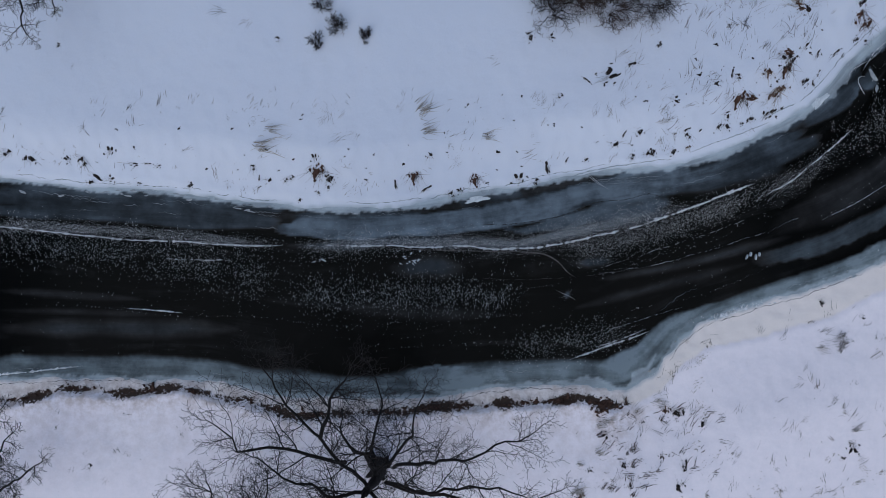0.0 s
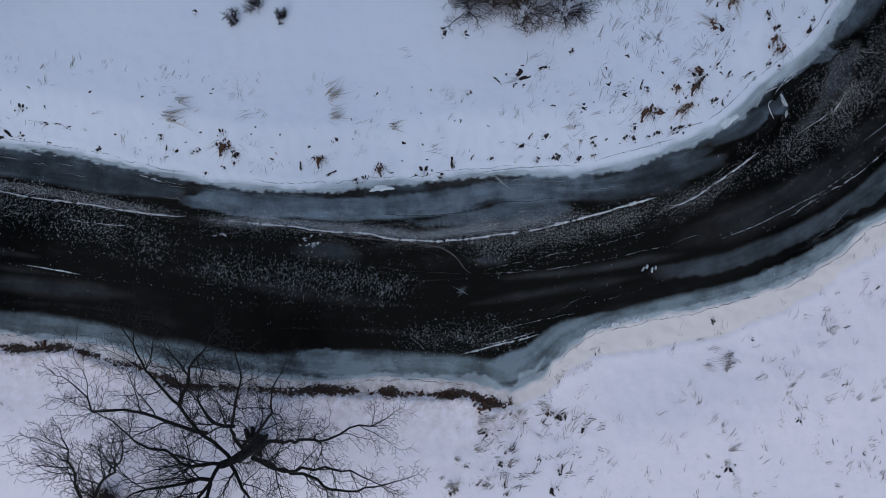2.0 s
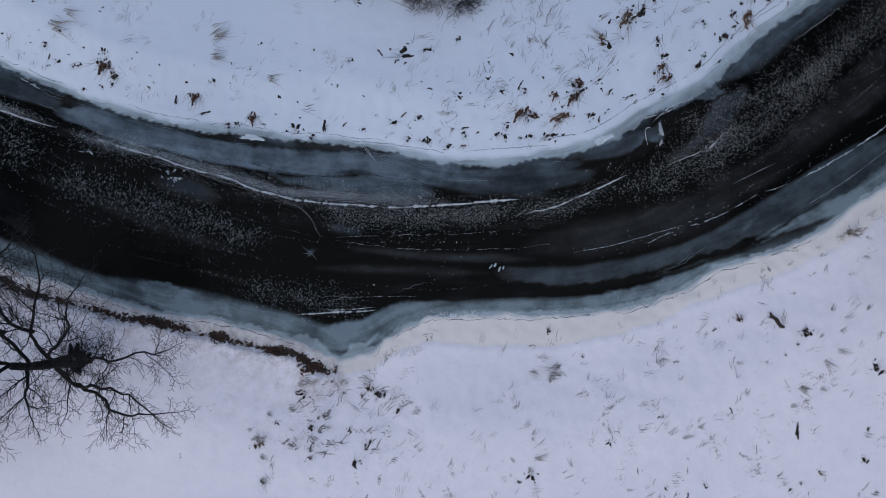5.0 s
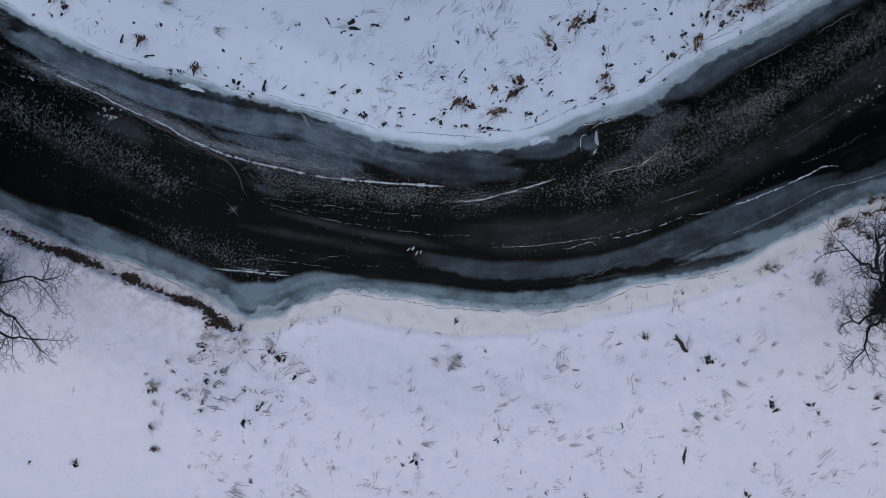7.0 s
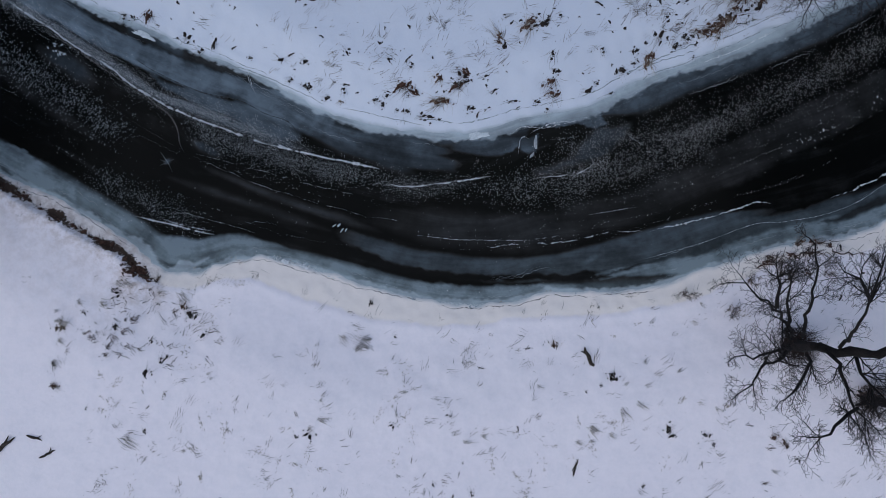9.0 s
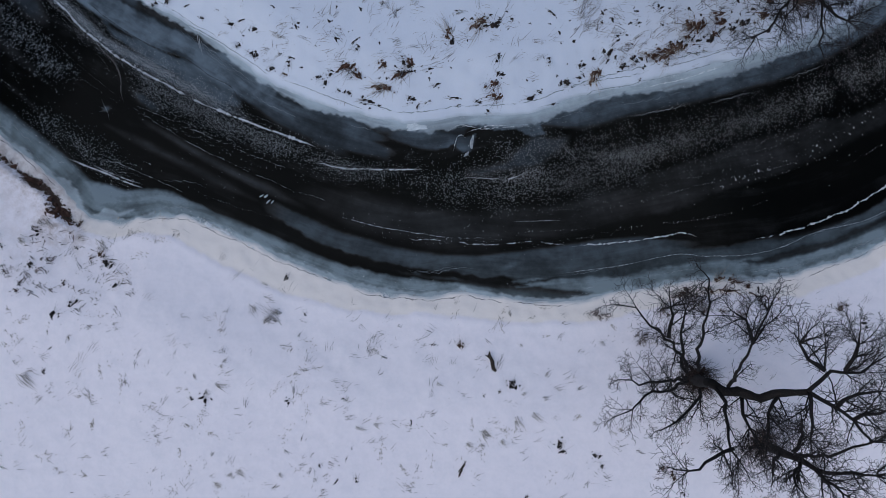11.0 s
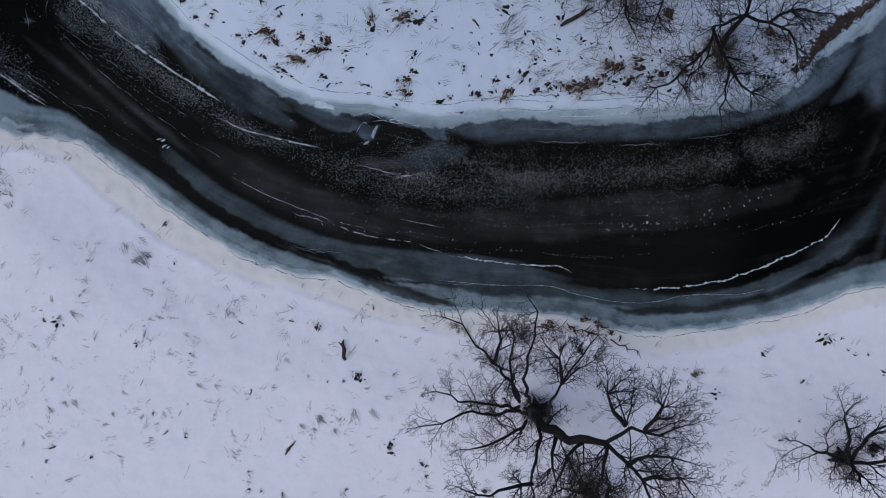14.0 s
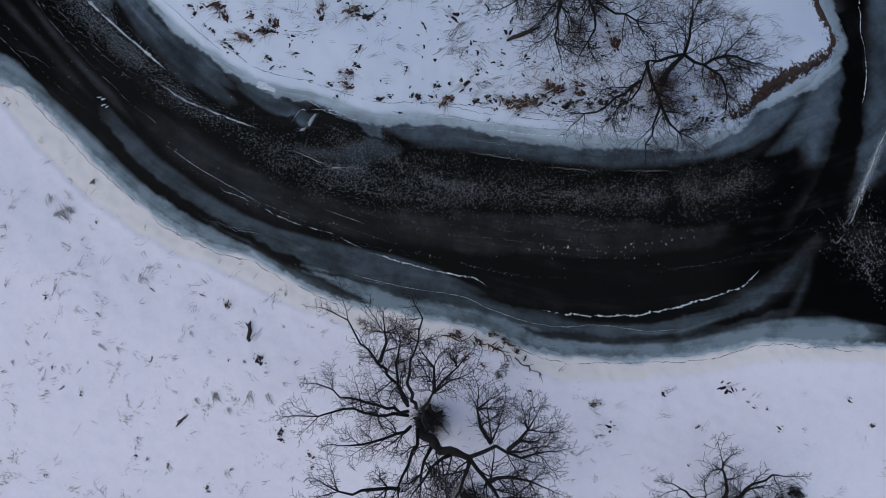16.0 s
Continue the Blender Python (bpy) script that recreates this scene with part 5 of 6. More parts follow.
tree((46.9, 7.3), [(46.9, 7.4, 2), (46.7, 7.5, 3.6), (46.8, 7.7, 5), (46.8, 7.7, 6.2)],
     [[(46.7, 7.5, 3.2), (45.9, 6.8, 5), (45.5, 6.0, 6.4)],
      [(46.8, 7.7, 4.2), (46.4, 8.2, 6), (46.2, 8.9, 7.2), (46.2, 9.8, 8.2), (46.7, 10.6, 9)],
      [(46.6, 7.9, 4.4), (45.3, 8.6, 6), (44.2, 9.0, 7)],
      [(46.6, 7.3, 2), (45.5, 6.8, 3.6), (44.6, 6.5, 4.6)],
      [(46.8, 7.7, 6.2), (47.2, 8.5, 7.5), (47.7, 9.4, 8.5)],
      [(46.8, 7.6, 5), (46.1, 6.9, 6.4), (46.3, 6.4, 7.4)],
      [(46.8, 7.7, 6.2), (46.9, 7.5, 7.6), (47.1, 7.2, 8.6)]], "smaller leafless dark-barked tree leaning on the bank", 13, 0.28, 5, 0.62, 140)
tree((53.5, 19.4), [(53.2, 19.2, 2), (52.9, 19.1, 3)], [[(52.9, 19.1, 3), (50.7, 19.4, 4.5), (49.5, 19.4, 5.2), (49.2, 19.9, 5.6)], [(52.9, 19.1, 3), (51.5, 20.1, 4.5), (50.9, 20.9, 5.2), (51.0, 21.7, 5.8)],
      [(53.0, 19.1, 2.4), (51.0, 17.9, 4), (49.5, 17.2, 4.8)], [(52.9, 19.1, 3), (52.7, 19.9, 4.6), (53.0, 21.2, 5.6)], [(52.9, 19.1, 3), (52.8, 18.3, 5)]], "low leafless tree with a thick stub trunk", 14, 0.28, 2, 0.7, 90)
tree((32.1, 27), [(31.6, 27.4, 2.4), (31.4, 27.9, 3.8)], [[(31.4, 27.9, 3.8), (31.1, 26.5, 4.4), (31.0, 25.7, 4.8), (31.6, 25.1, 4.6), (32.2, 24.3, 4.4), (32.4, 23.2, 4.3)], [(31.0, 25.7, 4.8), (31.9, 25.5, 4.4), (32.9, 25.6, 4), (34.0, 24.6, 3.8), (34.8, 24.0, 3.6)],
      [(31.4, 27.9, 3.8), (32.4, 28.1, 4.6), (33.2, 28.5, 5), (34.2, 28.3, 4.8), (34.7, 28.1, 4.6)], [(32.9, 25.6, 4), (34.0, 25.6, 3.8), (35.2, 26.2, 3.8)], [(31.4, 27.9, 3.8), (30.6, 28.1, 5), (30.0, 28.4, 6)], [(32.4, 28.1, 4.6), (32.8, 29.1, 5.6), (33.6, 29.6, 6)],
      [(31.6, 25.1, 4.6), (31.8, 24.2, 4.5), (31.9, 22.6, 4.4), (31.8, 21.7, 4.2)]], TREE + " leaning out over the ice", 15, 0.20, 10, 0.75, 80)
tree((23.7, 25.8), [(24.4, 25.4, 3.5), (24.9, 25.1, 5)], [[(24.9, 25.1, 5), (26.3, 23.5, 6.2), (27.7, 22.2, 7), (29.0, 21.6, 7.2)], [(24.9, 25.1, 5), (27.0, 24.4, 6), (28.7, 23.6, 6.6), (29.4, 22.6, 6.8)], [(24.9, 25.1, 5), (27.9, 24.9, 6), (28.9, 25.3, 6.6), (29.8, 25.8, 7)],
      [(24.9, 25.1, 5), (25.8, 22.3, 6.4), (26.0, 20.7, 7)], [(24.9, 25.1, 5), (24.6, 25.6, 6.5), (24.1, 25.9, 7.6)], [(24.9, 25.1, 5), (26.1, 26.5, 6.6), (26.6, 27.7, 7.4)]], TREE + " among dry grass", 16, 0.27, 11, 0.85, 20)
tree((-11.3, -15.8), [(-10.8, -15.6, 2.6), (-10.4, -15.4, 4.5)], [[(-10.4, -15.4, 4.5), (-9.4, -13.0, 6), (-8.1, -11.7, 7), (-7.7, -10.5, 7.5)], [(-10.4, -15.4, 4.5), (-10.0, -15.4, 6.4), (-10.6, -15.8, 7.6)], [(-10.4, -15.4, 4.5), (-7.9, -15.5, 6), (-5.8, -15.5, 7)], [(-10.4, -15.4, 4.5), (-10.2, -12.8, 6.4), (-10.3, -10.7, 7.4)],
      [(-10.4, -15.4, 4.5), (-9.0, -16.3, 6.4), (-8.6, -17.4, 7.4)]], TREE + " above the muddy bank edge", 17, 0.26, 8, 0.9, 160)
tree((-8.7, -17.1), [(-8.0, -17.0, 2.6), (-7.3, -16.8, 4.2)], [[(-7.3, -16.8, 4.2), (-6.8, -16.9, 6), (-6.9, -17.4, 7.2)], [(-7.3, -16.8, 4.2), (-4.9, -16.6, 6), (-3.4, -17.2, 7)], [(-7.3, -16.8, 4.2), (-5.2, -17.2, 6.5)], [(-7.3, -16.8, 4.2), (-7.5, -15.7, 6), (-8.2, -15.4, 7)]], "smaller leafless tree rising from brown shoots", 18, 0.22, 7, 0.75, 200)
tree((-23, 15.2), [(-21.7, 14.5, 3)], [[(-21.7, 14.5, 3), (-20.2, 12.1, 5), (-19.4, 10.6, 6), (-19.0, 9.7, 6.4)], [(-21.7, 14.5, 3), (-21.2, 12.3, 5), (-21.0, 11.1, 6)], [(-21.7, 14.5, 3), (-19.3, 12.3, 5), (-18.0, 11.2, 6)]], "slender leafless tree on the snowy bank", 19, 0.16, 8, 0.6)


tree((-24.58, -13.79), [(-23.8, -13.4, 2), (-23.2, -13.0, 3.2)], [[(-23.2, -13.0, 3.2), (-21.2, -11.7, 4.4), (-19.2, -10.4, 5.2)], [(-23.2, -13.0, 3.2), (-22.2, -11.4, 4.2), (-21.0, -9.8, 5), (-20.5, -9.0, 5.4)],
      [(-23.2, -13.0, 3.2), (-22.4, -10.7, 4.6), (-21.4, -8.8, 5.6), (-20.6, -7.7, 6)]], "small leafless tree rising from brown shoots", 20, 0.16, 3, 0.6, 120)


def shrub(x, y, radius, height, stems, label, seed, material=TWIG):
    r = random.Random(seed)
    z = ground_height(x, y)
    ob = empty("shrub", pose(x, y, z), label, "shrub", "leafless shrubs on the banks")
    thick, fine = Build(), Build()
    for _ in range(stems):
        a, k = r.uniform(0, 6.283), r.random() ** 0.6
        foot = Vector((math.cos(a) * radius * 0.35 * k, math.sin(a) * radius * 0.35 * k, -0.05))
        branch(thick, foot, (math.cos(a) * k * radius * 0.9, math.sin(a) * k * radius * 0.9, height * r.uniform(0.5, 1)), height * r.uniform(0.6, 1.0), 0.012 + 0.006 * height, 0, r, fine)
    thick.made("stems", BARK, ob)
    tagged(fine.made("twig_spray", material, ob, "fine tangled twigs"), kind="stuff")
    return ob


SH = "dense leafless dark shrub in the snow"
for i, (x, y) in enumerate([(6, 13), (7.6, 13.5), (9.2, 13.1), (11.3, 13.3), (7, 14.4)]):
    shrub(x, y, (1.7, 2.1, 1.8, 1.6, 2)[i], (2.0, 2.6, 2.2, 1.8, 2.6)[i], (20, 28, 34, 24, 20)[i], SH, 30 + i, (TWIG, DARK_TWIG, DARK_TWIG, TWIG, DARK_TWIG)[i])
for i, (x, y) in enumerate([(-6.7, 10.9), (-5.5, 11.8), (-4, 11.2), (-6.4, 12.9)]):
    shrub(x, y, 0.5, (0.8, 0.9, 0.6, 0.7, 0.9)[i], 10, "small leafless dark shrub poking through snow", 40 + i)
for i, (x, y) in enumerate([(38.4, 7.4), (41.4, 12.2), (39.8, 10.9), (36, 7), (38.4, 9.5)]):
    shrub(x, y, 0.6, 0.9, 4, "small brown shrub under the tree by the shore", 50 + i, BROWN_TWIG)
for i, (x, y) in enumerate([(31.8, 27.3), (32.8, 27), (27.3, 24.4), (33.5, 29.7)]):
    shrub(x, y, 0.9, 1.0, 12, "brown tangled shrub below a leaning tree", 60 + i, BROWN_TWIG)


for i, (x, y) in enumerate([(54, 21), (54.6, 22.1), (54.5, 22.9)]):
    shrub(x, y, 0.45, 0.7, 16, "dark compact shrub beside a low tree", 80 + i, TWIG)


# ---- logs and fallen wood ----
def log(x, y, turn, length, radius, label, seed, fork=True):
    r, z = random.Random(seed), ground_height(x, y)
    ob = empty("log", pose(x, y, z + radius * 0.6, 0, 0, turn), label, "log")
    b = Build()
    pts = [(length * (i / 6 - 0.5), r.gauss(0, 0.03), r.gauss(0, 0.012)) for i in range(7)]
    b.tube(pts, [radius * q * r.uniform(0.8, 1.15) for q in (0.55, 0.9, 1.0, 0.95, 0.8, 0.6, 0.25)], 8)
    b.made("stem", WOOD, ob)
    if fork:
        b = Build()
        b.tube([(length * 0.1, 0, 0), (length * 0.28, 0.12, 0.03), (length * 0.42, 0.26, 0.05)], [radius * 0.6, radius * 0.4, radius * 0.15], 6)
        b.made("stub", WOOD, ob)
    return ob


log(*(33.1, 1), 150, 1.15, 0.13, "broken forked brown log lying on the snow", 71)
log(*(35.6, -4.4), 100, 0.75, 0.05, "thin dark stick lying on the snow", 72, False)
log(*(9.6, -19.6), 15, 0.9, 0.07, "dark broken branch half buried in snow", 73)
log(*(10.7, -20), 60, 1.0, 0.07, "dark broken branch half buried in snow", 74)
log(*(8.3, -21.2), 70, 2.2, 0.14, "dark fallen trunk with broken branches", 75)
log(25.96, 22.08, 82, 2.0, 0.11, "dark fallen bough lying on the snowy bank", 76)
log(*(35.7, -4.6), 110, 0.8, 0.05, "thin dark stick lying on the snow", 77, False)
log(*(9.6, -8.9), 20, 0.6, 0.09, "small dark root stub at the bank end", 79)


def drift_branch(x, y, turn, length, seed):
    """A thin crooked branch washed up on the shore, with side twigs."""
    r = random.Random(seed)
    ob = empty("fallen_branch", pose(x, y, ground_height(x, y) + 0.04, 0, 0, turn), "reddish-brown crooked branch lying on the crusted shore", "branch", "fallen branches on the shore")
    b, pts = Build(), [Vector((length * (k / 8 - 0.5), r.gauss(0, 0.07), r.uniform(0, 0.08))) for k in range(9)]
    b.tube(pts, [0.04 - 0.0032 * k for k in range(9)], 5)
    b.made("stem", RUSTY_SOIL, ob)
    for k in range(5):
        q, a, n = pts[r.randrange(1, 8)], r.uniform(0.4, 1.1) * r.choice((-1, 1)), r.uniform(0.25, 0.6)
        b = Build()
        b.tube([q, q + Vector((math.cos(a) * n * 0.5, math.sin(a) * n * 0.5, 0.05)), q + Vector((math.cos(a) * n, math.sin(a) * n + r.gauss(0, 0.05), 0.06))], [0.022, 0.016, 0.007], 4)
        b.made("side_twig", RUSTY_SOIL, ob)
    return ob


for k, place in enumerate(((39.0, 11.1, 52, 2.1), (39.0, 11.1, 30, 1.4), (40.7, 12.8, 35, 1.4), (40.5, 12.8, 92, 0.9), (42.2, 13.7, 30, 1.8), (39.9, 12.2, 41, 1.4))):
    drift_branch(*place, 400 + k)


# ---- weeds and tussocks ----
def weed_kind(clump_material, blade_material, clumps, size, spread, blades, reach, fan, seed, wide=0.008):
    """One pattern of a tussock: dark bent clumps where it breaks the snow, and thin stalks that trail to one side."""
    r = random.Random(seed)
    ob = empty("grass_tussock", Matrix.Identity(4), "", "")
    feet = [Vector((r.gauss(0, spread * 0.6), r.gauss(0, spread), 0)) for _ in range(max(1, clumps))]
    if clumps:
        b = Build()
        for k, q in enumerate(feet):
            b.comma(q, r.uniform(0, 6.28), size * r.uniform(0.45, 0.9), seed * 9 + k, r.choice((3, 4, 5)))
            for m in range(2):
                b.comma(q + Vector((r.gauss(0.1, 0.2), r.gauss(0, 0.22), 0)), r.uniform(0, 6.28), size * r.uniform(0.15, 0.4), seed * 99 + 3 * k + m, 2)
        tagged(b.made("root_clump", clump_material, ob), kind="stuff")
    b = Build()
    for _ in range(blades):
        q = r.choice(feet)
        foot = Vector((q.x + r.gauss(0, 0.09), q.y + r.gauss(0, 0.12), -0.02))
        a, s = r.gauss(0, fan), reach * r.choice((0.3, 0.45, 0.6, 0.8, 1.0))
        tip = foot + Vector((math.cos(a) * s, math.sin(a) * s, r.uniform(0.03, 0.16)))
        b.spike(foot, tip, wide * r.uniform(0.5, 1.1), (r.gauss(0, 0.05), r.gauss(0, 0.05), r.uniform(0.02, 0.09)))
    tagged(b.made("blade_tuft", blade_material, ob), kind="stuff")
    return ob


KINDS = {
    "d": [weed_kind(SOIL, GREY, 1 + i % 3, 0.19, 0.16, 5 + 2 * i, 0.9, 0.35, 101 + i) for i in range(6)],
    "r": [weed_kind(RUSTY_SOIL, RUST if i % 2 else TAN, 3 + i % 2, 0.16, 0.15, 36, 0.85, 0.8, 111 + i) for i in range(6)],
    "s": [weed_kind(SOIL, STRAW, 0, 0.1, 0.22, 22, 0.8, 0.30, 121 + i, 0.010) for i in range(4)],
    "g": [weed_kind(SOIL, GREY, 0, 0.1, 0.34, 18, 1.1, 0.42, 141 + i, 0.012) for i in range(3)],
    "t": [weed_kind(SOIL, GREY, 0, 0.1, 0.1, 7, 0.7, 0.4, 131 + i) for i in range(4)],
}
SAY = {"d": "dark dead weed clump sticking out of the snow", "r": "rust-brown dry grass tussock on the snowy bank",
       "g": "grey withered reed leaves lying over the snow",
       "s": "pale dry grass bent flat over the snow", "t": "few thin dry stalks sticking out of snow"}
spare = [o for kinds in KINDS.values() for o in kinds]


thin = Build()


def weeds(spec):
    """Set tussocks: kind, place and width in metres."""
    for kind, x, y, wide in spec:
        pick = rng.choice(KINDS[kind])
        k = wide / 0.9 * rng.uniform(0.85, 1.15)
        if y < x * 0.75 - 12:
            k *= 1.05
        elif kind in "rd":
            k *= 1.2
        turn = 8 if kind == "s" else 143 if kind == "g" else 235 if y > x * 0.75 - 12 else 80
        m = pose(x, y, ground_height(x, y), 0, 0, turn + rng.gauss(0, 14 if kind == "s" else 38)) @ Matrix.Diagonal((k * rng.uniform(0.9, 1.3), k * rng.uniform(0.7, 1.1), k, 1))
        if kind == "t":
            tuft, start = pick.children[0].data.copy(), len(thin.v)
            tuft.transform(m)
            thin.v += [q.co.copy() for q in tuft.vertices]
            thin.f += [tuple(start + i for i in q.vertices) for q in tuft.polygons]
            bpy.data.meshes.remove(tuft)
            continue
        ob = copy_thing(pick, m)
        tagged(ob, SAY[kind], "grass tussock", "weeds on the banks")


weeds([("d", -23.5, 5.2, 0.93), ("d", -22.6, 4.9, 0.56), ("t", -21.3, 4.7, 0.31), ("d", -20.5, 4.9, 0.43), ("d", -19.7, 5.0, 0.74), ("d", -17.9, 5.3, 0.50), ("d", -19.2, 3.8, 0.87), ("d", -19.6, 3.6, 0.43), ("d", -18.2, 3.7, 0.50), ("d", -16.9, 4.5, 0.56), ("d", -16.1, 4.5, 0.43), ("d", -15.5, 4.4, 0.31), ("d", -16.7, 3.5, 0.37), ("d", -13.8, 3.4, 0.43), ("d", -10.2, 4.5, 0.74), ("d", -10.0, 3.8, 0.50)])
weeds([("d", -9.5, 3.7, 0.43), ("d", -9.9, 3.3, 0.37), ("d", -8.4, 3.7, 0.43), ("d", -8.0, 3.8, 0.62), ("d", -7.8, 2.6, 0.37), ("d", -6.8, 4.9, 0.43), ("r", -6.6, 4.2, 1.05), ("d", -6.0, 3.8, 0.56), ("d", -6.2, 3.3, 0.31), ("d", -6.8, 3.0, 0.31), ("t", -5.4, 4.3, 0.62), ("d", -2.5, 3.5, 0.68), ("d", -0.7, 3.2, 0.68), ("d", -0.7, 5.0, 0.50), ("r", -1.4, 4.0, 0.93), ("d", -8.9, 11.2, 0.43)])
weeds([("t", -14.2, 7.5, 0.43), ("t", -19.9, 9.8, 0.43), ("d", -20.6, 10.8, 0.25), ("t", -9.2, 8.4, 0.31), ("t", -7.8, 7.8, 0.31), ("t", -6.9, 7.2, 0.37), ("s", -10.4, 5.5, 1.86), ("s", -9.7, 6.4, 1.55), ("s", -1.3, 7.1, 1.40), ("s", -1.1, 6.1, 1.55), ("t", -5.5, 6.1, 1.24), ("t", -4.6, 6.1, 0.93), ("t", -6.3, 7.0, 0.93), ("t", -12.6, 4.3, 1.12), ("t", -19.3, 6.5, 0.56), ("t", -13.7, 5.4, 0.74)])
weeds([("d", 4.9, 11.3, 0.50), ("d", 6.0, 11.2, 0.31), ("d", 9.3, 9.1, 0.87), ("d", 7.9, 8.9, 0.62), ("d", 6.7, 8.1, 0.56), ("d", 10.4, 9.8, 0.68), ("d", 12.7, 7.8, 0.50), ("d", 11.9, 10.9, 0.50), ("d", 11.0, 6.3, 0.50), ("d", 10.1, 6.2, 0.50), ("d", 9.6, 5.7, 0.62), ("d", 8.7, 5.7, 0.43), ("d", 8.1, 4.8, 0.50), ("d", 7.0, 4.8, 0.37), ("d", 5.9, 4.5, 0.68), ("d", 5.5, 3.8, 0.62)])
weeds([("r", 1.9, 3.8, 0.99), ("d", 4.5, 3.9, 0.56), ("d", 2.6, 3.5, 0.43), ("d", 10.8, 5.1, 0.56), ("d", 13.0, 6.2, 0.37), ("d", 13.5, 6.3, 0.62), ("d", 13.0, 5.3, 0.56), ("d", 11.8, 5.3, 0.50), ("d", 15.4, 6.7, 0.56), ("d", 16.7, 6.8, 0.43), ("t", 12.1, 6.0, 0.74), ("t", 12.7, 7.1, 0.74), ("d", 0.6, 3.1, 0.56), ("d", 1.1, 3.2, 0.43), ("t", -10.4, 12.1, 1.24), ("t", -11.7, 12.7, 1.24)])
weeds([("r", 16.8, 8.1, 1.05), ("r", 18.5, 8.6, 0.99), ("r", 18.9, 9.7, 1.05), ("d", 19.0, 10.3, 0.81), ("d", 19.6, 10.7, 0.62), ("d", 20.2, 9.2, 0.81), ("d", 20.7, 10.6, 0.50), ("d", 21.7, 10.6, 0.62), ("t", 15.1, 9.2, 1.12), ("d", 16.2, 9.4, 0.68), ("r", 17.8, 9.5, 0.74), ("d", 18.4, 7.4, 0.62), ("d", 15.8, 7.2, 0.43), ("t", 10.1, 10.7, 1.24), ("t", 3.0, 10.0, 0.93), ("t", 4.9, 5.2, 1.24), ("s", 2.1, 6.0, 1.12)])
weeds([("t", -17.1, -11.3, 0.43), ("d", -18.9, -11.9, 0.56), ("t", -17.5, -9.2, 0.43), ("t", -19.4, -11.2, 0.43), ("t", -20.1, -12.1, 0.56), ("t", -18.3, -12.6, 0.50), ("t", -14.2, -11.7, 0.50)])
weeds([("d", 21.2, -3.3, 0.43)])
weeds([("d", 5.4, -19.2, 0.56), ("s", 14.1, -16.9, 1.12)])
weeds([("r", 43.8, 2.8, 0.62), ("r", 44.7, 2.8, 0.74), ("d", 45.5, 2.5, 0.37), ("s", 44.7, 1.2, 0.56)])
weeds([("t", 42.7, -1.5, 1.05), ("t", 21.3, -3.1, 0.43)])
weeds([("r", 28.8, 26.0, 1.12), ("r", 32.7, 26.9, 0.62), ("d", 34.0, 27.9, 0.50), ("d", 34.6, 28.6, 0.50), ("d", 34.6, 29.2, 0.56), ("d", 35.2, 29.6, 0.50), ("d", 35.3, 30.2, 0.43), ("d", 33.5, 27.5, 0.43), ("d", 32.5, 26.0, 0.50), ("t", 30.7, 30.7, 1.24), ("t", 31.9, 32.8, 1.24), ("t", 32.0, 34.4, 1.24), ("t", 33.4, 35.0, 0.93), ("r", 33.4, 28.6, 0.62)])
weeds([("d", 39.6, -5.1, 0.56), ("d", 34.6, -12.9, 0.43)])
weeds([("t", 48.5, 26.2, 0.50), ("r", 39.7, 12.7, 0.93), ("r", 40.5, 13.3, 0.74), ("d", 41.7, 13.7, 0.56), ("d", 40.5, 12.6, 0.50), ("t", 44.5, 19.1, 0.93)])
weeds([("d", 11.4, 5.2, 0.43), ("r", 13.7, 5.5, 0.37), ("d", 13.6, 6.4, 0.56), ("s", 12.1, 6.8, 0.81), ("t", 12.8, 6.2, 0.74), ("t", 14.9, 9.3, 1.24), ("d", 15.8, 9.4, 0.50), ("r", 16.4, 8.2, 1.05), ("t", 17.5, 9.9, 1.12), ("r", 18.8, 10.4, 0.68), ("d", 18.9, 9.9, 0.62), ("r", 18.6, 8.7, 0.81), ("d", 19.2, 10.2, 0.68), ("d", 19.9, 10.9, 0.50), ("t", 18.6, 11.5, 1.12), ("r", 19.4, 13.0, 0.99)])
weeds([("d", 19.7, 12.9, 0.62), ("r", 20.3, 14.7, 1.18), ("d", 20.9, 15.2, 0.93), ("d", 20.7, 14.6, 0.56), ("d", 15.7, 7.3, 0.43), ("d", 15.8, 6.7, 0.43), ("d", 17.1, 7.1, 0.43), ("d", 18.1, 7.3, 0.50), ("d", 19.4, 8.8, 0.62), ("d", 20.6, 9.1, 0.56), ("d", 21.1, 9.8, 0.68), ("d", 21.9, 10.7, 0.74), ("d", 22.3, 10.6, 0.37), ("d", 23.1, 11.5, 0.62), ("r", 23.6, 12.3, 1.18), ("r", 23.1, 12.8, 0.87)])
weeds([("d", 23.6, 11.4, 0.43), ("d", 23.1, 13.4, 0.74), ("t", 22.3, 14.1, 1.55), ("d", 25.0, 13.6, 0.74), ("t", 20.4, 13.6, 1.24), ("d", 20.8, 10.7, 0.50), ("d", 25.3, 14.1, 0.50), ("d", 25.9, 15.5, 0.62), ("r", 26.8, 16.8, 0.93), ("d", 26.1, 16.8, 0.74), ("t", 25.6, 18.3, 0.81), ("d", 26.8, 18.2, 0.87), ("d", 26.5, 19.0, 0.56), ("d", 27.9, 18.2, 0.56), ("d", 27.9, 19.0, 0.62), ("d", 28.7, 19.6, 0.62)])
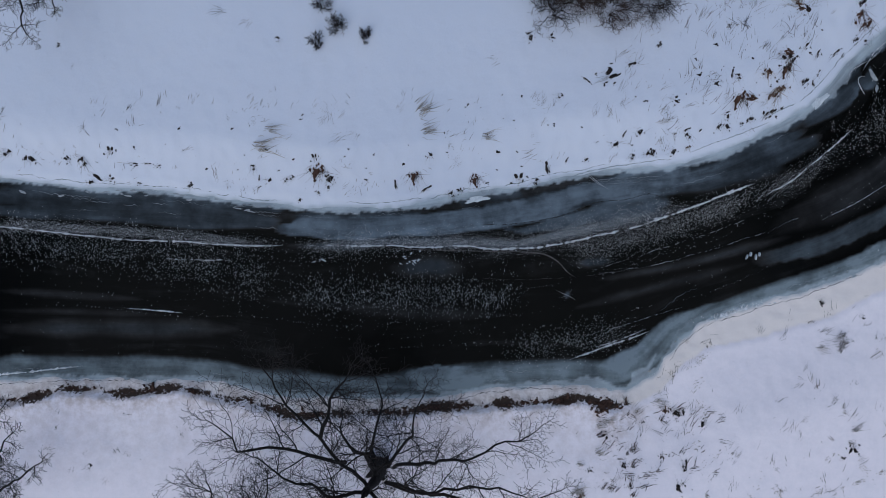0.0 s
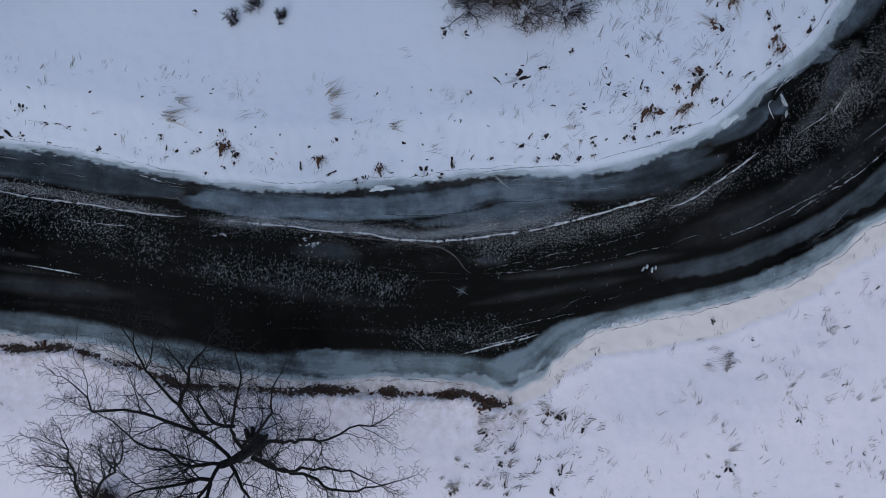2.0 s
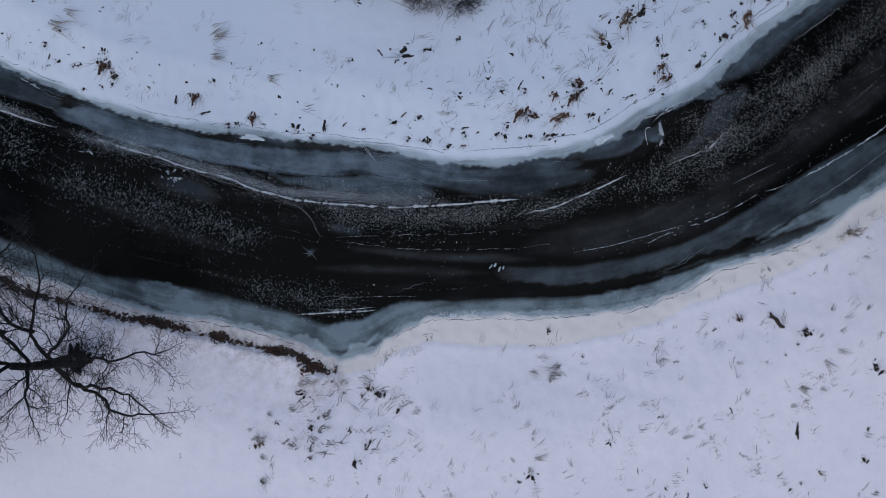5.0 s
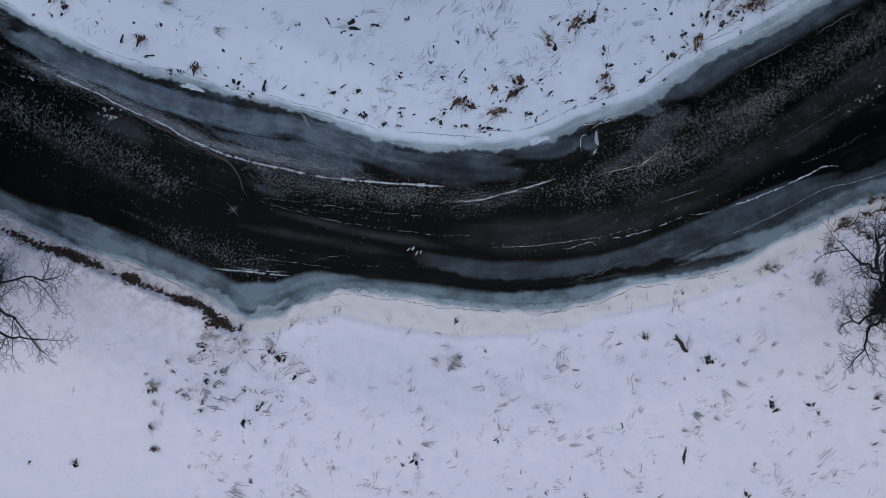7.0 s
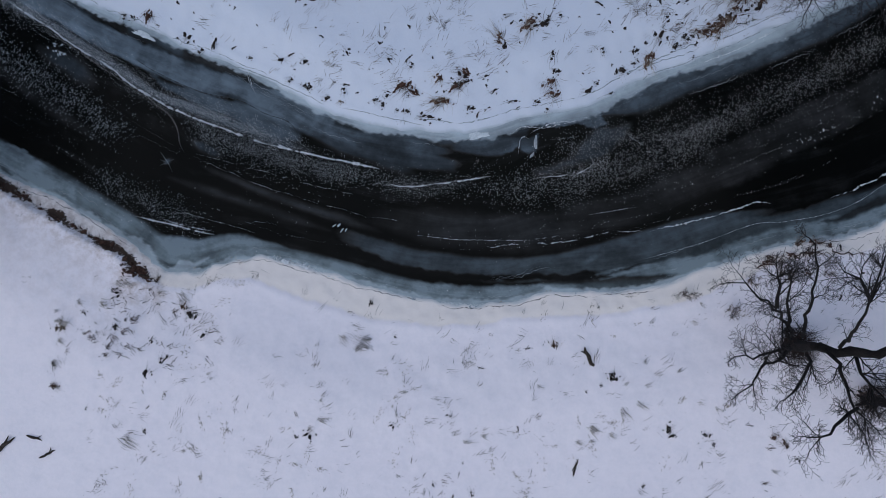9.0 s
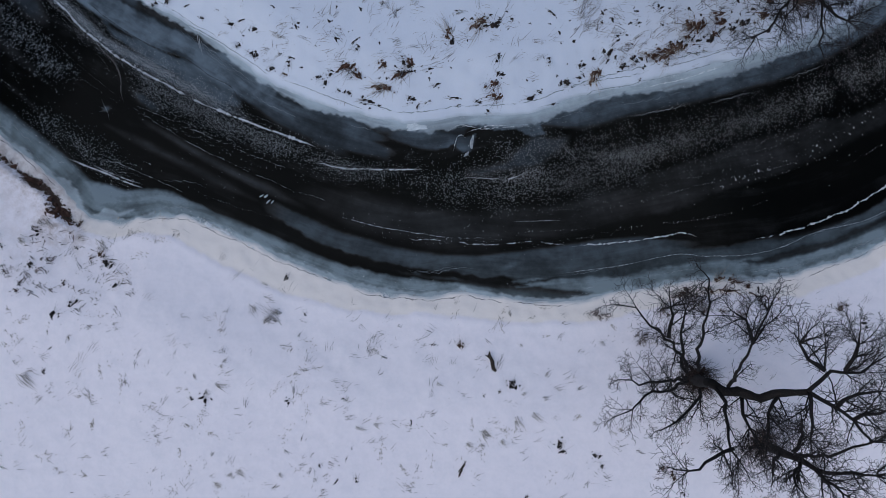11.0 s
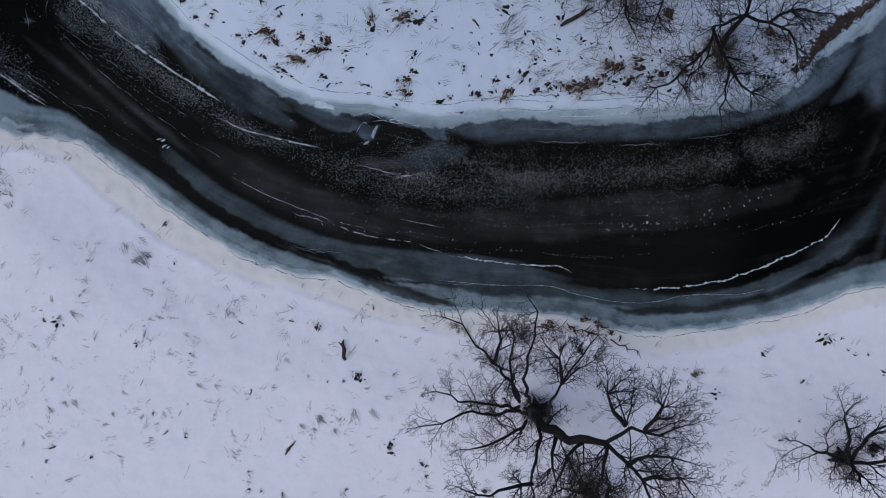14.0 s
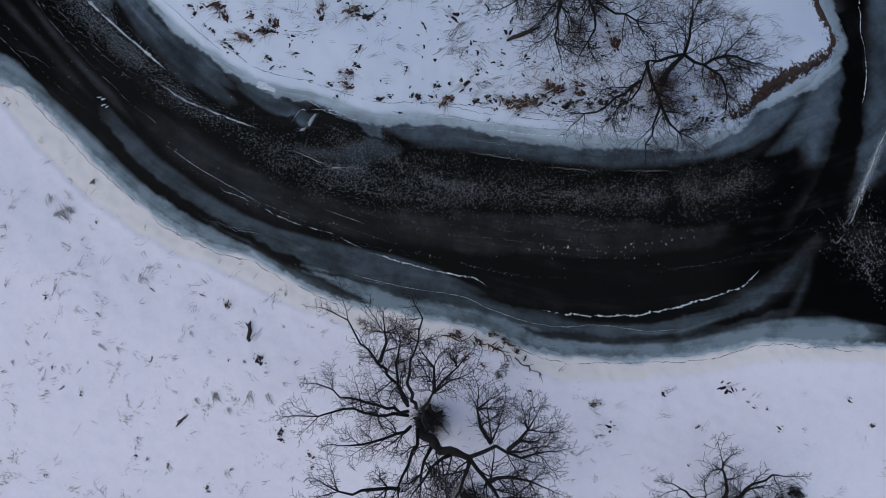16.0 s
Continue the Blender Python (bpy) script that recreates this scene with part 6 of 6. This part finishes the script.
weeds([("r", 28.8, 20.1, 0.93), ("r", 29.0, 20.7, 0.81), ("r", 29.1, 22.1, 1.12), ("d", 30.1, 22.2, 0.62), ("r", 30.1, 23.2, 0.93), ("d", 30.4, 21.5, 0.43), ("d", 31.1, 24.2, 0.68), ("r", 31.8, 25.2, 0.93), ("t", 25.8, 20.1, 1.36), ("d", 24.4, 15.8, 0.50), ("t", 24.1, 15.6, 0.93), ("t", 24.5, 18.2, 0.93), ("d", 23.0, 17.5, 0.62), ("d", 23.4, 19.1, 0.62), ("d", 25.6, 21.5, 0.74), ("t", 27.9, 22.1, 1.36)])
weeds([("d", 26.2, 14.2, 0.31), ("t", 28.4, 21.3, 1.24), ("d", 32.1, 24.1, 0.50), ("t", 24.3, 14.6, 0.93), ("t", 23.0, 14.6, 1.24), ("t", 17.7, 8.0, 0.93), ("t", 17.8, 10.9, 1.24), ("t", 19.8, 11.6, 1.24), ("d", 18.9, 7.7, 0.37), ("d", 16.8, 7.8, 0.31), ("t", 13.7, 7.8, 1.12), ("t", 26.7, 20.4, 1.24), ("d", 29.4, 21.2, 0.56), ("d", 29.7, 21.8, 0.50), ("r", 28.3, 19.5, 0.56), ("r", 28.9, 19.6, 0.50)])
weeds([("r", 38.7, 10.8, 0.74), ("r", 38.8, 11.2, 0.62), ("r", 39.7, 12.0, 0.74), ("r", 41.2, 13.5, 0.68), ("r", 40.2, 13.2, 0.56), ("t", 40.8, 13.3, 0.74), ("t", 41.8, 13.7, 0.74), ("t", 39.7, 12.7, 0.93), ("t", 42.8, 15.9, 0.62), ("t", 43.8, 17.6, 0.62)])
weeds([("r", 28.7, 19.7, 0.81), ("r", 29.2, 20.5, 0.87), ("r", 29.6, 21.1, 0.74), ("d", 30.0, 21.8, 0.62), ("d", 30.4, 22.6, 0.56), ("r", 29.4, 22.6, 0.93), ("r", 29.8, 23.4, 0.81), ("d", 31.0, 23.7, 0.56), ("d", 31.4, 24.4, 0.50), ("d", 32.2, 25.6, 0.56), ("d", 28.3, 19.1, 0.62), ("d", 27.8, 18.3, 0.62), ("r", 26.9, 17.0, 0.87), ("d", 26.4, 16.1, 0.68)])
weeds([("d", 26.0, 15.6, 0.50), ("d", 26.9, 18.4, 0.68), ("r", 31.4, 26.0, 0.93), ("r", 32.8, 27.2, 0.81), ("d", 34.6, 30.0, 0.62), ("d", 35.2, 30.3, 0.50), ("r", 32.9, 29.8, 0.93), ("d", 28.9, 20.9, 0.43), ("d", 29.2, 21.8, 0.50), ("t", 24.5, 18.6, 1.24), ("t", 26.3, 19.6, 1.24), ("t", 28.0, 21.8, 1.24), ("t", 29.6, 25.5, 1.24), ("d", 31.1, 24.9, 0.50), ("d", 32.7, 26.2, 0.43)])
weeds([("s", 21.1, -5.7, 0.74)])
weeds([("d", 21.2, -3.2, 0.37)])
weeds([("r", 7.5, -13.7, 0.8), ("r", 8.9, -16.6, 0.6), ("s", 7.4, -12.0, 0.7), ("s", 8.5, -11.5, 0.8), ("s", 8.5, -10.1, 0.8), ("d", 8.0, -12.3, 0.35), ("d", 9.9, -12.1, 0.5), ("d", 13.1, -9.4, 0.75), ("r", 12.4, -9.2, 0.55), ("d", 14.3, -9.9, 0.6), ("d", 13.3, -12.0, 0.75), ("d", 13.2, -12.4, 0.6), ("d", 13.0, -13.2, 0.75), ("d", 12.0, -11.6, 0.4), ("d", 10.3, -13.3, 0.4), ("d", 14.0, -14.7, 0.4)])
weeds([("d", 14.6, -16.0, 0.4), ("r", 5.3, -19.2, 0.45), ("d", 2.9, -20.2, 0.35), ("d", 11.1, -16.8, 0.45), ("r", 10.3, -8.7, 0.5), ("d", 8.9, -10.4, 0.6), ("s", 8.8, -9.8, 0.9), ("t", 15.9, -14.0, 0.9), ("t", 16.0, -13.2, 0.9), ("t", 16.0, -14.8, 0.9), ("t", 12.5, -15.8, 0.8), ("t", 13.9, -15.4, 0.9), ("t", 11.9, -12.4, 0.9), ("t", 12.3, -10.4, 1.0), ("t", 9.4, -13.4, 0.9), ("t", 16.4, -9.1, 0.8)])
weeds([("t", 14.4, -6.6, 0.7), ("t", 19.1, -5.1, 1.0), ("t", 17.8, -4.9, 0.9), ("t", 19.2, -10.0, 0.7), ("t", 8.8, -15.2, 1.0), ("t", 8.6, -15.9, 0.9), ("d", 8.2, -15.6, 0.3), ("s", 7.0, -13.3, 0.8), ("t", 11.3, -10.3, 0.8), ("t", 14.0, -9.0, 0.9), ("t", 15.2, -9.6, 0.7), ("s", 10.9, -9.2, 0.9), ("s", 12.1, -8.7, 0.8), ("d", 11.1, -9.8, 0.3), ("t", 10.3, -11.2, 0.8), ("t", 9.7, -12.8, 0.7)])
weeds([("s", 22.2, -10.1, 0.9), ("s", 21.8, -9.1, 0.4), ("s", 29.7, -6.8, 0.7), ("s", 30.3, -5.9, 0.7), ("s", 35.1, -2.3, 0.9), ("s", 35.9, -0.3, 1.1), ("s", 36.5, 0.2, 0.7), ("s", 26.6, -12.8, 0.6), ("s", 28.2, -11.5, 0.5), ("s", 36.2, -2.0, 0.6), ("d", 22.2, -11.1, 0.5), ("d", 21.9, -11.6, 0.4), ("d", 25.9, -8.1, 0.55), ("r", 31.2, 0.4, 0.65), ("d", 34.8, 0.6, 0.8), ("d", 34.4, -0.0, 0.3)])
weeds([("d", 31.8, -9.1, 0.65), ("d", 30.9, -9.7, 0.4), ("d", 38.8, -0.1, 0.7), ("d", 40.7, 0.8, 0.55), ("d", 41.3, 0.6, 0.4), ("d", 39.3, -3.4, 0.45), ("r", 37.5, -6.4, 0.45), ("d", 27.8, -15.4, 0.6), ("d", 28.2, -16.1, 0.3), ("d", 29.5, -13.9, 0.45), ("d", 29.7, -9.6, 0.35), ("d", 28.2, -6.0, 0.25), ("d", 31.9, -4.5, 0.4), ("d", 28.4, -2.8, 0.4), ("d", 30.0, -0.5, 0.4), ("d", 34.0, -0.7, 0.3)])
weeds([("d", 30.4, -7.8, 0.25), ("d", 23.5, -4.0, 0.4), ("s", 35.3, -2.2, 0.7), ("t", 27.6, -2.6, 0.9), ("t", 27.8, -3.3, 0.8), ("t", 25.8, -4.6, 0.9), ("t", 31.5, -0.6, 0.8), ("t", 30.8, -1.1, 0.8), ("t", 31.8, -2.7, 0.8), ("t", 19.6, -9.6, 0.7), ("t", 19.6, -10.4, 0.6), ("t", 29.5, 2.0, 0.7), ("t", 32.1, 2.3, 0.8), ("t", 37.8, 0.9, 0.6), ("t", 34.4, 5.5, 0.6), ("t", 25.1, -1.8, 0.5)])
weeds([("d", 36.2, -7.8, 0.35), ("d", 36.6, -7.2, 0.3)])
weeds([("s", x, y, 0.55) for x, y in [(34.9, -3.4), (35.1, -2.2), (39.5, 2.2), (40.0, 4.2), (37.1, 5.8), (40.2, 2.5), (42.4, 5.1), (31.5, -2.0), (35.6, 6.5), (38.5, 7.5), (7.0, -13.6), (7.7, -14.3), (8.1, -15.6), (8.9, -16.6), (22.1, -10.8), (27.8, -2.9)]])
weeds([("g", 22.2, -5.5, 0.9), ("g", 21.6, -6.0, 0.7), ("g", 22.7, -5.2, 0.8)])
weeds([("r", 28.8, 19.8, 0.8), ("r", 29.2, 20.4, 0.9), ("r", 29.3, 21.0, 0.8), ("r", 29.4, 21.6, 0.8), ("r", 29.6, 22.4, 0.8), ("r", 30.4, 22.7, 0.7), ("d", 27.7, 18.5, 0.7), ("d", 28.2, 18.9, 0.7), ("d", 28.8, 19.1, 0.6), ("d", 30.4, 22.4, 0.7), ("d", 30.6, 23.2, 0.7), ("d", 31.0, 23.7, 0.7), ("d", 31.3, 24.3, 0.7), ("d", 32.5, 24.9, 0.5), ("d", 32.7, 26.0, 0.5), ("d", 33.6, 26.9, 0.5)])
weeds([("d", 34.0, 27.9, 0.5), ("d", 34.6, 28.6, 0.5), ("d", 35.0, 29.1, 0.6), ("r", 35.3, 30.1, 0.6), ("d", 33.9, 28.4, 0.4), ("d", 31.9, 24.7, 0.4), ("d", 29.0, 18.5, 0.4), ("d", 29.6, 19.9, 0.4), ("d", 30.1, 21.1, 0.4), ("r", 29.1, 22.2, 0.6), ("d", 30.1, 24.6, 0.4), ("d", 23.8, 21.0, 0.5), ("d", 25.0, 21.9, 0.5), ("d", 26.9, 20.2, 0.4), ("d", 27.3, 21.6, 0.4), ("d", 26.6, 18.9, 0.4)])
weeds([("r", 45.6, 15.9, 0.6), ("d", 47.0, 16.1, 0.6), ("d", 48.1, 22.6, 0.8), ("d", 48.5, 23.0, 0.5), ("d", 49.5, 23.3, 0.45), ("d", 49.8, 23.5, 0.4), ("d", 47.0, 19.6, 0.6), ("t", 47.0, 19.8, 0.9), ("d", 49.2, 20.2, 0.6), ("s", 49.2, 20.5, 0.7), ("d", 51.3, 24.1, 0.5), ("d", 51.9, 28.2, 0.5), ("d", 43.4, 13.1, 0.5), ("r", 40.2, 10.7, 0.6), ("r", 40.9, 11.5, 0.6), ("d", 42.9, 11.2, 0.45)])
weeds([("d", 42.6, 11.1, 0.4), ("t", 47.9, 18.8, 1.0), ("t", 46.5, 17.1, 0.8), ("d", 48.7, 23.5, 0.35), ("d", 50.2, 24.0, 0.35), ("d", 53.5, 28.4, 0.4), ("t", 50.5, 26.3, 0.6), ("s", 45.7, 15.8, 0.7), ("d", 50.7, 18.8, 0.3), ("t", 50.5, 17.1, 0.6), ("d", 50.8, 17.2, 0.25)])
tagged(thin.made("thin_stalks", GREY), "few thin dry stalks standing out of snow", "grass", kind="stuff")
for o in spare:
    for q in (*o.children, o):
        bpy.data.objects.remove(q)

# ---- loose stalks and clods that nobody could count ----
fleck, pale = Build(), Build()


def scatter(x0, x1, y0, y1, count, lean, size, test, seed, into, thick=1.0):
    r = random.Random(seed)
    for _ in range(count):
        x, y = r.uniform(x0, x1), r.uniform(y0, y1)
        if noise.noise((x * 0.45, y * 0.45, 5.0)) < r.uniform(-0.25, 0.4) or not test(x, y):
            continue
        z = ground_height(x, y)
        if z < 0.15:
            continue
        turn, loose = lean + r.gauss(0, 35), r.uniform(0.05, 0.2)
        for _ in range(r.choice((1, 2, 3, 5, 8, 12))):
            a = radians(turn + r.gauss(0, 11))
            s = size * r.choice((0.25, 0.4, 0.7, 1, 1.4, 2.0))
            foot = Vector((x + r.gauss(0, loose), y + r.gauss(0, loose), z - 0.02))
            into.spike(foot, foot + Vector((math.cos(a) * s, math.sin(a) * s, s * 0.2)), thick * r.uniform(0.004, 0.0125), (r.gauss(0, 0.04), r.gauss(0, 0.04), 0.02))


scatter(12, 56, -22, 16, 2800, 70, 0.3, lambda x, y: y < x * 0.75 - 14 + 3, 91, pale)
scatter(8.5, 17, -17, -9, 420, 35, 0.30, lambda x, y: x - 9 < (y + 17), 92, fleck, 1.9)
scatter(-24, 24, 2, 8, 750, 65, 0.24, lambda x, y: True, 93, pale)
scatter(12, 34, 6, 34, 1900, 75, 0.36, lambda x, y: y > x * 0.9 - 6, 94, fleck)
scatter(9, 34, 5, 34, 2400, 75, 0.42, lambda x, y: y > x * 0.9 - 6, 99, pale)
scatter(12, 56, -22, 16, 700, 60, 0.22, lambda x, y: y < x * 0.75 - 12, 97, fleck, 1.6)
scatter(25, 36, 18, 33, 900, 75, 0.30, lambda x, y: y > x * 0.9 - 7, 101, fleck)
scatter(25, 36, 18, 33, 700, 75, 0.34, lambda x, y: y > x * 0.9 - 7, 102, pale)
scatter(-22, 12, -16, -9, 160, 60, 0.2, lambda x, y: True, 95, pale)
scatter(40, 58, 10, 34, 160, 80, 0.25, lambda x, y: True, 96, pale)
for _ in range(520):
    x, y = rng.uniform(8, 33), rng.uniform(6, 34)
    if ground_height(x, y) > 0.3 and y > x * 0.9 - 7 and noise.noise((x * 0.3, y * 0.3, 2.0)) > -0.1:
        for _ in range(rng.choice((1, 2, 4, 6))):
            a, s = radians(70 + rng.gauss(0, 30)), rng.uniform(0.3, 0.95)
            foot = Vector((x + rng.gauss(0, 0.12), y + rng.gauss(0, 0.12), ground_height(x, y) - 0.02))
            fleck.spike(foot, foot + Vector((math.cos(a) * s, math.sin(a) * s, s * 0.25)), 0.006, (rng.gauss(0, 0.06), rng.gauss(0, 0.06), 0.03))
dark, r = Build(), random.Random(77)
inland = smooth_line([q for q in north if -26 < q[0] < 34 and q[1] < 30], 0.3)
for k in range(520):
    q = inland[r.randrange(int(len(inland) * 0.12), len(inland))]
    busy = rise(q[0] - 10, 10)
    x, y = q[0] - (0.15 + 0.6 * busy) * r.uniform(0.5, 5.0), q[1] + r.uniform(0.5, 5.0)
    if r.random() > 0.35 + 0.65 * busy or noise.noise((x * 0.5, y * 0.5, 6.0)) < r.uniform(-0.3, 0.3) or ground_height(x, y) < 0.3:
        continue
    dark.comma((x, y, ground_height(x, y)), r.uniform(0, 6.28), r.choice((0.03, 0.045, 0.06, 0.085)), k, r.choice((2, 3, 4)))
tagged(dark.made("dark_grass_roots", SOIL), "small dark grass roots showing through the snow", "grass", kind="stuff")
mats, r = Build(), random.Random(98)
for _ in range(640):
    x, y = r.uniform(10, 56), r.uniform(-22, 16)
    if y > x * 0.75 - 12.5 or noise.noise((x * 0.25, y * 0.25, 8.0)) < 0.02:
        continue
    turn, wide = r.uniform(0, 6.28), r.uniform(0.08, 0.22)
    for _ in range(r.randrange(8, 26)):
        u, w, a, s = r.gauss(0, 1.8 * wide), r.gauss(0, 0.6 * wide), turn + r.gauss(0, 0.7), r.uniform(0.05, 0.2)
        foot = Vector((x + u * math.cos(turn) - w * math.sin(turn), y + u * math.sin(turn) + w * math.cos(turn), ground_height(x, y)))
        mats.spike(foot, foot + Vector((math.cos(a) * s, math.sin(a) * s, 0.03)), r.uniform(0.006, 0.02))
tagged(mats.made("flattened_grass", TAN), "tan flattened grass showing through thin snow", "grass", kind="stuff")
tagged(pale.made("pale_stalks", GREY), "grey frosted grass stalks strewn over the snow", "grass", kind="stuff")
tagged(fleck.made("grass_stalks", RUST), "thin dry grass stalks strewn over the snow", "grass", kind="stuff")

clods, sods = Build(), Build()
r = random.Random(5)
for _ in range(60):
    x, y = r.gauss(9.0, 0.42), r.gauss(-8.95, 0.17)
    clods.comma((x, y, ground_height(x, y)), r.uniform(0, 6.28), r.choice((0.05, 0.08, 0.13)), r.random(), 3)
edges = [(bank_top, lambda q: -27 < q[0] < 10.3 and q[1] < 0, 1.7, 0.0), (north, lambda q: q[0] > 33 and 30.5 < q[1] < 37.3, 1.7, 0.45)]
for line, test, rate, inset in edges:
    fine_line = smooth_line(line[::2], 0.25)
    for a, c in zip(fine_line[:-1], fine_line[1:]):
        if not test(a) or noise.noise((a[0] * 0.45, a[1] * 0.45, 1.0)) < -0.22:
            continue
        much = rate * (0.55 + 1.1 * rise(noise.noise((a[0] * 0.7, a[1] * 0.7, 4.0)), 0.3))
        for _ in range(int(much) + (r.random() < much % 1)):
            d = (c - a) / (np.linalg.norm(c - a) + 1e-9)
            q = a + (c - a) * r.random() + np.array([-d[1], d[0]]) * (r.gauss(0, 0.08) + inset)
            z = ground_height(*q)
            clods.comma((*q, z), r.uniform(0, 6.28), r.choice((0.04, 0.05, 0.07, 0.09, 0.14)), r.random(), 3)
            if r.random() < 0.7:
                for _ in range(5):
                    sods.spike((q[0], q[1], z + 0.05), (q[0] + r.gauss(0, 0.18), q[1] + r.gauss(0.06, 0.18), z + r.uniform(0.05, 0.3)), 0.012)
tagged(clods.made("bank_clods", RUSTY_SOIL), "dark clods of earth along the eroded bank edge", "earth", kind="stuff")
tagged(sods.made("bank_grass", RUST), "rust-brown grass hanging over the eroded bank", "grass", kind="stuff")
